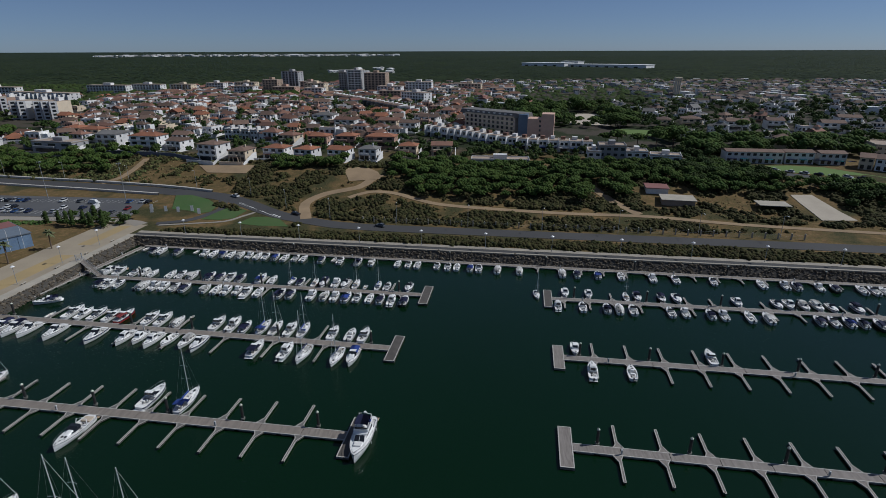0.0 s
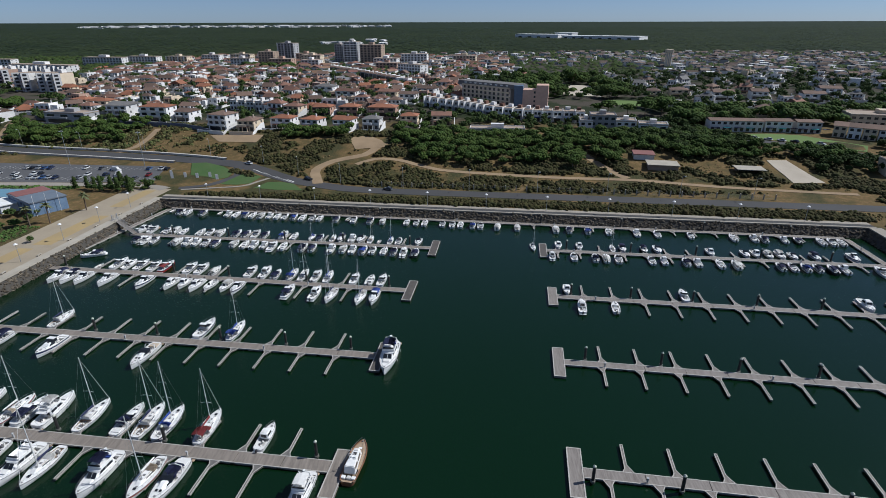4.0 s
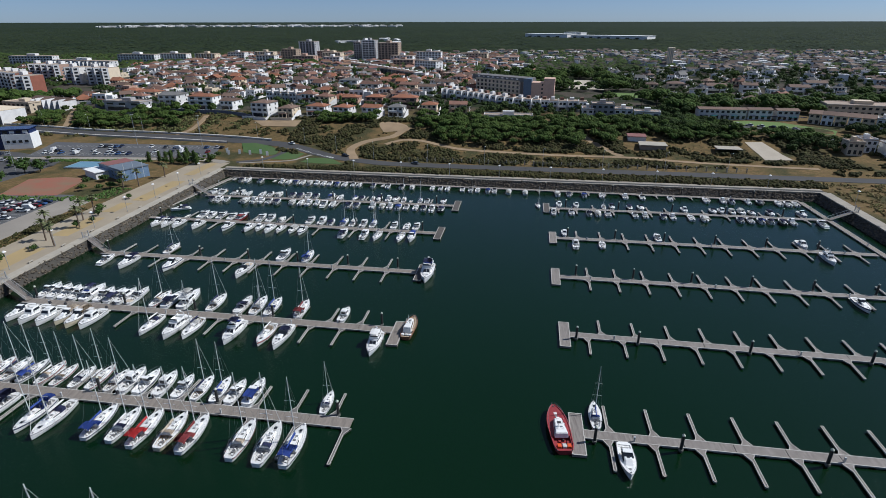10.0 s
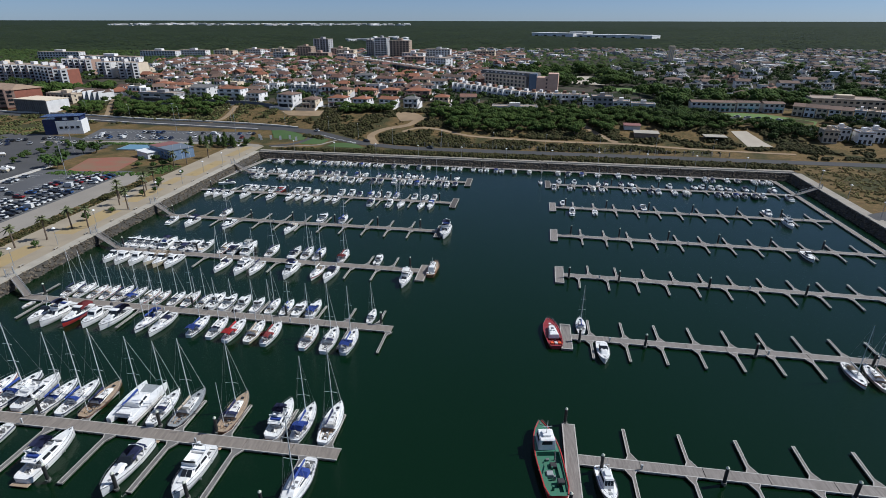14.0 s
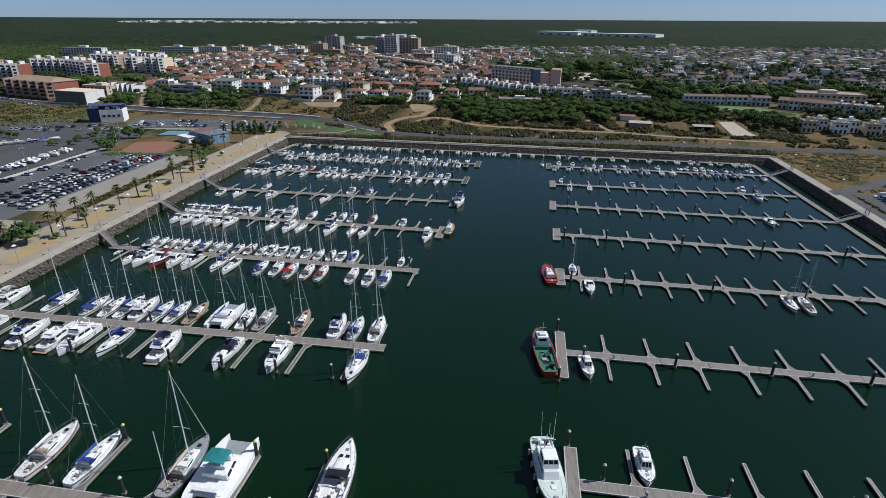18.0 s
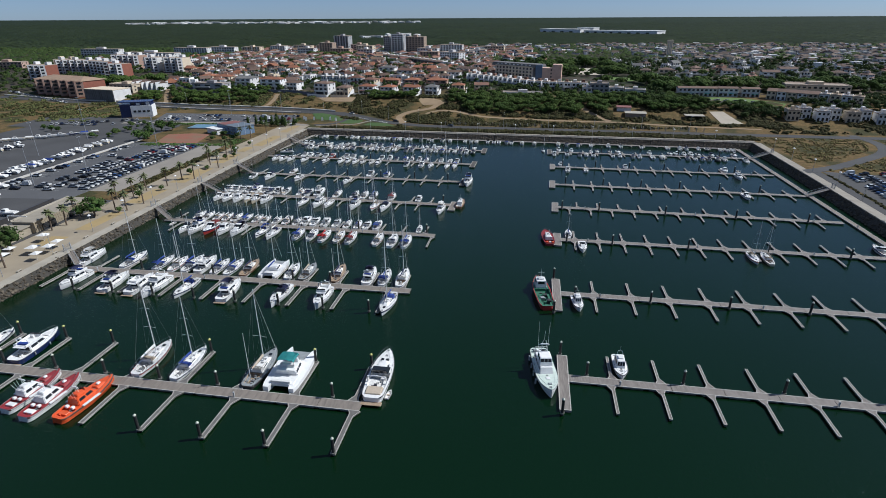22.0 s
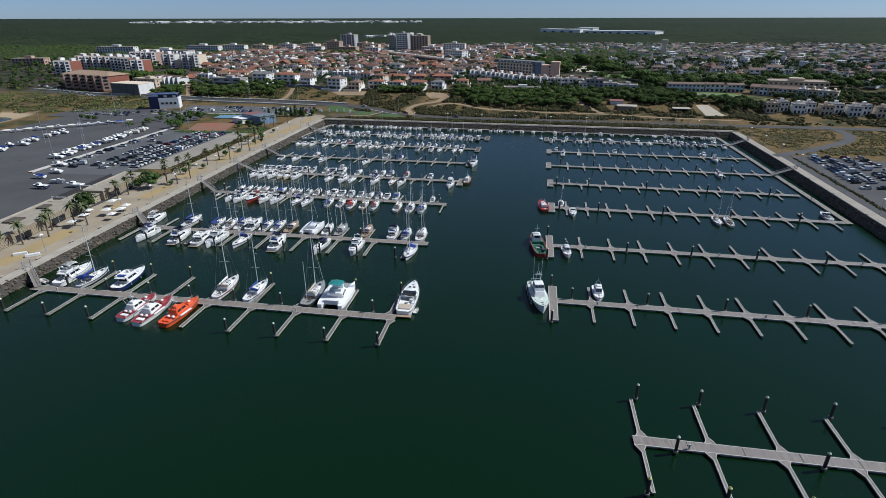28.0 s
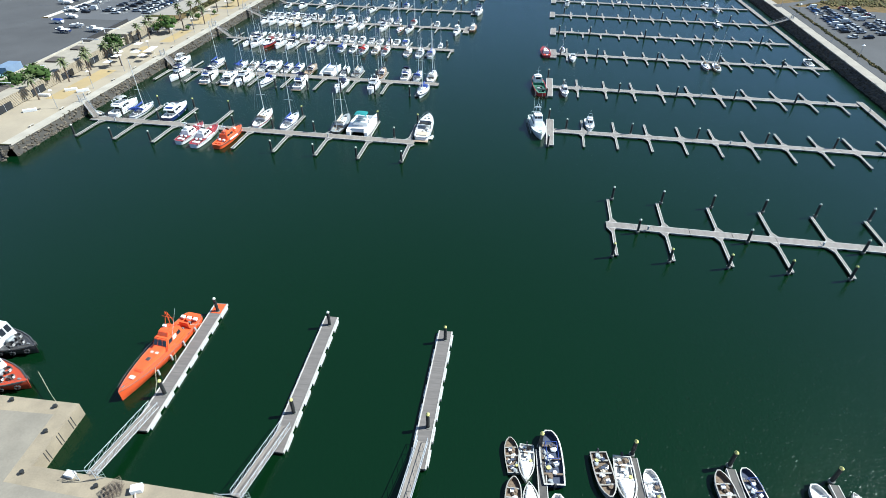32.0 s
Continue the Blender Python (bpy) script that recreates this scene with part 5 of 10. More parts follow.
def catamaran(root, L=11.5, motor=False):
    B = L * 0.53
    for s in (-1, 1):
        bm = bmesh.new()
        rings = []
        for t in along(0, 0.999, 10):
            h = max(0.03, beam_at(t, B * 0.30, 0.75, 2.0, 0.45))
            y = -L / 2 + L * t
            z = 1.2 + 0.35 * t
            x = s * B * 0.36
            rings.append([(x - h, y, z), (x - h * 0.9, y, 0.1), (x, y, -0.5), (x + h * 0.9, y, 0.1), (x + h, y, z)])
        loft(bm, rings, close=True, cap0=True, cap1=True)
        bmesh.ops.recalc_face_normals(bm, faces=bm.faces)
        part("hull", bm, GEL, root)
    part("bridge_deck", boxbm(-B * 0.36, B * 0.36, -L * 0.42, L * 0.2, 0.75, 1.32, bev=0.06), DECKW, root)
    bm = bmesh.new()
    hexa(bm, L * 0.2, L * 0.42, B * 0.34, B * 0.34, 1.2, 1.24, 0, 0, 0)
    part("trampoline", bm, GREYD, root)
    w = B * 0.34
    bm = bmesh.new()
    f = hexa(bm, -L * 0.2, L * 0.16, w, w * 0.8, 1.3, 2.3, 1.0, 0.1, 0.12, wf=w * 0.75)
    part("cabin", bm, GEL, root)
    for k in range(4):
        win(root, f["front"], 0.04 + 0.235 * k, 0.25 + 0.235 * k, 0.35, 0.85, "windshield")
    for s in ("right", "left"):
        for a, b in ((0.06, 0.4), (0.45, 0.8)):
            aa, bb = (a, b) if s == "right" else (1 - b, 1 - a)
            win(root, f[s], aa, bb, 0.4, 0.8)
    part("aft_bench", boxbm(-w * 0.8, w * 0.8, -L * 0.41, -L * 0.36, 1.32, 1.75, bev=0.05), CANW, root)
    if motor:
        bm = bmesh.new()
        hexa(bm, -L * 0.22, L * 0.04, w * 0.75, w * 0.75, 2.3, 2.42, 0.2, 0, 0.03)
        part("flybridge_deck", bm, GEL, root)
        part("fly_console", boxbm(-w * 0.6, w * 0.6, L * 0.0, L * 0.03, 2.42, 3.2, bev=0.05), GEL, root)
        canopy(root, -L * 0.2, L * 0.02, w * 0.75, 2.6, 4.4, CANG, "bimini", 0.15)
        part("fly_seat", boxbm(-w * 0.6, w * 0.6, -L * 0.14, -L * 0.1, 2.42, 3.0, bev=0.05), CANW, root)
    else:
        rig(root, L, L * 1.4, L * 0.04, 2.3, CANB, -L * 0.38, boom_z=3.2)


KINDS = {
    "m": ("motorboat", "motorboat", 5.6, [("small white centre-console motorboat moored at a pontoon", lambda r: small_boat(r, 0)), ("small white cuddy motorboat with a navy stripe", lambda r: small_boat(r, 1)), ("small white pilot-house motorboat at a pontoon", lambda r: small_boat(r, 3)), ("small white motorboat under a white canvas top", lambda r: small_boat(r, 0, top=CANW)), ("small white cuddy motorboat under a navy canvas top", lambda r: small_boat(r, 1, top=CANN))]),
    "mb": ("motorboat", "motorboat", 5.6, [("small motorboat under a bright blue canvas cover", lambda r: small_boat(r, 1, top=CANB))]),
    "mk": ("motorboat", "motorboat", 5.8, [("small dark-hulled open motorboat at a pontoon", lambda r: small_boat(r, 0, top=CANN, hull=HULLK))]),
    "d": ("dinghy", "dinghy", 3.6, [("little grey-white inflatable dinghy with an outboard", lambda r: dinghy(r))]),
    "c": ("cabin_cruiser", "motorboat", 7.8, [("white cabin cruiser with a low windshield and hardtop", lambda r: cruiser(r, 0)), ("white pilot-house fishing cruiser with an outboard", lambda r: cruiser(r, 1)), ("white cabin cruiser with a navy sheer stripe", lambda r: cruiser(r, 2)), ("white cabin cruiser under a navy canvas top", lambda r: cruiser(r, 0, top=CANN))]),
    "cb": ("cabin_cruiser", "motorboat", 7.8, [("white cabin cruiser under a blue canvas top", lambda r: cruiser(r, 0, top=CANB))]),
    "cr": ("cabin_cruiser", "motorboat", 7.8, [("cabin cruiser with a dark red hull and cover", lambda r: cruiser(r, 2, top=CANM, hull=HULLR))]),
    "ct": ("cabin_cruiser", "motorboat", 7.8, [("cream-coloured cabin cruiser with tan canvas", lambda r: cruiser(r, 0, top=CANT, hull=GELT))]),
    "y": ("motor_yacht", "yacht", 12.5, [("white flybridge motor yacht at its berth", lambda r: motor_yacht(r)), ("white flybridge motor yacht with navy bimini", lambda r: motor_yacht(r, 12.5, 1, CANN)), ("white flybridge motor yacht with white bimini", lambda r: motor_yacht(r, 12.5, 0, CANW))]),
    "yb": ("motor_yacht", "yacht", 12.5, [("flybridge motor yacht with navy blue topsides", lambda r: motor_yacht(r, 12.5, 1, None, HULLB))]),
    "p": ("sports_yacht", "yacht", 12.0, [("white open sports yacht with a tan sunpad", lambda r: sport_yacht(r)), ("white open sports yacht with a navy cockpit cover", lambda r: sport_yacht(r, 12.0, CANN))]),
    "s": ("sailing_yacht", "sailboat", 10.0, [("white sloop with furled genoa and white sail cover", lambda r: sail_boat(r, 10, 0)), ("white sloop with a blue stripe and sail cover", lambda r: sail_boat(r, 10, 1)), ("white sloop with teak cockpit and navy sail cover", lambda r: sail_boat(r, 10, 2)), ("white sloop with a red stripe and tan sprayhood", lambda r: sail_boat(r, 10, 3))]),
    "sb": ("sailing_yacht", "sailboat", 10.0, [("white sloop under blue sail cover and bimini", lambda r: sail_boat(r, 10, 1, CANB, hood=CANB, bim=CANB))]),
    "sr": ("sailing_yacht", "sailboat", 10.0, [("white sloop under bright red canvas awnings", lambda r: sail_boat(r, 10, 0, CANR, hood=CANR, bim=CANR)), ("white sloop under dark red canvas awnings", lambda r: sail_boat(r, 10, 0, CANM, hood=CANM, bim=CANM))]),
    "st": ("sailing_yacht", "sailboat", 10.0, [("cream sloop with tan canvas and teak deck", lambda r: sail_boat(r, 10, 2, CANT, GELT, CANT))]),
    "sw": ("sailing_yacht", "sailboat", 10.5, [("classic ketch with varnished wooden deck and dark hull", lambda r: sail_boat(r, 10.5, 2, CANN, HULLD, CANN, deck=TEAK, two=True))]),
    "sk": ("sailing_yacht", "sailboat", 10.5, [("dark-hulled two-masted sailing yacht with grey deck", lambda r: sail_boat(r, 10.5, 2, CANT, HULLK, CANW, deck=GREYD, two=True))]),
    "k": ("catamaran", "catamaran", 11.5, [("white sailing catamaran with wide bridge deck", lambda r: catamaran(r)), ("white power catamaran with teal bimini", lambda r: catamaran(r, 11.5, True))]),
}
MADE = {}
brnd = random.Random(11)


def boat(kind, x, y, ang, length=None, pick=None):
    """A boat of that kind at a berth; ang: degrees by which its bow turns from +y."""
    name, cat, L0, kinds = KINDS[kind]
    i = brnd.randrange(len(kinds)) if pick is None else pick
    s = (length or L0) / L0
    m = Matrix.LocRotScale((x, y, 0), Euler((0, radians(brnd.uniform(-0.8, 0.8)), radians(ang + brnd.uniform(-2.0, 2.0)))), (s * brnd.uniform(0.97, 1.03), s, s * brnd.uniform(0.96, 1.02)))
    if (kind, i) not in MADE:
        t = thing(name, Matrix.Identity(4), kinds[i][0], cat, "moored boats")
        kinds[i][1](t)
        t.matrix_basis = m
        MADE[kind, i] = t
        return t
    src = MADE[kind, i]
    keep = src.scale.copy()
    src.scale = (1, 1, 1)
    c = copy_thing(src, m)
    src.scale = keep
    return c


def berth(key, side, bow, items, length=None):
    """Boats along one side of a pontoon; side 1 far, -1 near; bow 1: bow away from the pontoon, -1: towards it, 0: either. items: (x, kind) or (x, kind, bow, length, pick)."""
    a, b, u, n, w = ROWS[key]
    base = math.degrees(math.atan2(u.y, u.x))
    for it in items:
        x, kind = it[0], it[1]
        bw = it[2] if len(it) > 2 and it[2] else (bow or brnd.choice((-1, 1)))
        ln = it[3] if len(it) > 3 and it[3] else (length.get(kind[0]) if length else None)
        ln = (ln or KINDS[kind][2]) * (1.0 if len(it) > 3 else brnd.uniform(0.93, 1.07))
        p = a + u * ((x - a.x) / u.x) + n * side * (w / 2 + 0.45 + ln / 2)
        boat(kind, p.x, p.y, base + (0 if bw * side > 0 else 180), ln, it[4] if len(it) > 4 else None)


berth("N0", -1, -1, [(-134.0, 'd'), (-129.7, 'm'), (-126.7, 'm'), (-120.4, 'm'), (-114.2, 'd'), (-110.2, 'm'), (-106.8, 'm'), (-103.3, 'mb'), (-100.2, 'm'), (-96.8, 'm'), (-93.5, 'm'), (-90.3, 'm'), (-87.4, 'm'), (-83.8, 'mb'), (-80.3, 'm'), (-76.6, 'm'), (-73.7, 'm'), (-67.2, 'm'), (-63.1, 'd'), (-60.5, 'm'), (-54.2, 'm'), (-49.6, 'm'), (-40.6, 'm'), (-37.0, 'm'), (-33.9, 'm')], {"m": 5.7})
berth("N0", -1, -1, [(-27.4, 'm'), (-23.8, 'm'), (-20.8, 'm'), (-16.4, 'mb'), (-13.6, 'm'), (-7.5, 'm'), (-0.5, 'm'), (13.0, 'm'), (17.6, 'm'), (24.0, 'mb'), (31.1, 'm'), (40.5, 'm'), (47.3, 'm'), (58.3, 'm'), (72.0, 'm'), (78.6, 'm'), (81.8, 'm'), (88.2, 'm'), (92.4, 'mk'), (99.5, 'm'), (102.8, 'm'), (105.8, 'm')], {"m": 5.7})
berth("L1", 1, 0, [(-134.5, 'c'), (-131.0, 'c'), (-125.5, 'm'), (-122.3, 'm'), (-119.1, 'm'), (-112.8, 'm'), (-109.4, 'm'), (-105.5, 'm'), (-99.5, 'm'), (-96.0, 'm'), (-92.6, 'c'), (-89.1, 'm'), (-82.6, 'cb'), (-78.7, 'm'), (-72.5, 's'), (-69.4, 'm'), (-65.0, 's'), (-62.2, 'm'), (-58.3, 'm'), (-55.4, 'm'), (-52.0, 's'), (-48.8, 'd'), (-45.1, 's'), (-42.2, 'm'), (-35.6, 'm')], {"m": 5.9, "c": 6.8, "s": 6.2})
berth("L1", -1, -1, [(-130.3, 'm'), (-127.3, 'c'), (-124.4, 'm'), (-116.0, 'm'), (-112.4, 'm'), (-109.3, 'm'), (-105.9, 'm'), (-102.4, 'm'), (-95.9, 'm'), (-92.3, 'm'), (-89.0, 'm'), (-85.7, 'm'), (-82.4, 'c'), (-79.0, 'm'), (-72.2, 'm'), (-69.0, 'm'), (-62.6, 'm'), (-58.7, 'm'), (-55.6, 'm'), (-52.1, 'mb'), (-49.0, 'm'), (-45.3, 'm'), (-42.1, 'm'), (-38.8, 'c'), (-35.1, 'mk')], {"m": 5.9, "c": 6.8})
berth("L2", 1, 1, [(-131.2, 'd'), (-125.8, 'c'), (-122.2, 'c'), (-118.3, 'c'), (-113.9, 'c'), (-110.2, 'cr'), (-102.4, 'c'), (-98.7, 'c'), (-94.1, 'm'), (-83.2, 'c'), (-78.8, 'c'), (-75.2, 'm'), (-70.5, 'sb'), (-67.2, 's'), (-63.1, 'c'), (-59.7, 's'), (-51.7, 'c'), (-47.1, 'm'), (-43.7, 'c')], {"c": 7.0, "m": 5.8, "s": 7.4})
berth("L2", -1, 1, [(-137.4, 'c'), (-133.6, 'c'), (-129.4, 'c'), (-121.8, 'c'), (-110.3, 'c'), (-102.1, 'c'), (-98.5, 'm'), (-94.4, 'c'), (-90.6, 'm'), (-86.0, 'm'), (-82.4, 'c'), (-67.3, 'c', -1), (-59.7, 'c', -1), (-55.2, 's'), (-47.1, 's'), (-43.4, 'cb')], {"c": 7.4, "m": 6.0, "s": 7.6})
berth("L3", 1, 1, [(-82.5, 'c', 1, 8.2), (-74.8, 'sb', 1, 8.6), (-120.6, 's', 1, 8.2)])
berth("L3", -1, 1, [(-90.0, 'p', 1, 9.5, 0), (-135.4, 'c', -1, 7.0), (-127.5, 'c', 1, 8.6), (-113.3, 'c', 1, 8.4)])
berth("L4", 1, 1, [(-138.6, 'c'), (-135.3, 'c'), (-132.2, 'c'), (-129.2, 'c'), (-125.9, 'y', 1, 9.0), (-122.0, 'c'), (-118.8, 'c'), (-115.9, 'c'), (-112.9, 'p', 1, 9.0), (-105.9, 's'), (-102.4, 'c'), (-98.0, 'y', 1, 9.6), (-90.1, 's'), (-82.6, 'p', 1, 8.6), (-78.6, 's'), (-74.6, 's'), (-66.9, 'sr', 1, 9.0, 1), (-55.4, 'c', 1, 6.6)], {"c": 7.8, "s": 9.0})
berth("L4", -1, 1, [(-136.5, 'c'), (-132.2, 'c'), (-127.6, 'c'), (-123.4, 'ct'), (-119.8, 'ct'), (-116.0, 'c'), (-100.0, 's'), (-93.3, 'y', 1, 9.8), (-89.2, 's'), (-78.5, 'y', 1, 9.8), (-70.6, 's'), (-66.4, 'p', 1, 10.0, 1), (-44.6, 'y', 1, 9.2)], {"c": 8.4, "s": 9.0})
berth("L5", 1, 1, [(-134.6, 's'), (-130.9, 's'), (-126.9, 's'), (-123.3, 's'), (-119.7, 's'), (-115.6, 'sb'), (-111.4, 's'), (-108.0, 's'), (-103.8, 's'), (-99.9, 's'), (-96.0, 's'), (-92.6, 'c'), (-89.2, 'c'), (-85.2, 'c'), (-81.1, 'c'), (-77.2, 's'), (-73.4, 's'), (-69.9, 'c'), (-66.2, 'cb'), (-51.2, 's', 1, 6.6)], {"c": 7.4, "s": 7.7})
berth("L5", -1, 1, [(-139.5, 'd'), (-131.6, 'p', 1, 9.8, 0), (-127.4, 'y', 1, 10.5), (-122.5, 'cr', 1, 9.6), (-117.4, 'c', 1, 9.4), (-112.4, 'c', 1, 9.6), (-103.7, 'sb'), (-99.4, 's'), (-90.3, 'sb', -1), (-85.4, 's', -1), (-80.9, 'sr', -1, 9.6, 0), (-75.9, 'st', -1), (-71.7, 'sr', -1, 9.6, 1), (-62.5, 's', -1), (-57.5, 's', -1), (-52.9, 'sb', -1)], {"s": 9.6})
berth("L6", 1, 1, [(-148.3, 'y', 1, 10.5), (-134.5, 's'), (-124.2, 'sb'), (-119.4, 's'), (-115.0, 's'), (-110.6, 'y', 1, 10.5), (-106.0, 's'), (-101.7, 's'), (-96.9, 'sw'), (-89.4, 'k', 1, 11.0, 0), (-83.6, 's'), (-79.0, 'sk'), (-70.0, 'sw'), (-60.6, 'y', 1, 9.8, 1), (-56.2, 'sb'), (-51.2, 's')], {"s": 10.4})
berth("L6", -1, 1, [(-141.8, 'y', 1, 11.0), (-129.5, 'y', -1, 11.0), (-121.6, 'y', -1, 11.2), (-116.6, 'y', 1, 12.0, 0), (-108.0, 's', 1, 11.0), (-95.2, 'y', -1, 11.2, 1), (-80.8, 'p', 1, 11.6, 1), (-69.4, 'y', 1, 11.0, 0), (-51.8, 's', 1, 11.5)])
berth("L7", 1, 1, [(-145.4, 'y', 1, 12.5, 2), (-139.0, 'sb', 1, 11.5), (-127.8, 'yb', 1, 12.5), (-99.0, 's', 1, 12.5, 3), (-90.2, 's', 1, 11.5, 1), (-74.4, 'sk', 1, 13.0), (-67.9, 'k', 1, 13.5, 1)])
boat("p", -48.4, -145.5, -5, 15.5, 0)
boat("d", -46.0, -150.5, -8, 2.8)
boat("d", -151.5, -142.5, 60, 4.2)
berth("R1", 1, -1, [(10.7, 'm'), (17.4, 'm'), (27.9, 's', 1, 5.5), (31.1, 'm'), (37.8, 'mk'), (42.0, 'm'), (58.1, 'm'), (68.6, 'm'), (71.8, 'm'), (75.6, 'm'), (79.0, 'm'), (82.6, 'm'), (89.3, 'm'), (100.5, 'c', -1, 7.0)], {"m": 5.8})
berth("R1", -1, -1, [(8.2, 'c', -1, 6.0), (14.9, 'm'), (21.4, 'm'), (24.7, 'm'), (28.3, 'm'), (38.2, 'm'), (41.9, 'm'), (48.4, 'm'), (51.7, 'm'), (58.2, 'm'), (62.8, 'm'), (75.4, 'm'), (78.8, 'm'), (82.4, 'mb'), (85.7, 'm'), (89.7, 'mk'), (93.0, 'm'), (102.8, 'c', -1, 7.0)], {"m": 5.8})
boat("s", 2.6, 60.0, 185, 5.6)
berth("R2", 1, -1, [(8.0, 'm'), (38.6, 'c', 1, 6.4), (83.6, 'c', -1, 7.0)])
berth("R2", -1, -1, [(11.1, 'c', -1, 6.8), (19.6, 'm'), (86.6, 'y', 1, 8.4)])
berth("R3", -1, 1, [(77.5, 'c', 1, 7.4)])
berth("R5", 1, 1, [(-0.6, 's', 1, 7.4, 1), (93.6, 'c', 1, 8.0)])
berth("R5", -1, 1, [(3.4, 'c', 1, 7.8, 0), (53.4, 's', 1, 8.6, 3), (57.2, 'st', -1, 8.8)])
boat("p", -133.5, 72.5, 118, 7.6, 0)
boat("c", -137.8, 49.0, 120, 7.0)
boat("y", -36.2, -4.2, 176, 11.5, 1)

# ---- working craft ----
def lifeboat(root, L=12.0, hull=None, house=None):
    """A rescue boat: coloured hull with a fender belt, white wheelhouse amidships, mast and stern well."""
    B = L * 0.31
    sheer, inner = hull_parts(root, L, B, 1.2, 1.9, 0.7, 0.85, GEL if house is GEL else hull, hull, (0.05, 0.22, 0.5, 0.3), p=2.1, liner=hull, rail=True, stripe=hull)
    bm = bmesh.new()
    for s in (-1, 1):
        tube(bm, [(s * (inner(t) + 0.09), -L / 2 + L * t, sheer(t) - 0.12) for t in along(0.02, 0.98, 10)], 0.11, 5)
    part("fender_belt", bm, FENDW if house is GEL else RUBBER, root)
    w = B * 0.34
    bm = bmesh.new()
    f = hexa(bm, -L * 0.22, L * 0.14, w * 1.1, w * 0.86, 1.3, 2.75, 1.1, 0.2, 0.12, wf=w * 0.85)
    part("wheelhouse", bm, house, root)
    for k in range(3):
        win(root, f["front"], 0.06 + 0.31 * k, 0.32 + 0.31 * k, 0.5, 0.9, "windshield")
    for s in ("right", "left"):
        win(root, f[s], 0.1, 0.45, 0.5, 0.88)
        win(root, f[s], 0.52, 0.88, 0.5, 0.88)
    bm = bmesh.new()
    hexa(bm, L * 0.16, L * 0.34, w * 0.7, w * 0.45, 1.5, 1.95, 0.6, 0, 0.08, wf=w * 0.45)
    part("foredeck_trunk", bm, hull, root)
    bm = bmesh.new()
    hexa(bm, -L * 0.17, -L * 0.02, w * 0.62, w * 0.5, 2.75, 3.3, 0.5, 0.1, 0.08)
    part("upper_bridge", bm, house, root)
    part("screen", boxbm(-w * 0.5, w * 0.5, -L * 0.035, -L * 0.03, 3.2, 3.65), BOATGLASS, root)
    part("raft_case", boxbm(-0.3, 0.3, L * 0.2, L * 0.26, 1.95, 2.35, bev=0.12), LAMPW, root)
    for s in (-1, 1):
        part("side_deck", boxbm(s * w * 1.45 - 0.22, s * w * 1.45 + 0.22, -L * 0.2, L * 0.1, 1.28, 1.5), LAMPW, root)
        part("grab_box", boxbm(s * w * 0.5 - 0.3, s * w * 0.5 + 0.3, -L * 0.3, -L * 0.25, 1.2, 1.7, bev=0.08), LAMPW, root)
    for x in (-0.8, 0.0, 0.7):
        bm = bmesh.new()
        tube(bm, [(x, -L * 0.2, 2.7), (x * 1.3, -L * 0.24, 5.0 + x)], 0.03, 4)
        part("aerial", bm, LAMPW, root)
    bm = bmesh.new()
    tube(bm, [(-0.5, -L * 0.1, 2.9), (-0.15, -L * 0.12, 4.4)], 0.05, 5)
    tube(bm, [(0.5, -L * 0.1, 2.9), (0.15, -L * 0.12, 4.4)], 0.05, 5)
    tube(bm, [(-0.9, -L * 0.12, 4.4), (0.9, -L * 0.12, 4.4)], 0.05, 5)
    tube(bm, [(0, -L * 0.12, 4.4), (0, -L * 0.12, 5.6)], 0.04, 5)
    part("signal_mast", bm, LAMPW, root)
    part("radar", boxbm(-0.7, 0.7, -L * 0.12 - 0.1, -L * 0.12 + 0.1, 4.45, 4.62), LAMPW, root)
    part("stern_locker", boxbm(-w * 0.7, w * 0.7, -L * 0.42, -L * 0.34, 0.7, 1.3, bev=0.05), house, root)


def put(name, x, y, ang, label, category, build):
    t = thing(name, pose(x, y, 0, 0, 0, ang), label, category, "working craft")
    build(t)
    return t


DECKRED = surf("deck_red", (0.30, 0.032, 0.036), (0.22, 0.028, 0.03), 0.5, 1.0)
put("lifeboat", -115.5, -155.3, -10, "rescue boat with dark red hull and white wheelhouse", "lifeboat", lambda r: lifeboat(r, 12, DECKRED, GEL))
put("lifeboat", -110.5, -156.6, -8, "rescue boat with red hull and white wheelhouse", "lifeboat", lambda r: lifeboat(r, 12.8, DECKRED, GEL))
put("lifeboat", -103.6, -156.6, -11, "bright orange rescue boat beside a finger", "lifeboat", lambda r: lifeboat(r, 12.8, HULLO, HULLO))


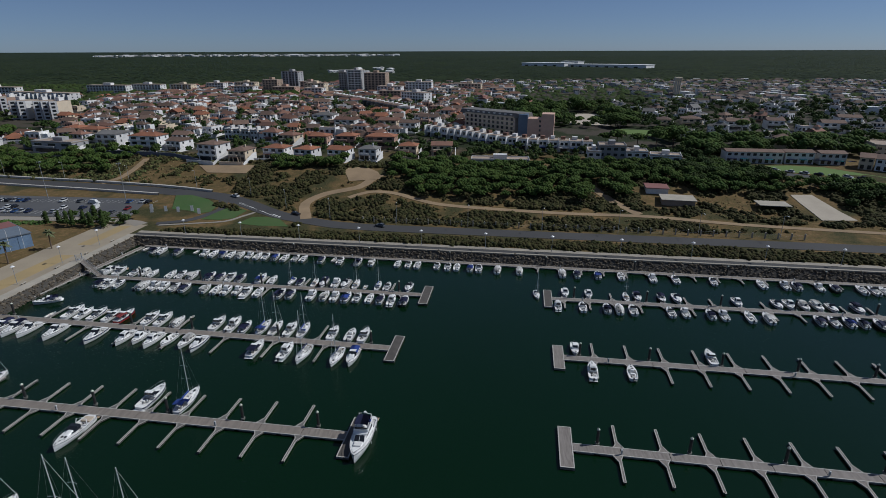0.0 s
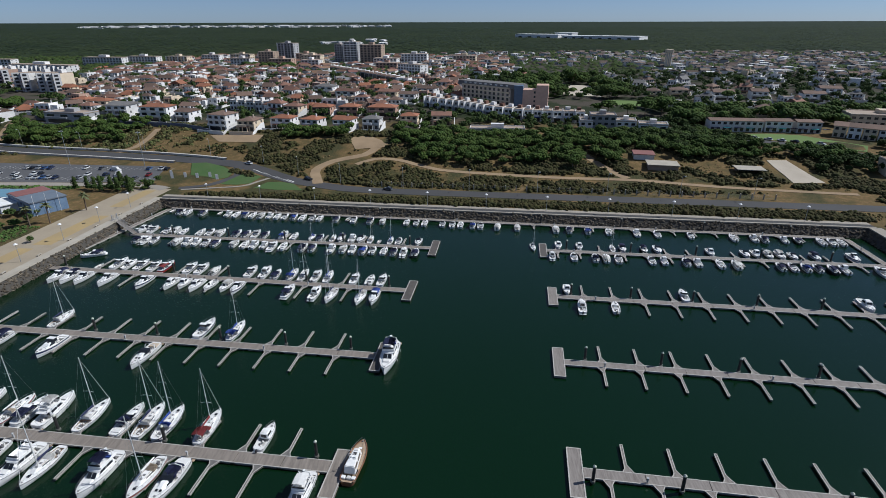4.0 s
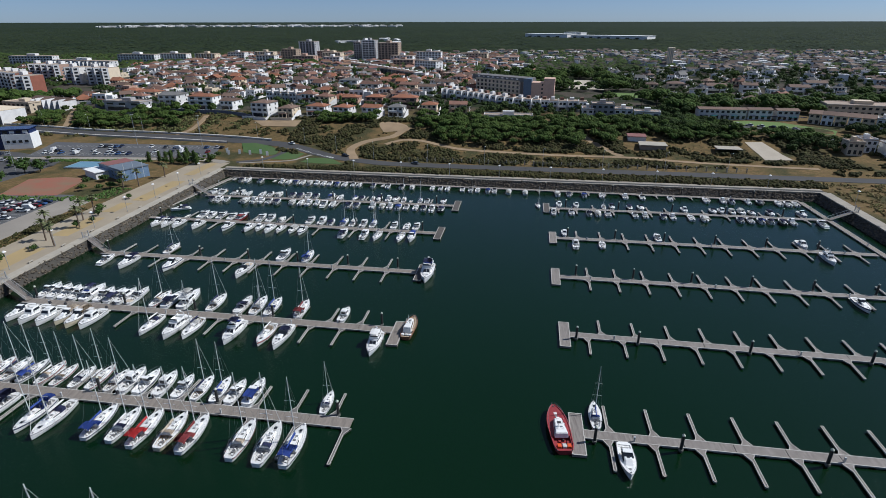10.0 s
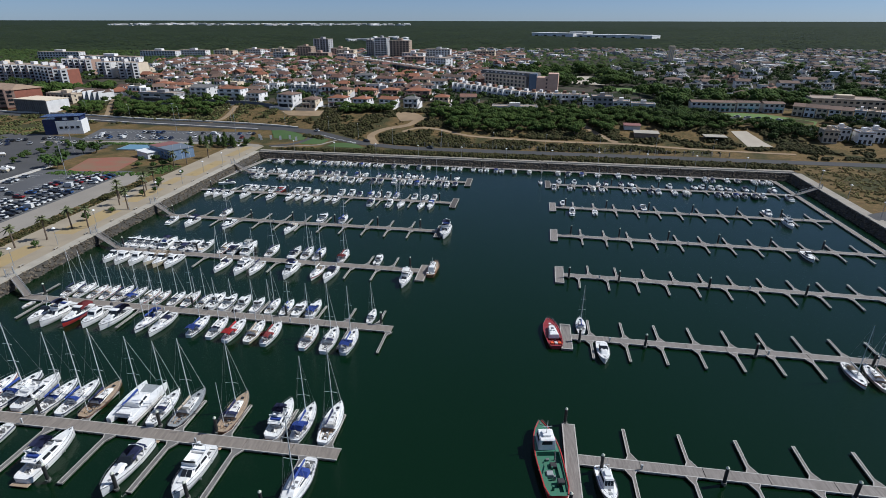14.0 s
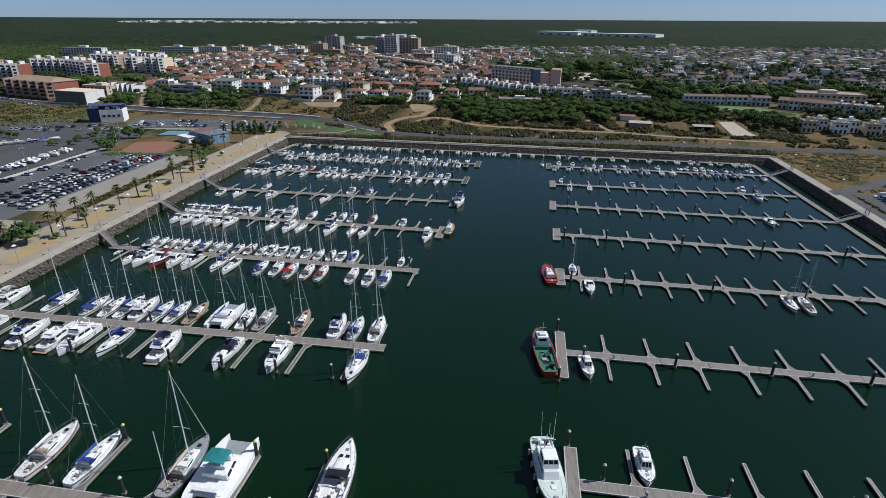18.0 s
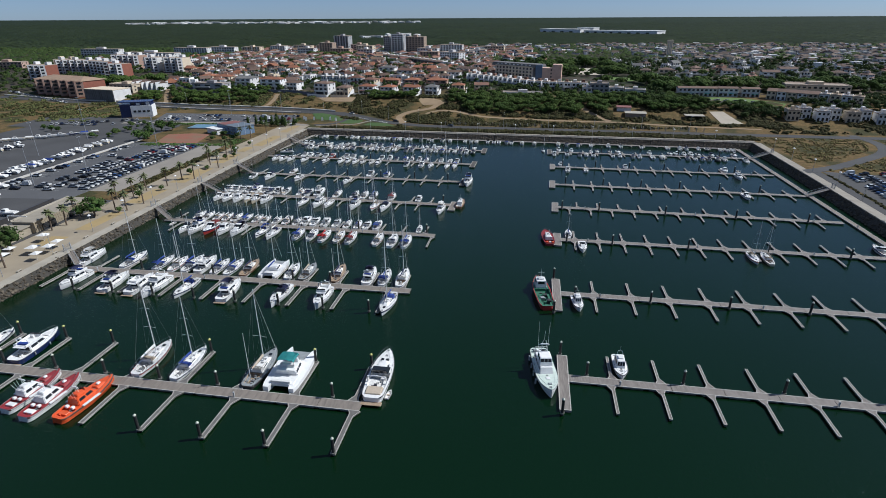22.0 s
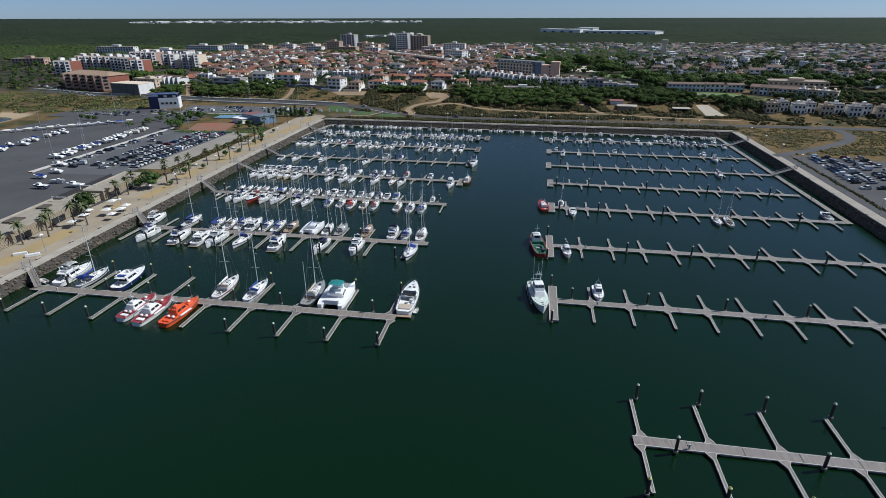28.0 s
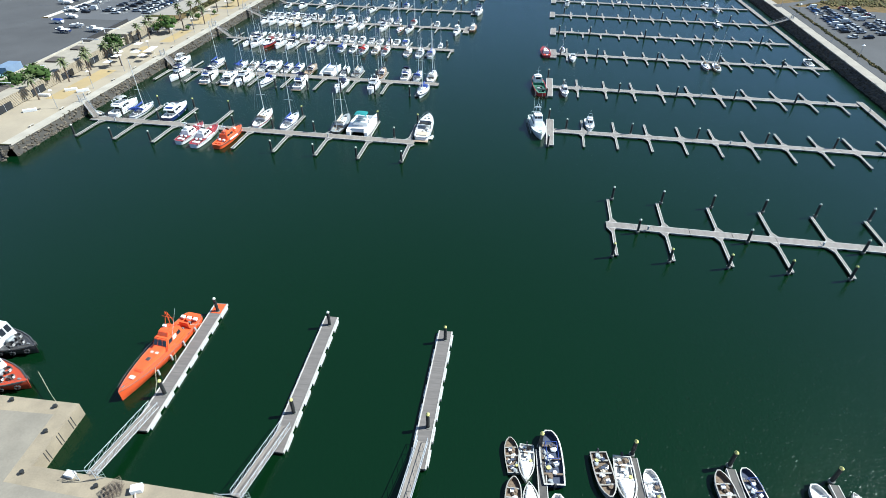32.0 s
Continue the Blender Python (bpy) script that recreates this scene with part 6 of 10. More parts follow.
def rescue_cutter(root):
    """The long orange rescue cutter: sharp bow, long foredeck, house well aft with a mast, low stern."""
    L, B = 18.5, 4.3
    sheer, inner = hull_parts(root, L, B, 1.25, 2.1, 0.8, 0.86, HULLO, HULLO, (0.05, 0.22, 0.55, 0.3), p=1.7, mid=0.38, rail=True, liner=HULLO, stripe=HULLO)
    bm = bmesh.new()
    hexa(bm, -0.5, 5.4, 1.25, 1.05, 1.55, 2.15, 0.6, 0, 0.1, wf=0.85)
    part("foredeck_trunk", bm, HULLO, root)
    bm = bmesh.new()
    f = hexa(bm, -4.6, 0.2, 1.55, 1.2, 1.4, 3.3, 1.1, 0.3, 0.12)
    part("wheelhouse", bm, HULLO, root)
    for k in range(3):
        win(root, f["front"], 0.06 + 0.31 * k, 0.32 + 0.31 * k, 0.45, 0.86, "windshield")
    for s in ("right", "left"):
        for k in range(3):
            win(root, f[s], 0.12 + 0.26 * k, 0.33 + 0.26 * k, 0.5, 0.82, mat=LAMPW if k == 1 else None)
    bm = bmesh.new()
    hexa(bm, -3.6, -1.4, 1.0, 0.9, 3.3, 3.95, 0.4, 0.1, 0.06)
    part("upper_bridge", bm, HULLO, root)
    bm = bmesh.new()
    for x in (-0.6, 0.6):
        for y in (-4.2, -3.0):
            tube(bm, [(x, y, 3.2), (x * 0.3, -3.8, 6.6)], 0.05, 5)
    tube(bm, [(-1.1, -3.8, 5.4), (1.1, -3.8, 5.4)], 0.05, 5)
    part("lattice_mast", bm, HULLO, root)
    bm = bmesh.new()
    tube(bm, [(-1.3, -2.2, 3.3), (-2.6, -3.4, 8.4)], 0.04, 4, r1=0.02)
    part("whip_aerial", bm, LAMPW, root)
    bm = bmesh.new()
    tube(bm, [(0.5, -3.0, 3.95), (0.5, -3.0, 4.25)], 0.32, 8)
    part("radar_dome", bm, LAMPW, root)
    for x in (-1.2, 0.0, 1.2):
        part("life_raft", boxbm(x - 0.4, x + 0.4, -8.0, -7.4, 1.3, 1.75, bev=0.1), LAMPW, root)
    part("towing_post", boxbm(-0.9, 0.9, -6.4, -6.1, 0.9, 1.9, bev=0.04), HULLO, root)
    part("deck_hatch", boxbm(-0.35, 0.35, 2.2, 2.9, 2.0, 2.2, bev=0.03), HULLK, root)
    part("deck_winch", boxbm(-0.4, 0.4, 6.0, 6.6, 1.8, 2.2, bev=0.05), LAMPW, root)
    bars = bmesh.new()
    for k in range(5):
        if k != 2:
            box(bars, -0.75 + k * 0.3, -0.53 + k * 0.3, 0.9, 1.3, 2.15, 2.165)
    part("lettering_bars", bars, PAINT, root, "row of unreadable white marks")
    for k in range(4):
        bm = bmesh.new()
        tube(bm, [(0, 0, 0.2), (0, 0, 1.3)], 0.16, 6)
        part("fender", bm, FENDW, root).matrix_basis = pose(-2.25, -6 + k * 3.2, 0)


put("rescue_cutter", -82.3, -236.9, 170, "long bright orange rescue cutter at a pontoon", "rescue boat", rescue_cutter)


def workboat(root, L=18.0, hull=None, deck=None, rim=None, fwd=True, house=None, aft=0.0):
    """A work boat with a tall house near one end and a long open deck."""
    B = L * 0.27
    sheer, inner = hull_parts(root, L, B, 1.3, 1.9, 0.8, 0.86, hull, deck, (0.04, 0.55, 0.75, 0.22), p=2.0, mid=0.5, liner=deck, rail=True)
    bm = bmesh.new()
    for s in (-1, 1):
        tube(bm, [(s * (inner(t) + 0.06), -L / 2 + L * t, sheer(t) + 0.05) for t in along(0.01, 0.985, 10)], 0.13, 5)
    part("bulwark_rail", bm, rim, root)
    w = B * 0.34
    bm = bmesh.new()
    f = hexa(bm, L * (0.07 - aft), L * (0.28 - aft), w, w * 0.85, 0.8 if aft else 1.5, 4.6 if aft else 3.6, 0.5, 0.1, 0.1)
    part("wheelhouse", bm, house, root)
    for k in range(3):
        win(root, f["front"], 0.06 + 0.31 * k, 0.32 + 0.31 * k, 0.55, 0.9, "windshield")
    for s in ("right", "left", "back"):
        win(root, f[s], 0.15, 0.8, 0.55, 0.88)
    part("roof_locker", boxbm(-w * 0.5, w * 0.5, L * (0.12 - aft), L * (0.2 - aft), 4.6 if aft else 3.6, 5.1 if aft else 4.0, bev=0.06), house, root)
    bm = bmesh.new()
    tube(bm, [(0, L * (0.16 - aft), 4.0), (0, L * (0.15 - aft), 6.8 + aft * 6)], 0.07, 5, r1=0.03)
    tube(bm, [(-0.8, L * (0.155 - aft), 5.4 + aft * 6), (0.8, L * (0.155 - aft), 5.4 + aft * 6)], 0.04, 4)
    part("signal_mast", bm, LAMPW, root)
    for k, (x, y) in enumerate(((0.5, -L * (0.1 + aft * 0.75)), (-0.5, -L * (0.22 + aft * 0.6)), (0.9, -L * (0.33 + aft * 0.2)))):
        part("deck_gear", boxbm(x - 0.55, x + 0.55, y - 0.5, y + 0.5, 0.6, 1.2 + 0.2 * k, bev=0.08), HULLK if k != 1 else GREYD, root)
    bm = bmesh.new()
    tube(bm, [(0.9, -L * 0.02, 0.6), (0.9, -L * 0.02, 2.6), (0.3, -L * 0.2, 3.2)], 0.1, 5)
    part("deck_crane", bm, HULLK, root)


put("workboat", -12.7, -106.9, 5, "red-railed work boat with a green deck and white wheelhouse", "work boat", lambda r: workboat(r, 16, HULLR, GREEND, HULLR, True, GEL))


def cabin_boat(root, L=11.5, hull=None, deck=None, house=None, back=-0.2, front=0.2, tall=1.2, gear=None):
    """A low flush-decked boat with a long house amidships, hatches on its roof and lockers on the stern."""
    B = L * 0.33
    sheer, inner = hull_parts(root, L, B, 0.9, 1.3, 0.5, 0.86, hull, deck, (0.04, 0.3, 0.75, 0.22), p=2.0, mid=0.5, liner=deck, rail=True)
    bm = bmesh.new()
    for s in (-1, 1):
        tube(bm, [(s * (inner(t) + 0.05), -L / 2 + L * t, sheer(t) + 0.05) for t in along(0.01, 0.985, 10)], 0.11, 5)
    part("rubbing_rail", bm, hull, root)
    w = B * 0.33
    bm = bmesh.new()
    f = hexa(bm, L * back, L * front, w, w * 0.86, 0.85, 0.95 + tall, 0.6, 0.1, 0.1, wf=w * 0.6)
    part("cabin", bm, house, root)
    for k in range(2):
        win(root, f["front"], 0.06 + 0.46 * k, 0.46 + 0.46 * k, 0.35, 0.85, "windshield")
    for side in ("right", "left"):
        win(root, f[side], 0.1, 0.42, 0.45, 0.82)
        win(root, f[side], 0.5, 0.85, 0.45, 0.82)
    z = 0.95 + tall
    for y in (0.10, 0.0):
        part("roof_hatch", boxbm(-0.3, 0.3, L * y - 0.28, L * y + 0.28, z - 0.02, z + 0.08, bev=0.02), COCK if y else HULLK, root)
    for x in (-0.35, 0.3):
        bm = bmesh.new()
        bmesh.ops.create_cone(bm, segments=12, radius1=0.24, radius2=0.2, depth=0.3, cap_ends=True)
        part("radar_dome", bm, LAMPW, root).matrix_basis = pose(x, L * -0.09, z + 0.14)
    bm = bmesh.new()
    tube(bm, [(-0.5, L * -0.13, z), (-0.5, L * -0.15, z + 1.3), (0.5, L * -0.15, z + 1.3), (0.5, L * -0.13, z)], 0.05, 5)
    tube(bm, [(0.1, L * -0.15, z + 1.3), (0.1, L * -0.17, z + 2.6)], 0.03, 4)
    part("mast_arch", bm, house, root)
    for k, x in enumerate((-0.8, 0.1, 0.9)):
        part("stern_locker", boxbm(x - 0.35, x + 0.35, -L * 0.44, -L * 0.37, 0.5, 1.15, bev=0.06), (gear or house) if k != 1 else COCK, root)
    part("fore_hatch", boxbm(-0.3, 0.3, L * 0.26, L * 0.31, 1.1, 1.25, bev=0.03), house, root)


put("rescue_boat", -7.4, -67.4, 3, "red rescue boat with a long low white cabin", "rescue boat", lambda r: cabin_boat(r, 11.5, DECKRED, DECKRED, GEL, -0.24, 0.16, 1.0, HULLO))
PALEGREEN = surf("deck_pale_green", (0.60, 0.68, 0.60), (0.50, 0.57, 0.50), 0.6, 1.5, 0.1)


def patrol_boat(root, L=15.5):
    """A patrol boat: long pale deck, stepped white house amidships, lattice mast and gear on the stern."""
    B = L * 0.285
    sheer, inner = hull_parts(root, L, B, 1.3, 2.1, 0.8, 0.88, GEL, PALEGREEN, (0.03, 0.26, 0.5, 0.2), p=3.0, mid=0.5, liner=GREYD, rail=True)
    w = B * 0.36
    bm = bmesh.new()
    f = hexa(bm, -L * 0.26, L * 0.16, w, w * 0.9, 1.3, 2.9, 0.9, 0.1, 0.1, wf=w * 0.86)
    part("deckhouse", bm, GEL, root)
    for s in ("right", "left"):
        for k in range(4):
            win(root, f[s], 0.08 + 0.22 * k, 0.24 + 0.22 * k, 0.5, 0.84)
    bm = bmesh.new()
    f = hexa(bm, -L * 0.12, L * 0.08, w * 0.84, w * 0.74, 2.9, 4.5, 0.5, 0.1, 0.08)
    part("wheelhouse", bm, GEL, root)
    for k in range(3):
        win(root, f["front"], 0.05 + 0.31 * k, 0.32 + 0.31 * k, 0.5, 0.9, "windshield")
    for s in ("right", "left", "back"):
        win(root, f[s], 0.12, 0.85, 0.55, 0.88)
    part("deck_hatch", boxbm(-0.4, 0.4, L * 0.22, L * 0.27, 1.6, 1.95, bev=0.04), GEL, root)
    part("anchor_winch", boxbm(-0.35, 0.35, L * 0.36, L * 0.39, 1.8, 2.2, bev=0.05), GREYD, root)
    bm = bmesh.new()
    for x in (-0.7, 0.7):
        tube(bm, [(x, -L * 0.1, 4.4), (x * 0.4, -L * 0.13, 7.0)], 0.06, 5)
    tube(bm, [(-1.1, -L * 0.12, 6.0), (1.1, -L * 0.12, 6.0)], 0.05, 5)
    tube(bm, [(0, -L * 0.13, 7.0), (0, -L * 0.13, 9.2)], 0.04, 5)
    part("signal_mast", bm, LAMPW, root)
    part("radar", boxbm(-0.8, 0.8, -L * 0.12 - 0.12, -L * 0.12 + 0.12, 6.1, 6.3), LAMPW, root)
    for x, y in ((-0.9, -0.17), (0.9, -0.19)):
        bm = bmesh.new()
        tube(bm, [(x, L * y, 2.9), (x * 1.2, L * y - 0.4, 10.5)], 0.035, 4, r1=0.02)
        part("whip_aerial", bm, LAMPW, root)
    for k, (x, y, h) in enumerate(((-0.8, -0.32, 0.9), (0.7, -0.31, 0.7), (0.1, -0.37, 1.1), (-0.9, -0.43, 0.6), (0.9, -0.42, 0.9), (0.2, -0.455, 0.5))):
        part("deck_gear", boxbm(x - 0.38, x + 0.38, L * y - 0.35, L * y + 0.35, 0.8, 0.8 + h, bev=0.07), [HULLK, GREYD, LAMPW][k % 3], root)
    bm = bmesh.new()
    tube(bm, [(-1.2, -L * 0.28, 0.8), (-1.2, -L * 0.3, 3.6), (1.2, -L * 0.3, 3.6), (1.2, -L * 0.28, 0.8)], 0.07, 5)
    part("stern_gantry", bm, LAMPW, root)
    for k in range(4):
        bm = bmesh.new()
        tube(bm, [(0, 0, 0.2), (0, 0, 1.3)], 0.18, 6)
        part("fender", bm, FENDW, root).matrix_basis = pose(B / 2 + 0.12, -L * 0.3 + k * L * 0.17, 0)


def pilot_boat(root, L=8.0):
    """A small round-bowed launch with a tall wheelhouse and raked dark windows."""
    B = L * 0.36
    sheer, inner = hull_parts(root, L, B, 0.95, 1.35, 0.5, 0.9, GEL, DECKW, (0.04, 0.30, 0.45, 0.25), p=3.0, mid=0.5, liner=COCK, rail=True)
    bm = bmesh.new()
    for s in (-1, 1):
        tube(bm, [(s * (inner(t) + 0.09), -L / 2 + L * t, sheer(t) - 0.1) for t in along(0.02, 0.985, 10)], 0.1, 5)
    part("fender_belt", bm, RUBBER, root)
    w = B * 0.36
    bm = bmesh.new()
    f = hexa(bm, -L * 0.2, L * 0.2, w, w * 0.86, 0.95, 2.7, 0.5, 0.1, 0.1, wf=w * 0.85)
    part("wheelhouse", bm, GEL, root)
    for k in range(3):
        win(root, f["front"], 0.06 + 0.31 * k, 0.32 + 0.31 * k, 0.45, 0.9, "windshield")
    for s in ("right", "left"):
        for k in range(2):
            win(root, f[s], 0.1 + 0.42 * k, 0.46 + 0.42 * k, 0.5, 0.86)
    part("roof_rack", boxbm(-w * 0.5, w * 0.5, -L * 0.1, L * 0.04, 2.7, 2.95, bev=0.06), LAMPW, root)
    part("hatch", boxbm(-0.3, 0.3, L * 0.28, L * 0.35, 1.15, 1.35, bev=0.04), GREYD, root)
    bm = bmesh.new()
    tube(bm, [(-w * 0.6, -L * 0.14, 2.7), (-w * 0.4, -L * 0.15, 3.7), (w * 0.4, -L * 0.15, 3.7), (w * 0.6, -L * 0.14, 2.7)], 0.04, 5)
    tube(bm, [(0, -L * 0.15, 3.7), (0, -L * 0.15, 4.8)], 0.03, 5)
    part("signal_mast", bm, LAMPW, root)


put("patrol_boat", -15.2, -141.4, 185, "white patrol boat with pale green deck and stepped house", "patrol boat", patrol_boat)
put("pilot_boat", 0.6, -138.4, 176, "small white launch with dark raked windows beside a finger", "launch", pilot_boat)
put("pilot_boat", -4.2, -111.6, 183, "small white launch moored beside a pontoon head", "launch", lambda r: pilot_boat(r, 7.4))
put("trawler_yacht", -37.9, -34.6, -8, "dark wooden-hulled trawler yacht with a white house", "yacht", lambda r: cabin_boat(r, 9.2, HULLD, TEAK, GEL, -0.32, 0.2, 1.5))


HULLT = surf("tug_red_paint", (0.46, 0.060, 0.022), (0.34, 0.045, 0.02), 0.5, 0.7, 0.1)


def tug(root, L=22.0, hull=None, house=None):
    workboat(root, L, hull, HULLT if hull is HULLT else HULLK, RUBBER, True, house, 0.02)
    for x, y, r in ((0.9, L * 0.33, 0.55), (-0.9, L * 0.31, 0.6), (0.1, L * 0.39, 0.4)):
        bm = bmesh.new()
        for k in range(3):
            tube(bm, [(r * math.cos(q), r * math.sin(q), 0.16 * k) for q in along(0, 6.28, 10)], 0.1, 5)
        part("rope_coil", bm, HULLK, root).matrix_basis = pose(x, y, 1.98)
    part("windlass", boxbm(-0.7, 0.7, L * 0.27, L * 0.31, 1.8, 2.6, bev=0.15), GREYD, root)
    part("funnel", boxbm(-0.6, 0.6, -L * 0.08, -L * 0.02, 1.5, 4.6, bev=0.2), HULLB if hull is HULLT else HULLR, root)
    part("upper_wheelhouse", boxbm(-L * 0.055, L * 0.055, L * 0.1, L * 0.2, 4.66, 6.4, bev=0.15), house, root)
    for k in range(4):
        part("window", boxbm(-L * 0.05 + k * L * 0.026, -L * 0.032 + k * L * 0.026, L * 0.199, L * 0.203, 5.4, 6.1), BOATGLASS, root)
    for k in range(12):
        side, t = (-1, 1)[k % 2], 0.5 + 0.09 * (k // 2)
        bm = bmesh.new()
        tube(bm, [(0, 0.34 * math.cos(q), 0.34 * math.sin(q)) for q in along(0, 6.28, 8)], 0.13, 5)
        turn = math.degrees(math.atan2(beam_at(t, L * 0.27, 0.86, 2.0, 0.5) - beam_at(t + 0.03, L * 0.27, 0.86, 2.0, 0.5), L * 0.03))
        part("tyre_fender", bm, RUBBER, root).matrix_basis = pose(side * (beam_at(t, L * 0.27, 0.86, 2.0, 0.5) + 0.1), -L / 2 + L * t, 1.1, 0, 0, side * turn)


put("tugboat", -110.6, -243.3, -98, "red-orange harbour tug with tyre fenders", "tugboat", lambda r: tug(r, 23, HULLT, LAMPW))
put("tugboat", -113.4, -236.6, -97, "dark-hulled harbour tug with a white house", "tugboat", lambda r: tug(r, 21, HULLK, LAMPW))


NETB = surf("brown_nets", (0.20, 0.14, 0.09), (0.11, 0.08, 0.055), 0.9, 3.0, 0.3)


NETG = surf("blue_grey_nets", (0.06, 0.075, 0.12), (0.035, 0.04, 0.06), 0.9, 3.0, 0.3)
COCKD = surf("weathered_grey_paint", (0.34, 0.32, 0.28), (0.22, 0.205, 0.18), 0.7, 2.5, 0.1)
SKIFFW = surf("worn_white_paint", (0.50, 0.48, 0.43), (0.33, 0.31, 0.27), 0.6, 2.5, 0.1)


def fishing_skiff(root, L=6.5, v=0):
    """A beamy open fishing boat: hull with a broad gunwale and an open hold full of nets, tubs and crates."""
    B = L * 0.40
    blunt = [0.95, 0.42, 0.62, 0.40][v]
    hullm, rimm, holdm = [(SKIFFW, SKIFFW, COCK), (HULLB, SKIFFW, NETG), (GREYD, COCKD, NETB), (SKIFFW, COCK, COCK)][v]

    def half(t):
        return B / 2 * ((0.88 + 0.12 * min(1, t / 0.3)) if t < 0.5 else max(0.05, 1 - ((t - 0.5) / 0.5) ** 2.4) ** blunt)

    st = [0, 0.15, 0.3, 0.45, 0.58, 0.68, 0.77, 0.85, 0.91, 0.96, 1.0]
    bm = bmesh.new()
    rings = []
    for z, shrink, lift in ((-0.25, 0.78, 0.0), (0.72, 1.0, 0.28), (0.74, 0.87, 0.28), (0.34, 0.82, 0.0)):
        side = [(half(t) * shrink, (t - 0.5) * L * (1 if shrink > 0.95 else 0.95), z + lift * t * t) for t in st]
        rings.append([bm.verts.new(p) for p in side + [(-x, y, h) for x, y, h in reversed(side)]])
    n = len(rings[0])
    for k, mi in ((0, 0), (1, 1), (2, 2)):
        for a in range(n):
            b = (a + 1) % n
            bm.faces.new((rings[k][a], rings[k][b], rings[k + 1][b], rings[k + 1][a])).material_index = mi
    bm.faces.new(rings[3]).material_index = 2
    bmesh.ops.recalc_face_normals(bm, faces=bm.faces)
    part("hull", mesh_of(bm, "hull", [hullm, rimm, holdm]), None, root)
    rnd = random.Random(v + 3)
    for y in (-0.30, -0.02, 0.22):
        part("thwart", boxbm(-B * 0.42, B * 0.42, y * L - 0.12, y * L + 0.12, 0.6, 0.68, bev=0.02), [COCK, NETB, COCKD, COCK][v], root)
    for k in range(9):
        x, y = rnd.uniform(-0.28, 0.28) * B, (-0.42 + k * 0.085) * L
        if v == 0 and y > 0:
            continue
        bm = bmesh.new()
        bmesh.ops.create_icosphere(bm, subdivisions=2, radius=rnd.uniform(0.3, 0.5))
        for q in bm.verts:
            q.co *= rnd.uniform(0.65, 1.15)
            q.co.z *= 0.55
        part("net_pile", bm, rnd.choice([CANT, GREYD, CANW, NETB, NETB, HULLK, NETG]), root).matrix_basis = pose(x, y, 0.52)
    for k in range(4):
        x, y = rnd.uniform(-0.26, 0.26) * B, rnd.uniform(-0.4, 0.0 if v == 0 else 0.28) * L
        crate = part("crate", boxbm(-0.28, 0.28, -0.2, 0.2, 0.0, 0.36, bev=0.02), rnd.choice([LAMPW, GREYD, NETB, NETG]), root)
        crate.matrix_basis = pose(x, y, 0.45, 0, 0, rnd.uniform(-40, 40))
    for k in range(3):
        bm = bmesh.new()
        bmesh.ops.create_cone(bm, segments=10, radius1=0.19, radius2=0.24, depth=0.35, cap_ends=True)
        part("tub", bm, rnd.choice([LAMPW, HULLK, CAPY]), root).matrix_basis = pose(rnd.uniform(-0.3, 0.3) * B, rnd.uniform(-0.4, -0.05) * L, 0.6)
    if v in (1, 3):
        bm = bmesh.new()
        for x in (-B * 0.24, B * 0.24):
            for y in (-L * 0.12, L * 0.2):
                tube(bm, [(x, y, 0.4), (x, y, 1.7)], 0.04, 4)
            tube(bm, [(x, -L * 0.12, 1.7), (x, L * 0.2, 1.7)], 0.04, 4)
        for y in (-L * 0.12, L * 0.2):
            tube(bm, [(-B * 0.24, y, 1.7), (B * 0.24, y, 1.7)], 0.04, 4)
        part("frame", bm, CANB if v == 1 else GALV, root)
    if v == 0:
        bm = bmesh.new()
        hexa(bm, 0.02 * L, 0.44 * L, B * 0.43, B * 0.36, 0.72, 1.02, 0.3, 0.1, wf=0.35)
        part("tarpaulin", bm, CANW, root)
    outboard(root, -L / 2 + 0.08, 0.7, s=0.8)


SKIFFS = {}


def skiff(x, y, ang, v, s):
    m = Matrix.LocRotScale((x, y, 0), Euler((0, 0, radians(ang))), (s, s, s))
    if v not in SKIFFS:
        t = thing("fishing_skiff", Matrix.Identity(4), ["white open fishing boat with a white tarpaulin", "blue-framed open fishing boat full of nets", "grey open fishing boat with net piles and crates", "white open fishing boat with a blue frame"][v], "fishing boat", "fishing boats")
        fishing_skiff(t, 6.5, v)
        t.matrix_basis = m
        SKIFFS[v] = t
        return
    src = SKIFFS[v]
    keep = src.scale.copy()
    src.scale = (1, 1, 1)
    copy_thing(src, m)
    src.scale = keep


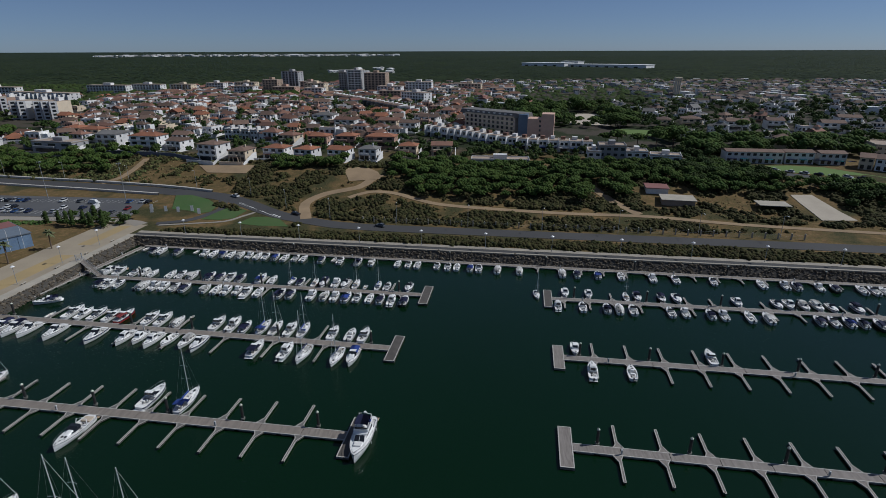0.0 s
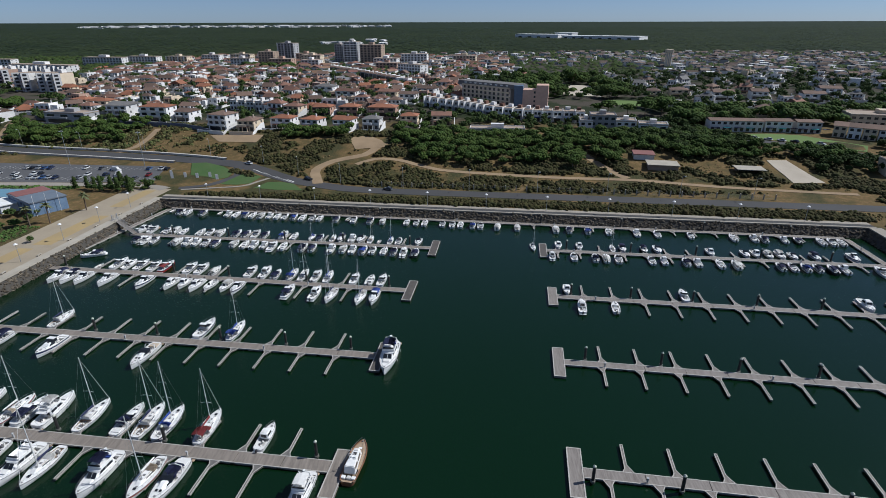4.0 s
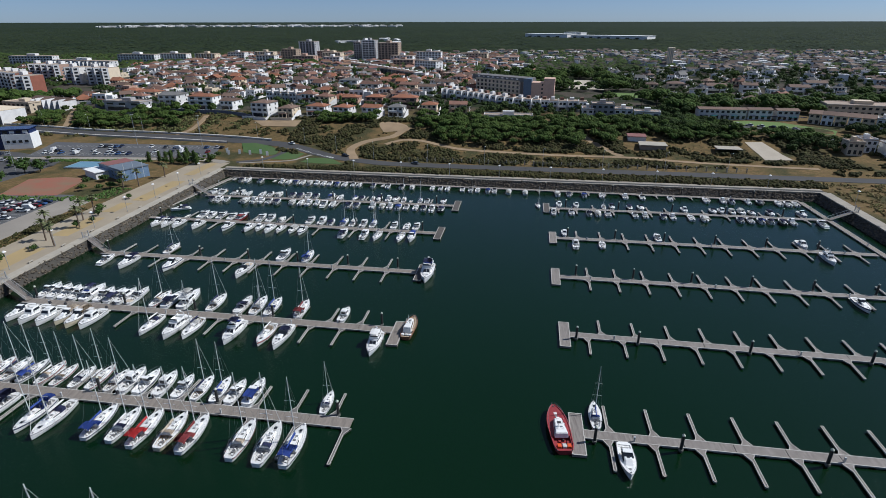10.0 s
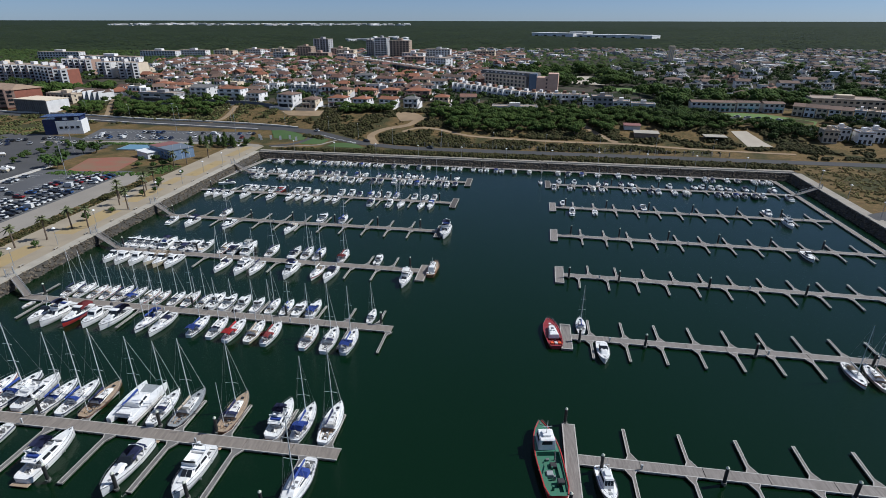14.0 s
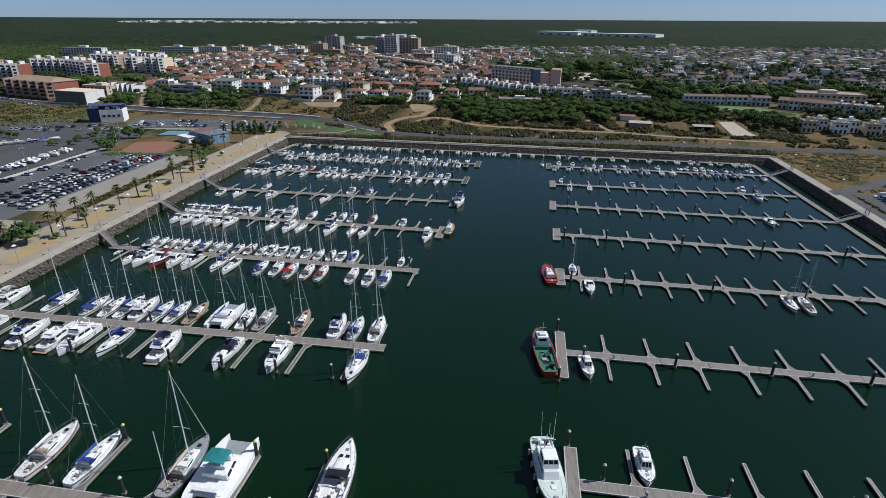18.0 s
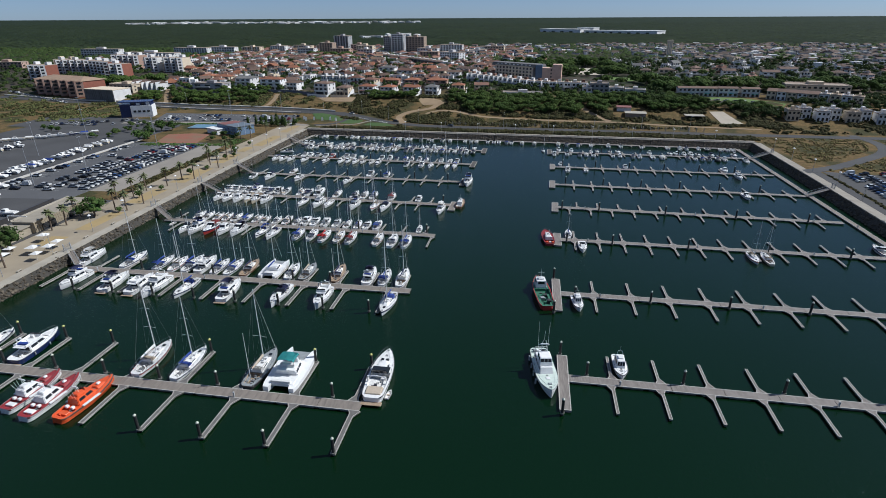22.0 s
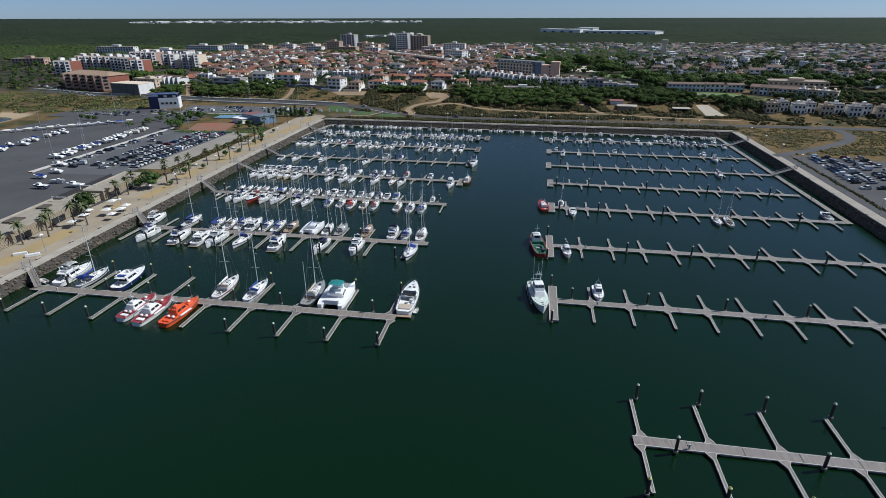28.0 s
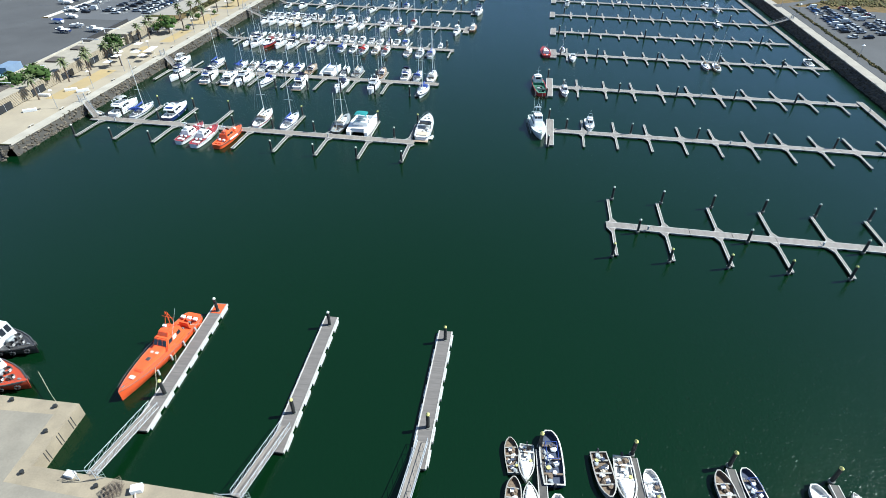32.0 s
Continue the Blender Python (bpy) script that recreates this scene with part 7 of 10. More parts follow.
for x, y, ang, v, s in ((-25.2, -250.5, 6, 2, 0.82), (-23.3, -251.5, 176, 0, 0.86), (-19.9, -250.6, 2, 1, 1.24), (-25.2, -256.5, -4, 2, 0.85), (-22.9, -257.1, 4, 0, 0.85), (-19.5, -258.7, 0, 3, 0.9), (-13.0, -252.4, 186, 2, 1.02), (-10.3, -253.0, 178, 0, 1.08), (-6.8, -254.2, 4, 3, 0.9), (2.6, -253.9, 5, 2, 1.0), (6.3, -253.1, 8, 1, 0.95), (14.6, -254.9, 8, 3, 1.0), (19.2, -255.3, 6, 0, 0.9)):
    skiff(x, y, ang, v, s)
for k, (x, y) in enumerate(((-21.3, -249.1), (-8.7, -249.3), (4.2, -249.9), (17.0, -251.1))):
    t = thing("fishing_pier", pose(x, y, 0), "narrow floating pier between fishing boats", "pontoon", "fishing piers")
    part("deck", boxbm(-0.5, 0.5, -14.0, -0.3, 0.25, 0.6), PLANKD, t)
    for s in (-1, 1):
        part("edge_beam", boxbm(s * 0.56 - 0.06, s * 0.56 + 0.06, -14.0, -0.3, 0.2, 0.66), EDGEP, t)
    pile(x, y + 0.25, True)

# ---- south quay and its three pontoons ----
QUAYPL = surf("pontoon_deck_crosswise", (0.165, 0.145, 0.13), (0.11, 0.098, 0.088), 0.85, 0.9, 0.25, fine=6, coords="World", stretch=(0.4, 4.0, 1.0))
bm = bmesh.new()
prism(bm, [(-150, -246.2), (-150, -340), (60, -340), (60, -268), (-30, -262.8), (-88.1, -258.5), (-88.1, -248.7)][::1], -3.0, 2.5)
bmesh.ops.recalc_face_normals(bm, faces=bm.faces)
quay = solo("quay_south", bm, QUAYC, "pale concrete working quay with a worn edge", "quay", kind="structure")
part("apron", prismbm([(-150, -249.9), (-150, -330), (50, -330), (50, -272), (-81.0, -261.9), (-90.3, -260.9), (-90.5, -250.8)], 2.45, 2.53), QUAYG, quay, "greyer inner paving of the quay")
bm = bmesh.new()
for k in range(3):
    for q in (0.0, 0.5):
        box(bm, -88.12, -88.04, -256.6 + k * 2.6 + q, -256.52 + k * 2.6 + q, 0.2, 2.3)
part("rubber_fender", bm, RUBBER, quay)
for x, y in ((-91, -249.6), (-98, -249.0), (-89.6, -253.6), (-88.6, -259.6), (-78, -260.6)):
    bm = bmesh.new()
    tube(bm, [(0, 0, 0), (0, 0, 0.35)], 0.2, 8)
    tube(bm, [(0, 0, 0.35), (0, 0, 0.5)], 0.3, 8)
    solo("bollard", bm, PILE, "dark iron mooring bollard on the quay", "bollard", "bollards", at=pose(x, y, 2.5))
solo("orange_buoy", boxbm(-1.0, 1.0, -0.8, 0.8, 0, 1.0, bev=0.35), HULLO, "orange inflatable float lying on the quay", "buoy", at=pose(-100.5, -252.0, 2.53))
solo("orange_buoy", boxbm(-1.0, 1.0, -0.8, 0.8, 0, 1.0, bev=0.35), HULLO, "orange inflatable float lying on the quay", "buoy", at=pose(-101.2, -256.4, 2.53))
for k, ((ax, ay), (bx, by), (gx, gy)) in enumerate((((-78.3, -251.1), (-77.45, -224.3), (-79.6, -259.1)), ((-57.8, -252.8), (-56.55, -226.0), (-59.9, -260.4)), ((-38.0, -253.6), (-36.1, -227.8), (-39.4, -262.2)))):
    a, b = Vector((ax, ay)), Vector((bx, by))
    d = b - a
    ang = math.degrees(math.atan2(d.y, d.x)) - 90
    Lp = d.length
    t = thing("pontoon", pose(ax, ay, 0, 0, 0, ang), "long floating pontoon with pale floats under its edges", "pontoon", "south pontoons")
    part("deck", boxbm(-1.0, 1.0, 0, Lp, 0.3, 0.62), QUAYPL, t)
    for s in (-1, 1):
        part("edge_beam", boxbm(s * 1.1 - 0.1, s * 1.1 + 0.1, 0, Lp, 0.3, 0.67), EDGEP, t)
        for j in range(7):
            part("side_float", boxbm(s * 1.3 - 0.1, s * 1.3 + 0.1, 0.6 + j * Lp / 7, 0.6 + (j + 0.68) * Lp / 7, -0.2, 0.5, bev=0.04), FENDW, t)
    if k == 0:
        part("end_mat", boxbm(-0.9, 0.9, Lp - 2.6, Lp - 0.2, 0.62, 0.64), HULLO, t, "faded orange mat")
    u = d.normalized()
    p = b - u * 2.0
    pile(p.x + 0.2, p.y, k == 2)
    p = a + u * 6.5
    pile(p.x + 0.3, p.y, True)
    gangway(gx, gy, 2.55, a.x + u.x * 4, a.y + u.y * 4, 0.72, 1.4, "long white galvanised gangway down to a pontoon")
bm = bmesh.new()
tube(bm, [(-90.5, -249.5, 2.7), (-94.5, -246.5, 1.6), (-98.5, -243.2, 2.0)], 0.04, 4)
solo("mooring_line", bm, CANT, "tan mooring rope from quay bollard to tug", "rope")


def rope(pts, label="pale mooring rope to a bollard"):
    bm = bmesh.new()
    tube(bm, pts, 0.035, 4)
    solo("mooring_line", bm, CANT, label, "rope", "mooring lines")


rope([(-81.2, -240.5, 1.5), (-79.8, -243.2, 1.0), (-79.0, -245.2, 0.75)])
rope([(-80.0, -231.0, 1.6), (-78.9, -230.2, 1.1), (-78.5, -229.6, 0.75)])
rope([(-80.8, -236.0, 1.5), (-79.5, -237.5, 1.0), (-78.8, -239.0, 0.75)])
for gx, gy, ang in ((-79.6, -259.8, 6), (-59.9, -261.2, 6), (-39.4, -263.0, 6)):
    t = thing("gangway_gate", pose(gx, gy, 2.53, 0, 0, ang), "grey steel gate with wing rails at the gangway's head", "gate", "gangway gates")
    for x in (-1.1, 1.1):
        part("post", tubebm([(x, 0, 0), (x, 0, 2.1)], 0.06, 5), GALV, t)
        bm = bmesh.new()
        for z in (0.15, 0.75, 1.35, 1.95):
            tube(bm, [(x, 0, z), (x * 1.9, 0.3, z)], 0.025, 4)
        for k in range(4):
            tube(bm, [(x * (1 + 0.3 * k), 0.1 * k, 0.1), (x * (1 + 0.3 * k), 0.1 * k, 2.0)], 0.02, 4)
        part("wing_rail", bm, GALV, t)
    part("lintel", tubebm([(-1.1, 0, 2.1), (1.1, 0, 2.1)], 0.05, 5), GALV, t)
t = thing("fishing_trap_stack", pose(-75.6, -261.2, 2.53, 0, 0, 25), "stack of rusty wire frames lying on the quay", "frames")
for k in range(5):
    bm = bmesh.new()
    for x in along(-1.1, 1.1, 5):
        tube(bm, [(x, -0.8, 0.12 + 0.2 * k), (x, 0.8, 0.16 + 0.2 * k)], 0.025, 4)
    for y in (-0.8, 0, 0.8):
        tube(bm, [(-1.1, y, 0.12 + 0.2 * k), (1.1, y, 0.16 + 0.2 * k)], 0.025, 4)
    part("wire_frame", bm, BARK, t).matrix_basis = pose(0.1 * k, 0.06 * k, 0, 0, 0, 7 * k)
solo("white_box", boxbm(-0.7, 0.7, -0.5, 0.5, 0, 0.8, bev=0.05), LAMPW, "white plastic fish box on the quay", "box", at=pose(-72.6, -260.6, 2.5, 0, 0, 20))
solo("white_box", boxbm(-0.6, 0.6, -0.4, 0.4, 0, 0.6, bev=0.05), LAMPW, "white plastic fish box on the quay", "box", at=pose(-82.2, -259.4, 2.53, 0, 0, -10))
solo("timber_pole", tubebm([(-2.4, 0, 0.12), (2.4, 0, 0.12)], 0.12, 6), CANT, "pale timber pole lying on the quay", "pole", at=pose(-71.5, -263.0, 2.53, 0, 0, 120))

# ---- quayside things ----
def lamp_post(x, y, z, h=5.6, arm=0.0, ang=0.0):
    key = ("lamp", h, arm)
    m = pose(x, y, z, 0, 0, ang)
    if key not in MADE:
        t = thing("street_lamp", Matrix.Identity(4), "grey post with a flat white lamp head" if not arm else "tall grey road lamp with a bracket arm", "street lamp", "street lamps")
        bm = bmesh.new()
        tube(bm, [(0, 0, 0), (0, 0, h)], 0.09, 6, r1=0.06)
        if arm:
            tube(bm, [(0, 0, h), (arm, 0, h + 0.35)], 0.05, 5)
        part("post", bm, POLE, t)
        bm = bmesh.new()
        if arm:
            hexa(bm, -0.14, 0.14, 0.45, 0.4, h + 0.3, h + 0.45, 0, 0, 0.03)
            bmesh.ops.translate(bm, verts=bm.verts, vec=(arm + 0.3, 0, 0))
        else:
            tube(bm, [(0, 0, h - 0.05), (0, 0, h + 0.12), (0, 0, h + 0.3)], 0.62, 10, r1=0.2)
        part("lamp_head", bm, LAMPW, t)
        t.matrix_basis = m
        MADE[key] = t
        return
    copy_thing(MADE[key], m)


for k in range(11):
    x = -123.5 + 22.35 * k
    lamp_post(x, north_y(x) + 3.6, 3.25)
for y in (-147, -130, -113, -96, -79, -63, -47, -31, -14, 3, 20, 37, 54, 71, 88):
    lamp_post(west_x(y) - 4.6, y, 3.25)
for y in (-150, -125, -100, -75, -50, -28, -8, 14, 36, 58):
    lamp_post(east_x(y) + 4.8, y, 3.25)
for x, y in ((-118, 151), (-96, 134), (-74, 122), (-46, 116.5), (-18, 114), (10, 111), (38, 109), (66, 106), (94, 104), (-150, 164), (-190, 174), (-230, 182), (-270, 190), (-310, 202)):
    lamp_post(x, y, ground_z(x, y), 9.0, 1.4, -80)


def light_mast(x, y, h=17.0):
    t = thing("floodlight_mast", pose(x, y, 3.2), "tall grey floodlight mast over the car park", "light mast", "floodlight masts")
    part("pole", tubebm([(0, 0, 0), (0, 0, h)], 0.16, 6, r1=0.08), POLE, t)
    bm = bmesh.new()
    for a in range(3):
        c, s = math.cos(a * 2.1), math.sin(a * 2.1)
        tube(bm, [(0, 0, h - 0.2), (c * 0.7, s * 0.7, h)], 0.05, 4)
        box(bm, c * 0.8 - 0.25, c * 0.8 + 0.25, s * 0.8 - 0.25, s * 0.8 + 0.25, h - 0.05, h + 0.2)
    part("floodlights", bm, POLE, t)


for x, y in ((-208, -12), (-209, 45), (-219, -30), (-243, -22), (-258, 20), (-262, 62), (-300, 110), (-277, 14), (-240, 92), (-176, 148), (-215, 150)):
    light_mast(x, y)


# palms
def palm_mesh():
    bm = bmesh.new()
    rnd = random.Random(5)
    for k in range(24):
        a = k * 2.399
        el = rnd.uniform(-0.5, 1.25)
        L = rnd.uniform(1.7, 2.5)
        pts = []
        for i in range(5):
            t = i / 4
            drop = t * t * 1.1
            r = L * t * math.cos(el) + 0.05
            pts.append(Vector((math.cos(a) * r, math.sin(a) * r, 0.2 + L * t * math.sin(el) - drop)))
        side = Vector((-math.sin(a), math.cos(a), 0))
        ws = (0.08, 0.3, 0.36, 0.26, 0.04)
        for s in (-1, 1):
            A = [bm.verts.new(p) for p in pts]
            Bv = [bm.verts.new(p + side * s * w - Vector((0, 0, w * 0.55))) for p, w in zip(pts, ws)]
            for i in range(4):
                bm.faces.new((A[i], A[i + 1], Bv[i + 1], Bv[i]))
    return mesh_of(bm, "frond_crown", FROND)


PALM = palm_mesh()
bm = bmesh.new()
tube(bm, [(0, 0, 0), (0.05, 0, 2), (0.12, 0, 4.2), (0.1, 0, 6.4)], 0.26, 7, r1=0.19)
PTRUNK = mesh_of(bm, "palm_tree", BARK)


def palm(x, y, h=6.2):
    s = h / 6.4
    o = new("palm_tree", PTRUNK)
    o.matrix_basis = Matrix.LocRotScale((x, y, 3.2), Euler((0, 0, brnd.uniform(0, 6.3))), (1, 1, s))
    tagged(o, "tall palm with a slim trunk and drooping fronds", "palm tree", "palm trees")
    part("frond_crown", PALM, None, o, at=Matrix.LocRotScale((0.1, 0, 6.3), None, (1, 1, 1 / s)))


for o, y, h in ((19, -79, 6.4), (18, -74, 6.4), (12, -58, 7.4), (7.5, -58, 6.6), (16, -42, 7), (11.5, -27, 7.2), (11, -17, 6.8), (6, -16, 7), (5.5, 3.5, 7), (13, -108, 7.4), (17, -113, 7), (13.5, -118.5, 7), (9, -107.5, 7), (6.5, -50, 7), (17, 15, 7), (18, -96, 7), (16.5, -125, 7), (15, -141, 7), (12, 8, 6.6), (10, 20, 7), (14, 27, 7), (15, 34, 6.6), (26, 66, 6.6), (22, 70, 6.6), (19, 84, 6), (20, -46, 6.8), (16, -34, 6.4), (24, -128, 6.4), (23, -64, 6)):
    palm(west_x(y) - o, y, h)

# benches, bollards and planters on the promenade
for y in along(-160, 92, 20):
    x = west_x(y) - 2.8
    t = thing("bench", pose(x, y, 3.32, 0, 0, 3.5), "low white concrete bench on the quay", "bench", "quay benches")
    part("seat", boxbm(-0.25, 0.25, -0.9, 0.9, 0.3, 0.42, bev=0.02), CONCL, t)
    for s in (-1, 1):
        part("leg", boxbm(-0.2, 0.2, s * 0.6 - 0.12, s * 0.6 + 0.12, 0, 0.3), CONC, t)
for o, y, w in ((13, -103.5, 2.8), (4.2, -101.8, 2.6), (5, -96.2, 3.0), (5.5, -92.5, 2.8), (9, -97.5, 3.2), (14, -88, 2.8), (12, -110, 2.6), (15, -99, 2.6)):
    x = west_x(y) - o
    t = thing("parasol", pose(x, y, 3.25), "white square parasol of the terrace", "parasol", "terrace parasols")
    part("pole", tubebm([(0, 0, 0), (0, 0, 2.5)], 0.04, 5), ALU, t)
    bm = bmesh.new()
    box(bm, -w / 2, w / 2, -w / 2, w / 2, 2.2, 2.75, taper=0.1)
    part("canopy", bm, CANW, t)


for o, y, a in ((10.5, -132.5, 60), (6.2, -133.0, 55), (15.5, -138, 86), (11, -150, 60)):
    solo("low_wall", boxbm(-0.45, 0.45, -1.8, 1.8, 0, 0.8, bev=0.06), LAMPW, "white block wall standing on the promenade", "wall", "promenade walls", at=pose(west_x(y) - o, y, 3.24, 0, 0, -a))

# ---- cars ----
CARPAINT = [surf("car_paint_%s" % n, c, tuple(v * 0.85 for v in c), 0.25, 1.0) for n, c in (("white", (0.62, 0.62, 0.60)), ("silver", (0.38, 0.39, 0.40)), ("black", (0.015, 0.015, 0.018)), ("navy", (0.02, 0.03, 0.075)), ("grey", (0.10, 0.105, 0.11)), ("red", (0.22, 0.02, 0.02)), ("blue", (0.04, 0.09, 0.22)))]
CARNAME = ["white", "silver grey", "black", "navy blue", "dark grey", "red", "mid blue"]


def car_meshes(mat, van=False):
    bm = bmesh.new()
    h = 1.0 if not van else 1.1
    hexa(bm, -2.1, 2.1, 0.86, 0.84, 0.28, 0.82 * h, 0.12, 0.08, 0.07)
    for sx in (-0.8, 0.8):
        for sy in (-1.3, 1.35):
            tube(bm, [(sx - 0.1, sy, 0.31), (sx + 0.1, sy, 0.31)], 0.31, 8, 1)
    body = mesh_of(bm, "car", [mat, RUBBER])
    bm = bmesh.new()
    if van:
        hexa(bm, -2.08, 1.35, 0.84, 0.76, 0.8, 1.95, 0.7, 0.05, 0.06)
    else:
        hexa(bm, -1.75, 0.95, 0.8, 0.62, 0.8, 1.38, 0.7, 0.5, 0.05)
    n0 = len(bm.faces)
    if van:
        hexa(bm, -1.9, 0.5, 0.74, 0.74, 1.94, 1.98, 0, 0, 0.01)
    else:
        hexa(bm, -1.2, 0.2, 0.6, 0.56, 1.36, 1.43, 0.06, 0.06, 0.02)
    for f in bm.faces[:][n0:] if bm.faces.ensure_lookup_table() is None else ():
        f.material_index = 1
    cab = mesh_of(bm, "cabin", [BOATGLASS if not van else mat, mat])
    return body, cab, None


CARS = [car_meshes(m) for m in CARPAINT] + [car_meshes(CARPAINT[0], True)]
CARNAME.append("white van-bodied")
crnd = random.Random(3)


def car(x, y, ang, k=None, z=None):
    if k is None:
        k = crnd.choices(range(8), (34, 24, 12, 6, 13, 4, 5, 5))[0]
    body, cab, roof = CARS[k]
    o = new("car", body)
    o.matrix_basis = pose(x, y, (ground_z(x, y) if z is None else z) + 0.07, 0, 0, ang + crnd.uniform(-3, 3) + crnd.choice((0, 180)))
    tagged(o, "%s car parked on tarmac" % CARNAME[k], "car", "parked cars")
    part("cabin", cab, None, o)


# west car park: rows along the quay
for off, y0, y1, fill in ((43.0, -34, 48, 0.93), (49.5, -34, 46, 0.9), (57.0, -36, 44, 0.62), (63.5, -38, 46, 0.5), (72.0, -44, 30, 0.22), (79.5, -44, 46, 0.3)):
    y = y0
    while y < y1:
        if crnd.random() < fill:
            car(west_x(y) - off, y, 93.6)
        y += 2.75
# along the yard's north side, the north car park and the east car park
for x in along(-318, -268, 18):
    if crnd.random() < 0.8:
        car(x, 104 + (x + 318) * 0.42 + crnd.uniform(-0.4, 0.4), 25)
for x in along(-300, -254, 12):
    if crnd.random() < 0.7:
        car(x, 103 + (x + 300) * 0.2 + crnd.uniform(-0.4, 0.4), 25)
for yy, fill in ((127, 0.35), (133, 0.25), (144, 0.35)):
    for x in along(-258, -160, 34):
        if crnd.random() < fill:
            car(x, yy + crnd.uniform(-0.3, 0.3), 4)
car(-186, 141, 86, 7)
for x0, fill in ((127, 0.85), (133.5, 0.8), (142, 0.7), (149, 0.55), (157, 0.3)):
    for y in along(-52, 9, 22):
        if crnd.random() < fill * (1.0 if y > -40 else 0.4):
            car(x0 + (y + 20) * 0.13, y, 96)
for k in range(13):
    x = 103 + 5.2 * k
    car(x, 213.2 - 0.94 * (x - 103) + 0.0045 * (x - 103) ** 2, 44 - k)
for k in range(22):
    car(-474 + 4.3 * k, 250.5 - 2.32 * k + crnd.uniform(-0.4, 0.4), 62 + 90 * (k % 5 == 0))
for x, y in ((-126, 152), (-90, 128), (-52, 113.5)):
    car(x, y, 60)

# parking bay lines and white arrows
bm = bmesh.new()
for off in (40.2, 52.6, 60.3, 75.8):
    for y in along(-36, 48, 30):
        x = west_x(y) - off
        box(bm, x - 4.6, x, y - 0.06, y + 0.06, 3.245, 3.256)
for x in along(-258, -160, 38):
    box(bm, x - 0.06, x + 0.06, 124.4, 129.4, 3.27, 3.28)
    box(bm, x - 0.06, x + 0.06, 141.6, 146.6, 3.6, 3.61)
tagged(solo("bay_lines", bm, PAINT, "white painted parking bay lines", "markings", kind="structure"))

# boats laid up in the yard, on low cradles
YRND = random.Random(12)
YARD = [(-243.5 + YRND.uniform(-1.5, 1.5), -20 + 3.5 * k, 84 + 180 * (k % 3 == 1)) for k in range(22) if k != 9]
YARD += [(-286.5 + YRND.uniform(-2.5, 2.5), -22 + 3.6 * k, 78 + 180 * (k % 3 == 0)) for k in range(19) if k not in (6, 13)]
YARD += [(-322 + 4.4 * k, 38 + 3.3 * k, 125 + YRND.uniform(-8, 8)) for k in range(13)]
YARD += [(-223.6, -55, 84), (-223, -46, 80), (-210, -61, 265), (-211.5, -69, 88), (-231, -34, 85), (-199, -66, 85)]


def yard_hull(L, cabin, hull, cover):
    """A laid-up boat: hull with keel, deck, cabin with dark windows or a canvas cover."""
    B = L * 0.36
    bm = bmesh.new()
    rings = []
    for t in along(0.0, 1.0, 8):
        w = B / 2 * (0.86 + 0.14 * sm(t / 0.4)) * (1 - max(0, (t - 0.45) / 0.55) ** 2.2) + 0.02
        y = -L / 2 + L * t
        z = 0.95 + 0.4 * t
        rings.append([(-w, y, z), (-w * 0.8, y, 0.35 + 0.3 * t ** 3), (0, y, 0.05 + 0.75 * t ** 4), (w * 0.8, y, 0.35 + 0.3 * t ** 3), (w, y, z)])
    loft(bm, rings, cap0=True)
    bmesh.ops.recalc_face_normals(bm, faces=bm.faces)
    hm = mesh_of(bm, "yard_boat", hull)
    bm = bmesh.new()
    top = [(r[0], r[4]) for r in rings]
    for (a0, b0), (a1, b1) in zip(top, top[1:]):
        bm.faces.new([bm.verts.new((p[0] * 0.98, p[1], p[2] - 0.06)) for p in (a0, b0, b1, a1)])
    if cover is None:
        hexa(bm, -L * 0.05, L * (0.28 if cabin else 0.16), B * 0.33, B * 0.26, 0.95, 1.95 if cabin else 1.6, L * 0.1, L * 0.02, 0.05)
        box(bm, -B * 0.3, B * 0.3, -L * 0.42, -L * 0.1, 0.9, 1.12, 1)
    else:
        hexa(bm, -L * 0.46, L * 0.3, B * 0.42, B * 0.1, 1.0, 1.75, L * 0.15, L * 0.04, 0.06)
        for f in bm.faces:
            if f.calc_center_median().z > 1.3:
                f.material_index = 2
    dm = mesh_of(bm, "deck", [DECKW, COCK, cover or CANB])
    wm = None
    if cover is None:
        bm = bmesh.new()
        z1 = 1.8 if cabin else 1.5
        for s in (-1, 1):
            box(bm, s * B * 0.305 - 0.03, s * B * 0.305 + 0.03, -L * 0.02, L * 0.16, z1 - 0.4, z1 - 0.08)
        box(bm, -B * 0.24, B * 0.24, L * (0.225 if cabin else 0.11), L * (0.245 if cabin else 0.13), z1 - 0.42, z1 - 0.1)
        wm = mesh_of(bm, "window", BOATGLASS)
    return hm, dm, wm


YB = [(yard_hull(6.4, False, GEL, None), "white motorboat laid up on a cradle"), (yard_hull(7.6, True, GEL, None), "white cabin boat laid up on a cradle"), (yard_hull(6.8, True, HULLB, None), "navy-hulled cabin boat laid up on a cradle"), (yard_hull(6.0, False, GEL, CANB), "white boat under a blue cover on a cradle"), (yard_hull(5.6, False, GELT, CANW), "cream boat under a pale cover on a cradle")]
bm = bmesh.new()
box(bm, -0.9, 0.9, -1.6, -1.35, 0, 0.62)
box(bm, -0.9, 0.9, 0.9, 1.15, 0, 0.62)
box(bm, -0.08, 0.08, -1.6, 1.15, 0, 0.2)
CRADLE = mesh_of(bm, "cradle", GALV)
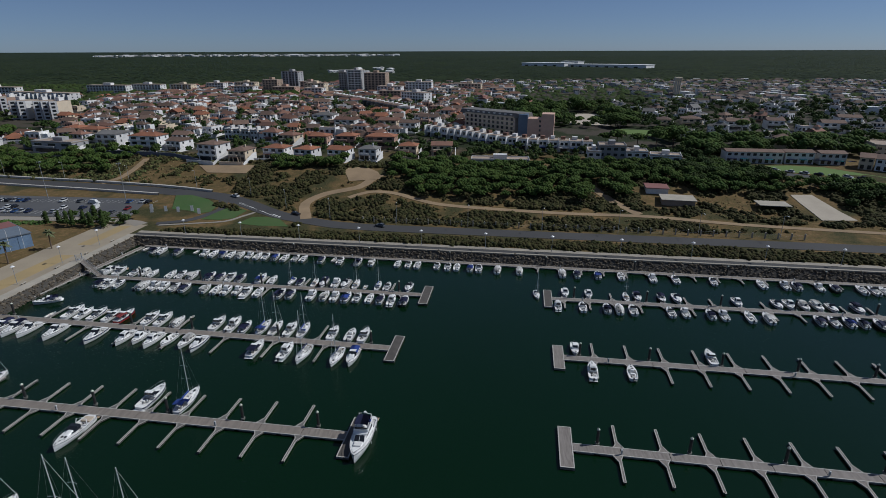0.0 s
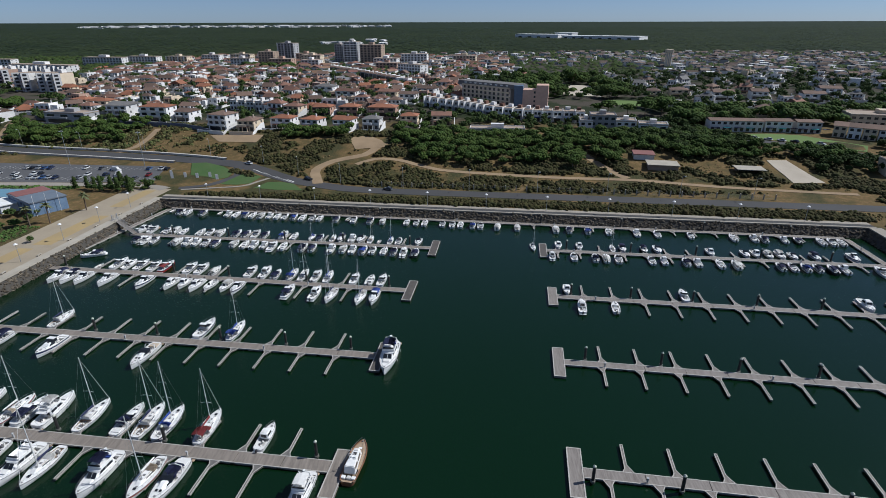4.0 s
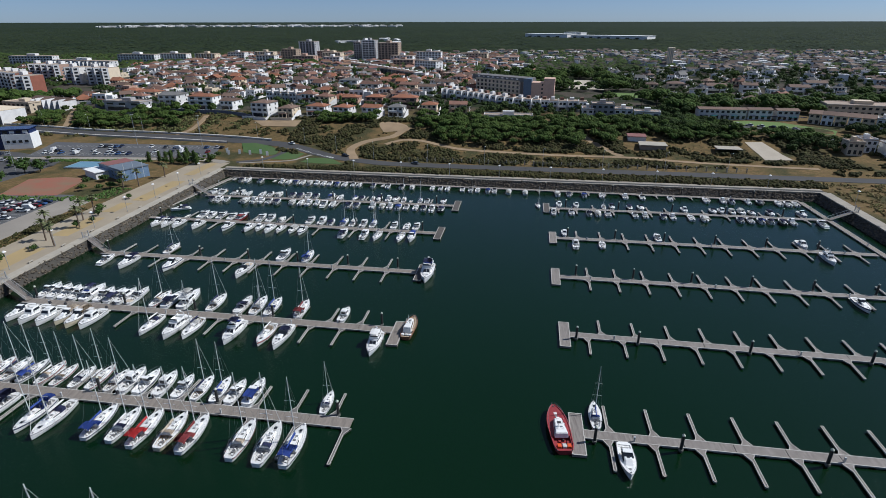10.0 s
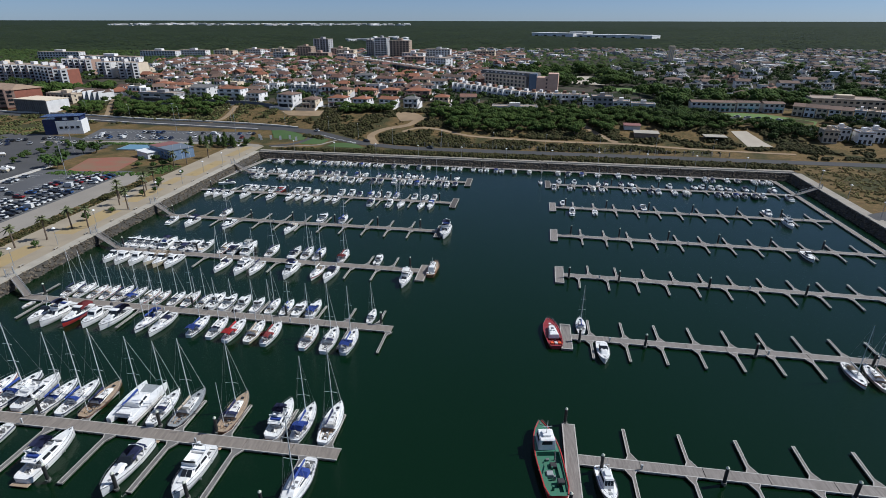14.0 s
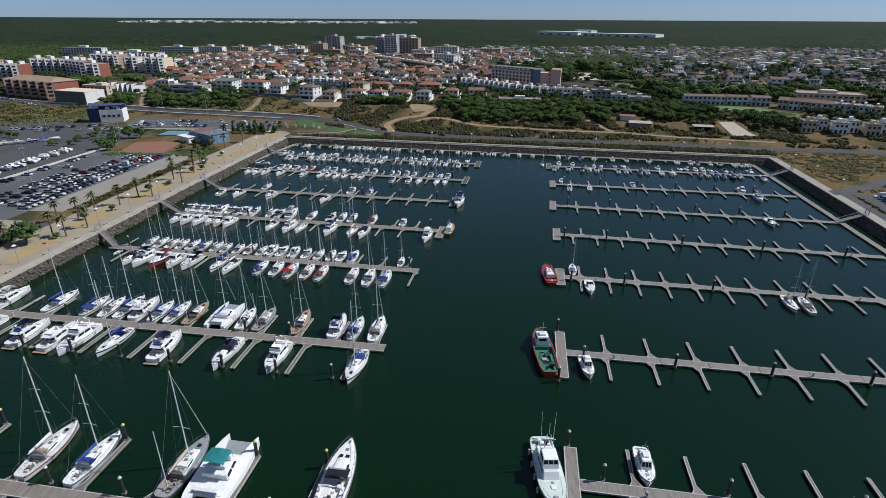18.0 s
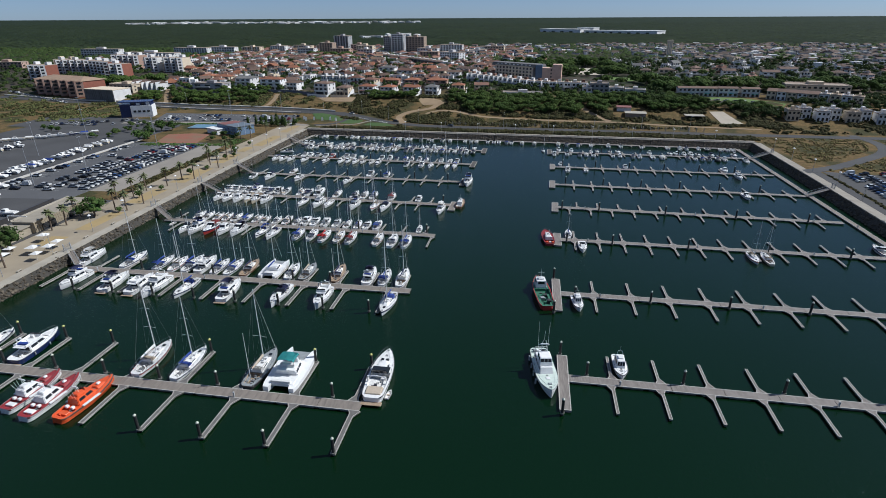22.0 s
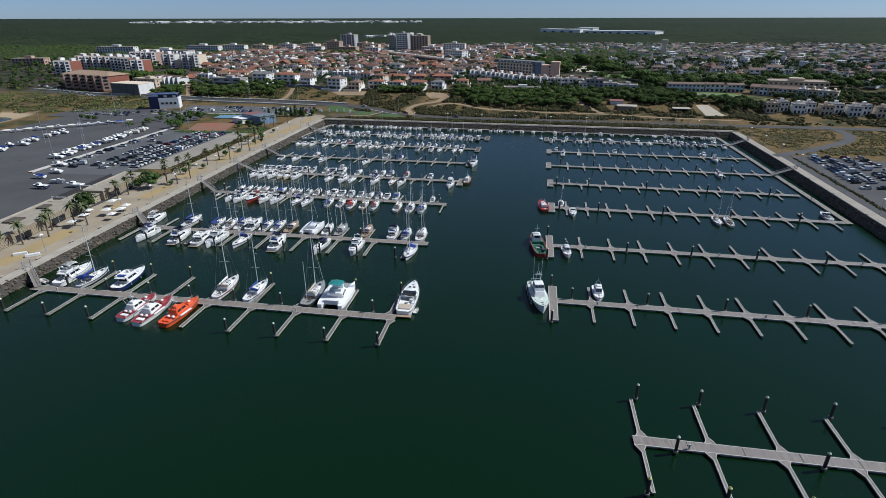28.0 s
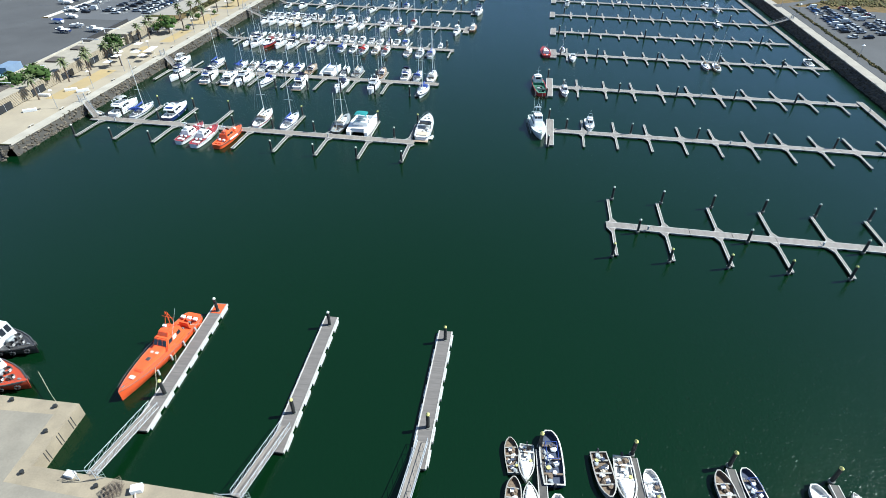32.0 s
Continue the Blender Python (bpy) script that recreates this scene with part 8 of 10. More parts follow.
for x, y, a in YARD:
    (hm, dm, wm), lab = YB[YRND.choices(range(5), (8, 7, 3, 3, 3))[0]]
    o = new("yard_boat", hm)
    o.matrix_basis = pose(x, y, 3.25 + 0.45, 0, 0, a + YRND.uniform(-5, 5))
    tagged(o, lab, "boat", "laid-up boats")
    part("deck", dm, None, o)
    if wm:
        part("window", wm, None, o)
    part("cradle", CRADLE, None, o, at=pose(0, 0, -0.45))

# ---- marina building, low and flat-roofed ----
PLASTER = surf("beige_stucco", (0.36, 0.31, 0.225), (0.30, 0.255, 0.185), 0.85, 0.5, 0.1)
SLATW = surf("slat_cladding", (0.33, 0.275, 0.19), (0.26, 0.215, 0.15), 0.8, 1.5, 0.1)
ROOFG = surf("gravel_roof", (0.33, 0.29, 0.225), (0.26, 0.23, 0.18), 0.9, 0.4, 0.2, fine=20)
t = thing("marina_building", pose(-174.6, -96, 3.2, 0, 0, 0.6), "long low marina building with slatted beige front", "building")
for y0, y1, dx in ((14, 40, -7.5), (-64, 2, -11)):
    part("wall", boxbm(dx, -0.25, y0, y1, 0, 3.7), PLASTER, t)
    part("roof", boxbm(dx - 0.3, 0.1, y0 - 0.3, y1 + 0.3, 3.7, 4.0), ROOFG, t)
    for k in range(9):
        part("slat", boxbm(-0.22, 0.0, y0, y1, 0.3 + k * 0.38, 0.56 + k * 0.38), SLATW, t)
    part("parapet", boxbm(dx - 0.3, dx, y0 - 0.3, y1 + 0.3, 4.0, 4.5), CONCL, t)
part("yard_wall", boxbm(-17.4, -17.0, -64, 44, 0, 2.2), HULLK, t, "dark boundary wall of the yard")
part("lobby", boxbm(-10, -1.5, 2.05, 13.95, 0, 2.8), PLASTER, t)
part("lobby_roof", boxbm(-10.4, -1.0, 2.05, 13.95, 2.8, 3.05), ROOFG, t)
for y in (-55, -40, -25, -10, 20, 32):
    w = part("shopfront", boxbm(0.02, 0.1, y - 3, y + 3, 0.2, 2.3), BOATGLASS, t)
    part("mullion", boxbm(0.1, 0.16, y - 0.06, y + 0.06, 0.2, 2.3), POLE, w)
for y in (-58, -46, -30, -16, 0.5, 15, 27, 39):
    fr = tubebm([(-9.4, y, 4.0), (-9.4, y, 5.6), (-2.6, y, 5.6)], 0.16, 4)
    if y in (0.5, 15, -30, -46):
        part("portal_frame", fr, LAMPW, t, "pale steel portal frame")
    else:
        fr.free()
# raised solid boxes, coloured dark as the shade down a roof well
for y, w, d in ((-22, 5, 4), (-50, 7, 5), (-8, 4, 3)):
    part("roof_light_well", boxbm(-9, -9 + d, y, y + w, 4.0, 4.5), surf("well_shade", (0.10, 0.08, 0.065), (0.07, 0.06, 0.05), 0.9, 0.5), t)
part("plant_house", boxbm(-15.5, -11.4, -36, -29, 0, 6.6), surf("pale_blue_stucco", (0.16, 0.22, 0.30), (0.13, 0.18, 0.26), 0.8, 0.5), t)
part("glass_roof", boxbm(-15.2, -11.4, -42, -36.4, 0, 4.6), surf("pale_teal_roof", (0.22, 0.36, 0.36), (0.18, 0.3, 0.3), 0.4, 0.5), t)

# ---- sports hall, control building ----
BLUEW = surf("blue_facade", (0.16, 0.24, 0.34), (0.11, 0.17, 0.27), 0.6, 0.4)
REDR = surf("red_roof_sheet", (0.24, 0.10, 0.085), (0.19, 0.085, 0.075), 0.7, 0.3)
WHITER = surf("white_stucco", (0.74, 0.74, 0.72), (0.64, 0.64, 0.61), 0.8, 0.4, 0.05)
t = thing("sports_hall", pose(-183, 87, 3.2, 0, 0, -33), "blue-clad sports hall with a sloping red roof", "building")
bm = bmesh.new()
hexa(bm, -6, 6, 10.5, 10.5, 0, 4.8, 0, 0, 0.0)
part("wall", bm, BLUEW, t)
bm = bmesh.new()
hexa(bm, -6.3, 6.3, 10.8, 10.8, 4.8, 5.2, 0, 0, 0.05)
part("roof", bm, surf("hall_roof", (0.15, 0.18, 0.21), (0.12, 0.145, 0.175), 0.6, 0.3), t)
part("roof_strip", boxbm(-10.4, -2.0, -5.8, 6.0, 5.2, 5.32), REDR, t, "faded red roof sheeting")
part("annexe", boxbm(-13, -2, -11.5, -6.05, 0, 3.0), WHITER, t)
part("annexe_roof", boxbm(-13.5, -1.5, -12, -6.05, 3.0, 3.3), WHITER, t)
for k in range(6):
    part("window", boxbm(1.5 + (k % 3) * 2.8, 2.4 + (k % 3) * 2.8, -6.06, -6.0, 1.0 + 1.8 * (k // 3), 2.0 + 1.8 * (k // 3)), BOATGLASS, t)
for k in range(3):
    part("flagpole", tubebm([(11.5, -5 + k * 4, 0), (11.5, -5 + k * 4, 8)], 0.06, 5), LAMPW, t)
t = thing("garden_pool", pose(-212, 103, 3.25), "small turquoise pool with a blue surround", "pool")
part("surround", boxbm(-8, 8, -6, 6, 0, 0.5), surf("pool_blue", (0.20, 0.27, 0.33), (0.17, 0.24, 0.30), 0.5, 0.5), t)
part("basin_water", boxbm(-7, 7, -5, 5, 0.5, 0.53), surf("pool_water", (0.16, 0.30, 0.36), (0.14, 0.27, 0.33), 0.1, 0.5), t)
t = thing("control_building", pose(-279, 141, 3.3, 0, 0, 18), "white and navy harbour office with a glazed top floor", "building")
part("wall", boxbm(-4, 10, -5.5, 5.5, 0, 8.0, bev=0.05), WHITER, t)
part("navy_wing", boxbm(-11, -4.05, -5, 5.2, 0, 9.0, bev=0.05), HULLB, t)
part("top_floor", boxbm(-4, 9.4, -4.6, 4.6, 8.0, 10.4), HULLB, t)
part("roof", boxbm(-11.5, 10, -5.6, 5.6, 10.4, 10.8), HULLB, t)
for k in range(4):
    part("window", boxbm(-3.2 + k * 3.2, -0.9 + k * 3.2, -4.68, -4.58, 8.4, 9.9), WHITER if k % 2 else BOATGLASS, t)
    part("window", boxbm(-2.4 + k * 3.0, -0.6 + k * 3.0, -5.58, -5.48, 3.4, 4.8), BOATGLASS, t)

# fence posts beside the shore road, white banners by the lawn
t = thing("roadside_fence", pose(0, 0, 0), "row of concrete fence posts with wire beside the road", "fence")
bm = bmesh.new()
box(bm, -0.2, 0.2, -0.2, 0.2, -0.3, 2.3)
POST = mesh_of(bm, "post", CONCL)
prev = None
wires = bmesh.new()
for k in range(38):
    x = -60 + 4.4 * k
    y = 119.5 - 0.093 * (x + 60)
    p = (x, y, ground_z(x, y))
    part("post", POST, None, t, at=pose(*p))
    if prev:
        for h in (0.6, 1.2, 1.8):
            tube(wires, [(prev[0], prev[1], prev[2] + h), (p[0], p[1], p[2] + h)], 0.015, 3)
    prev = p
part("wire", wires, RIG, t)
for x, y in ((-152, 128), (-147, 130), (-141, 129), (-136, 131), (-131, 127), (-155, 133)):
    t = thing("banner_sign", pose(x, y, ground_z(x, y), 0, 0, 20), "slim white upright banner sign on the lawn", "sign", "banner signs")
    part("panel", boxbm(-0.6, 0.6, -0.06, 0.06, 0.3, 2.6), LAMPW, t)
    part("post", boxbm(-0.66, -0.6, -0.06, 0.06, 0, 2.7), POLE, t)
bm = bmesh.new()
for k in range(16):
    a = k / 15
    x, y = -120 + 24 * a, 143.5 - 19 * a
    box(bm, x - 0.5, x + 0.5, y - 0.9, y + 0.9, ground_z(x, y) + 0.02, ground_z(x, y) + 0.16)
solo("road_hatching", bm, PAINT, "white painted hatching at the road junction", "markings", kind="structure")

# ---- town ----
TILE = surf("terracotta_tiles", (0.205, 0.105, 0.070), (0.130, 0.070, 0.050), 0.9, 0.25, 0.2, fine=30, rand=0.3)
TILEO = surf("orange_tiles", (0.30, 0.120, 0.062), (0.21, 0.088, 0.048), 0.9, 0.25, 0.2, fine=30, rand=0.12)
TILEB = surf("brown_tiles", (0.165, 0.105, 0.076), (0.105, 0.070, 0.052), 0.9, 0.25, 0.2, fine=30, rand=0.3)
TILEG = surf("grey_tiles", (0.16, 0.155, 0.145), (0.11, 0.105, 0.10), 0.9, 0.25, 0.2, fine=30, rand=0.2)
RENDW = surf("town_white_stucco", (0.74, 0.73, 0.70), (0.60, 0.59, 0.57), 0.85, 0.3, 0.05, rand=0.15)
RENDC = surf("town_cream_stucco", (0.62, 0.52, 0.38), (0.54, 0.45, 0.33), 0.85, 0.3, 0.05, rand=0.15)
RENDP = surf("town_pink_stucco", (0.44, 0.29, 0.22), (0.37, 0.24, 0.18), 0.85, 0.3, 0.05, rand=0.15)
RENDG = surf("town_grey_stucco", (0.36, 0.36, 0.36), (0.28, 0.28, 0.28), 0.85, 0.3, 0.05, rand=0.15)
BRICKR = surf("red_brick_stucco", (0.27, 0.095, 0.06), (0.22, 0.08, 0.05), 0.85, 0.4, 0.05)
BRICKP = surf("salmon_brick", (0.46, 0.32, 0.25), (0.38, 0.265, 0.205), 0.85, 0.4, 0.05)
BROWNW = surf("brown_brick", (0.36, 0.27, 0.20), (0.30, 0.225, 0.165), 0.85, 0.4, 0.05)
WINDK = surf("window_glass_and_recess_dark", (0.02, 0.023, 0.028), (0.035, 0.04, 0.045), 0.15, 0.8)
ROOFF = surf("flat_roof_tile", (0.36, 0.28, 0.21), (0.28, 0.22, 0.17), 0.9, 0.3, 0.1)


def roof_bm(bm, w, d, z, h, kind, ov=0.45, mi=0):
    """A hipped or gabled roof over w by d, with an overhang and a thickness."""
    a, b = w / 2 + ov, d / 2 + ov
    t = 0.18
    if kind == "flat":
        box(bm, -a + 0.2, a - 0.2, -b + 0.2, b - 0.2, z, z + 0.35, mi)
        return
    r = max(0.0, a - b) if kind == "hip" else a
    if kind == "hip" and a < b:
        lo = [(-a, -b), (a, -b), (a, b), (-a, b)]
        rp = [(0, -(b - a)), (0, b - a)]
        base = [bm.verts.new((x, y, z)) for x, y in lo]
        low = [bm.verts.new((x, y, z - t)) for x, y in lo]
        q = [bm.verts.new((x, y, z + h)) for x, y in rp]
        fs = [(base[0], base[1], q[0]), (base[1], base[2], q[1], q[0]), (base[2], base[3], q[1]), (base[3], base[0], q[0], q[1])]
    else:
        lo = [(-a, -b), (a, -b), (a, b), (-a, b)]
        base = [bm.verts.new((x, y, z)) for x, y in lo]
        low = [bm.verts.new((x, y, z - t)) for x, y in lo]
        q = [bm.verts.new((-r, 0, z + h)), bm.verts.new((r + 1e-3, 0, z + h))]
        fs = [(base[0], base[1], q[1], q[0]), (base[1], base[2], q[1]), (base[2], base[3], q[0], q[1]), (base[3], base[0], q[0])]
    for f in fs:
        bm.faces.new(f).material_index = mi
    for i in range(4):
        bm.faces.new((low[i], low[(i + 1) % 4], base[(i + 1) % 4], base[i])).material_index = mi
    bm.faces.new(low[::-1]).material_index = mi


def block(name, x, y, w, d, floors, ang, wall, roof, kind, label, category="house", cols=4, side_cols=2, fh=2.95, balcony=None, rh=1.7, z=None, frame=None, group="town houses", arcade=False, chim=True, split=True):
    """A building with its storeys: walls, roof, each window a part, balconies and a chimney."""
    z0 = ground_z(x, y) - 0.3 if z is None else z
    t = thing(name, pose(x, y, z0, 0, 0, ang), label, category, group)
    H = floors * fh + 0.3
    part("wall", boxbm(-w / 2, w / 2, -d / 2, d / 2, -1.5, H), wall, t)
    bm = bmesh.new()
    roof_bm(bm, w, d, H + (0.0 if kind == "flat" else 0.02), rh, kind)
    part("roof", bm, roof, t)
    if kind == "flat":
        bm = bmesh.new()
        for q in ((-w / 2, w / 2, -d / 2, -d / 2 + 0.2), (-w / 2, w / 2, d / 2 - 0.2, d / 2), (-w / 2, -w / 2 + 0.2, -d / 2 + 0.2, d / 2 - 0.2), (w / 2 - 0.2, w / 2, -d / 2 + 0.2, d / 2 - 0.2)):
            box(bm, *q, H + 0.01, H + 0.85)
        part("parapet", bm, wall, t)
        part("roof_hut", boxbm(-w * 0.12, w * 0.12, -d * 0.1, d * 0.3, H + 0.35, H + 2.4), wall, t)
    cw = w / cols
    joined = bmesh.new()
    for f in range(floors):
        zc = 0.3 + f * fh
        for c in range(cols):
            xc = -w / 2 + cw * (c + 0.5)
            q = (xc - cw * 0.27, xc + cw * 0.27, -d / 2 - 0.05, -d / 2 + 0.1, zc + (0.2 if f == 0 or balcony else 0.9), zc + 2.25)
            box(joined, *q)
        if split:
            for c in range(side_cols):
                yc = -d / 2 + d / side_cols * (c + 0.5)
                box(joined, w / 2 - 0.1, w / 2 + 0.05, yc - 0.6, yc + 0.6, zc + 0.9, zc + 2.2)
        else:
            for c in range(side_cols):
                yc = -d / 2 + d / side_cols * (c + 0.5)
                for s in (-1, 1):
                    box(joined, s * w / 2 - 0.06, s * w / 2 + 0.06, yc - 0.6, yc + 0.6, zc + 0.9, zc + 2.2)
        if balcony and f > 0:
            b = part("balcony", boxbm(-w / 2 + 0.3, w / 2 - 0.3, -d / 2 - 1.3, -d / 2 - 0.02, zc - 0.15, zc), balcony, t)
            part("balustrade", boxbm(-w / 2 + 0.3, w / 2 - 0.3, -d / 2 - 1.38, -d / 2 - 1.3, zc, zc + 0.95), balcony, b)
    tagged(part("glazing", joined, WINDK, t), kind="stuff")
    if chim and kind != "flat":
        part("chimney", boxbm(w * 0.18, w * 0.18 + 0.7, -0.35, 0.35, H + rh * 0.3, H + rh + 0.9), wall, t)
    if name == "villa":
        # no real recess: a flat dark panel paints the loggia's inner shade
        part("loggia", boxbm(-w * 0.36, w * 0.16, -d / 2 - 0.07, -d / 2 + 0.3, 0.2, 2.45), WINDK, t, "dark panel painted as the shade inside a loggia")
        if floors < 3:
            part("balcony", boxbm(-w * 0.42, w * 0.1, -d / 2 - 1.7, -d / 2 - 0.02, fh + 0.2, fh + 1.2), wall, t)
        bm = bmesh.new()
        q = [(-d / 2 - 6.0, -1.5), (d * 0.2, -1.5), (d * 0.2, fh + 1.3), (-d * 0.1, fh + 1.3), (-d / 2 - 6.0, 0.6)]
        a = [bm.verts.new((w / 2 + 1.9, y1, z1)) for y1, z1 in q]
        b = [bm.verts.new((w / 2 + 2.15, y1, z1)) for y1, z1 in q]
        bm.faces.new(a)
        bm.faces.new(b[::-1])
        for i in range(5):
            bm.faces.new((a[i], b[i], b[(i + 1) % 5], a[(i + 1) % 5]))
        bmesh.ops.recalc_face_normals(bm, faces=bm.faces)
        part("stair_wall", bm, RENDW, t, "white sloping wall of an outside stair")
        part("garden_wall", boxbm(-w * 0.75, w / 2 + 1.85, -d / 2 - 6.2, -d / 2 - 5.95, -1.5, 1.3), wall, t)
    if arcade:
        part("porch_roof", boxbm(-w * 0.4, w * 0.2, -d / 2 - 2.6, -d / 2 - 0.02, 2.9, 3.1), roof, t)
        for s in (-0.38, -0.1, 0.18):
            part("porch_post", boxbm(w * s - 0.15, w * s + 0.15, -d / 2 - 2.5, -d / 2 - 2.2, 0, 2.9), wall, t)
    return t


# the front row of villas above the scrub
VILLAS = [(-162, 212, 12.5, 12, 3, 16, RENDW, TILEB, "hip", "white three-storey villa with a brown hipped roof"), (-145, 209.5, 10, 12, 2, 8, RENDC, TILEB, "hip", "cream villa with a tan tiled hipped roof"), (-127.5, 217, 13, 10, 2, 10, RENDW, TILEO, "hip", "white villa with an orange tiled roof"), (-109, 213, 11, 10, 2, 16, RENDW, TILEO, "hip", "white villa with an orange hipped roof and porch"), (-90, 212, 11, 10, 2, 14, RENDW, TILEO, "gable", "white villa with an orange gabled roof"), (-74, 214, 10, 9, 2, 8, RENDW, TILEG, "hip", "white villa with a grey hipped roof"), (-53, 223, 10, 9, 2, 4, RENDC, TILEO, "hip", "cream villa with an orange tiled roof"), (-34, 225, 11.5, 10, 2, 0, RENDC, TILE, "gable", "tall cream villa with a terracotta roof"), (-133, 258, 12, 10, 2, 20, RENDC, TILE, "hip", "cream villa with a terracotta hipped roof"), (-113, 254, 13, 10, 2, 8, RENDP, TILEO, "hip", "salmon villa with an orange tiled roof"), (-95, 254, 12.5, 10, 2, 8, RENDP, TILEO, "hip", "salmon villa with a bright orange roof"), (-73, 251, 18, 10, 2, 6, RENDP, TILEO, "hip", "wide salmon villa with an orange roof"), (-243, 248, 14, 16, 3, 5, RENDW, TILEG, "gable", "large white villa with a grey gabled roof"), (-216, 240, 19, 11, 3, 8, RENDW, TILEO, "hip", "white villa with an orange tower roof"), (-197, 240, 10, 12, 2, 12, RENDW, TILEB, "gable", "white villa with curved gable walls"), (-270, 235, 30, 12, 2, 10, RENDG, ROOFF, "flat", "flat-roofed grey villa behind the pines"), (-299, 291, 13, 11, 2, 10, RENDC, TILEO, "hip", "cream house with an orange roof"), (-281, 284, 16, 11, 2, 10, RENDC, TILEO, "hip", "cream house with an orange tiled roof"), (-132.5, 343, 17, 12, 2, 12, RENDW, TILEG, "hip", "white house with a blue-grey hipped roof"), (-109, 316, 16, 11, 2, 12, RENDW, TILE, "gable", "white house with a terracotta gable"), (-77, 312, 14, 10, 2, 14, RENDC, TILE, "gable", "cream house with a terracotta roof"), (-61, 300, 12, 10, 2, 14, RENDW, TILEB, "gable", "white gabled house with dark roof"), (-49, 330, 14, 10, 2, 20, RENDW, TILEB, "gable", "white gabled house on the corner")]
for x, y, w, d, fl, a, wm, rm, kd, lb in VILLAS:
    block("villa", x, y, w, d, fl, -a, wm, rm, kd, lb, cols=3, side_cols=2, arcade=y < 226 and x > -150, balcony=RENDW if fl == 3 else None)
# white courtyard terrace, low white house, garden walls
for k in range(5):
    block("terrace_house", -180 + k * 6.6, 278 - k * 1.75, 5.4, 9, 2, -15, RENDW, ROOFF, "flat", "small white flat-roofed terrace house", cols=2, side_cols=1)
block("terrace_house", -2, 197, 30, 9, 2, -3, RENDW, ROOFF, "flat", "long low white house with roof terrace", cols=5, z=8.0)
block("terrace_house", 49, 210, 7, 13, 2, -8, RENDW, ROOFF, "flat", "white end house of the curved terrace", cols=2)
block("terrace_house", 58, 209, 14, 11, 3, -8, RENDG, ROOFF, "flat", "grey-white flat-roofed house with dark windows", cols=4)
block("terrace_house", 71, 208, 11, 10, 2, -10, RENDW, ROOFF, "flat", "white stepped house with roof walls", cols=3)
block("terrace_house", 83, 198, 15, 9, 2, -14, RENDW, ROOFF, "flat", "white block house at the road", cols=3)
bm = bmesh.new()
pts = smooth_line([(-300, 242), (-262, 228), (-225, 222), (-186, 214), (-166, 201)], 8)
for p, q in zip(pts, pts[1:]):
    d = (q - p).normalized()
    n = Vector((-d.y, d.x)) * 0.2
    z = min(ground_z(*p), ground_z(*q)) - 1.0
    prism(bm, [tuple(p - n), tuple(q - n), tuple(q + n), tuple(p + n)], z, z + 3.6)
solo("garden_wall", bm, surf("blue_grey_wall", (0.14, 0.15, 0.19), (0.10, 0.11, 0.14), 0.85, 0.4), "long grey-blue retaining wall below the villas", "wall", kind="structure")

# the curved white terrace
arc = smooth_line([(-45, 285), (-30, 273), (-17, 264), (-5, 253), (6, 245), (17, 239.5), (28, 236.5), (40, 234.5), (53, 232.5)], 5.2)
for i, (p, q) in enumerate(zip(arc[::1], arc[1::1])):
    a = math.degrees(math.atan2(q.y - p.y, q.x - p.x))
    m = (p + q) / 2
    t = thing("terrace_house", pose(m.x, m.y, ground_z(m.x, m.y) - 0.3, 0, 0, a), "narrow white terraced house with a small roof terrace", "house", "curved terrace")
    L = (q - p).length
    part("wall", boxbm(-L / 2, L / 2, -3.5, 5, -1, 6.6), RENDW, t)
    part("party_wall", boxbm(-L / 2 - 0.15, -L / 2 + 0.15, -6, 5.2, -1, 7.3), RENDW, t)
    part("roof", boxbm(-L / 2 + 0.16, L / 2 - 0.16, -3.2, 4.6, 6.6, 6.9), ROOFF, t)
    part("window", boxbm(-L * 0.32, -L * 0.05, -3.56, -3.4, 4.1, 5.6), WINDK, t)
    part("window", boxbm(L * 0.08, L * 0.34, -3.56, -3.4, 4.1, 5.6), WINDK, t)
    part("porch", boxbm(-L * 0.4, L * 0.42, -5.6, -3.5, 2.7, 2.95), [CANN, RENDW, CANB][i % 3] if i > 6 else RENDW, t)
    part("door", boxbm(-L * 0.3, L * 0.3, -3.56, -3.4, 0.3, 2.5), WINDK, t)
    part("roof_hut", boxbm(-L * 0.3, L * 0.1, 0.5, 3.5, 6.9, 8.6), RENDW if i % 2 else TILE, t)

# hotel: salmon wings, blue stair tower, brick end
HOTELW = surf("hotel_stucco", (0.62, 0.52, 0.44), (0.54, 0.45, 0.38), 0.85, 0.4, 0.05)
t = thing("hotel", pose(2, 297, ground_z(2, 297) - 0.3, 0, 0, -42), "four-storey salmon hotel with grey mansard and blue tower", "hotel")
part("wall", boxbm(-27, 18, -6, 8, -1, 11.4), HOTELW, t)
bm = bmesh.new()
hexa(bm, -6.4, 8.4, 27, 26.6, 11.4, 14.2, 1.2, 1.2, 0.0)
bmesh.ops.translate(bm, verts=bm.verts, vec=(-4.5, 0, 0))
part("roof", bm, TILEG, t)
for f in range(4):
    part("balcony", boxbm(-26.5, 17.5, -7.0, -6.02, 2.6 + f * 2.9 - 0.15, 3.4 + f * 2.9), RENDC, t)
    bm = bmesh.new()
    for c in range(11):
        box(bm, -25.5 + c * 4, -23.6 + c * 4, -6.06, -5.9, 0.5 + f * 2.9, 2.3 + f * 2.9)
    tagged(part("glazing", bm, WINDK, t), kind="stuff")
for c in range(9):
    part("dormer", boxbm(-25 + c * 4.8, -23 + c * 4.8, -5.8, -3.0, 11.5, 13.6), RENDW, t)
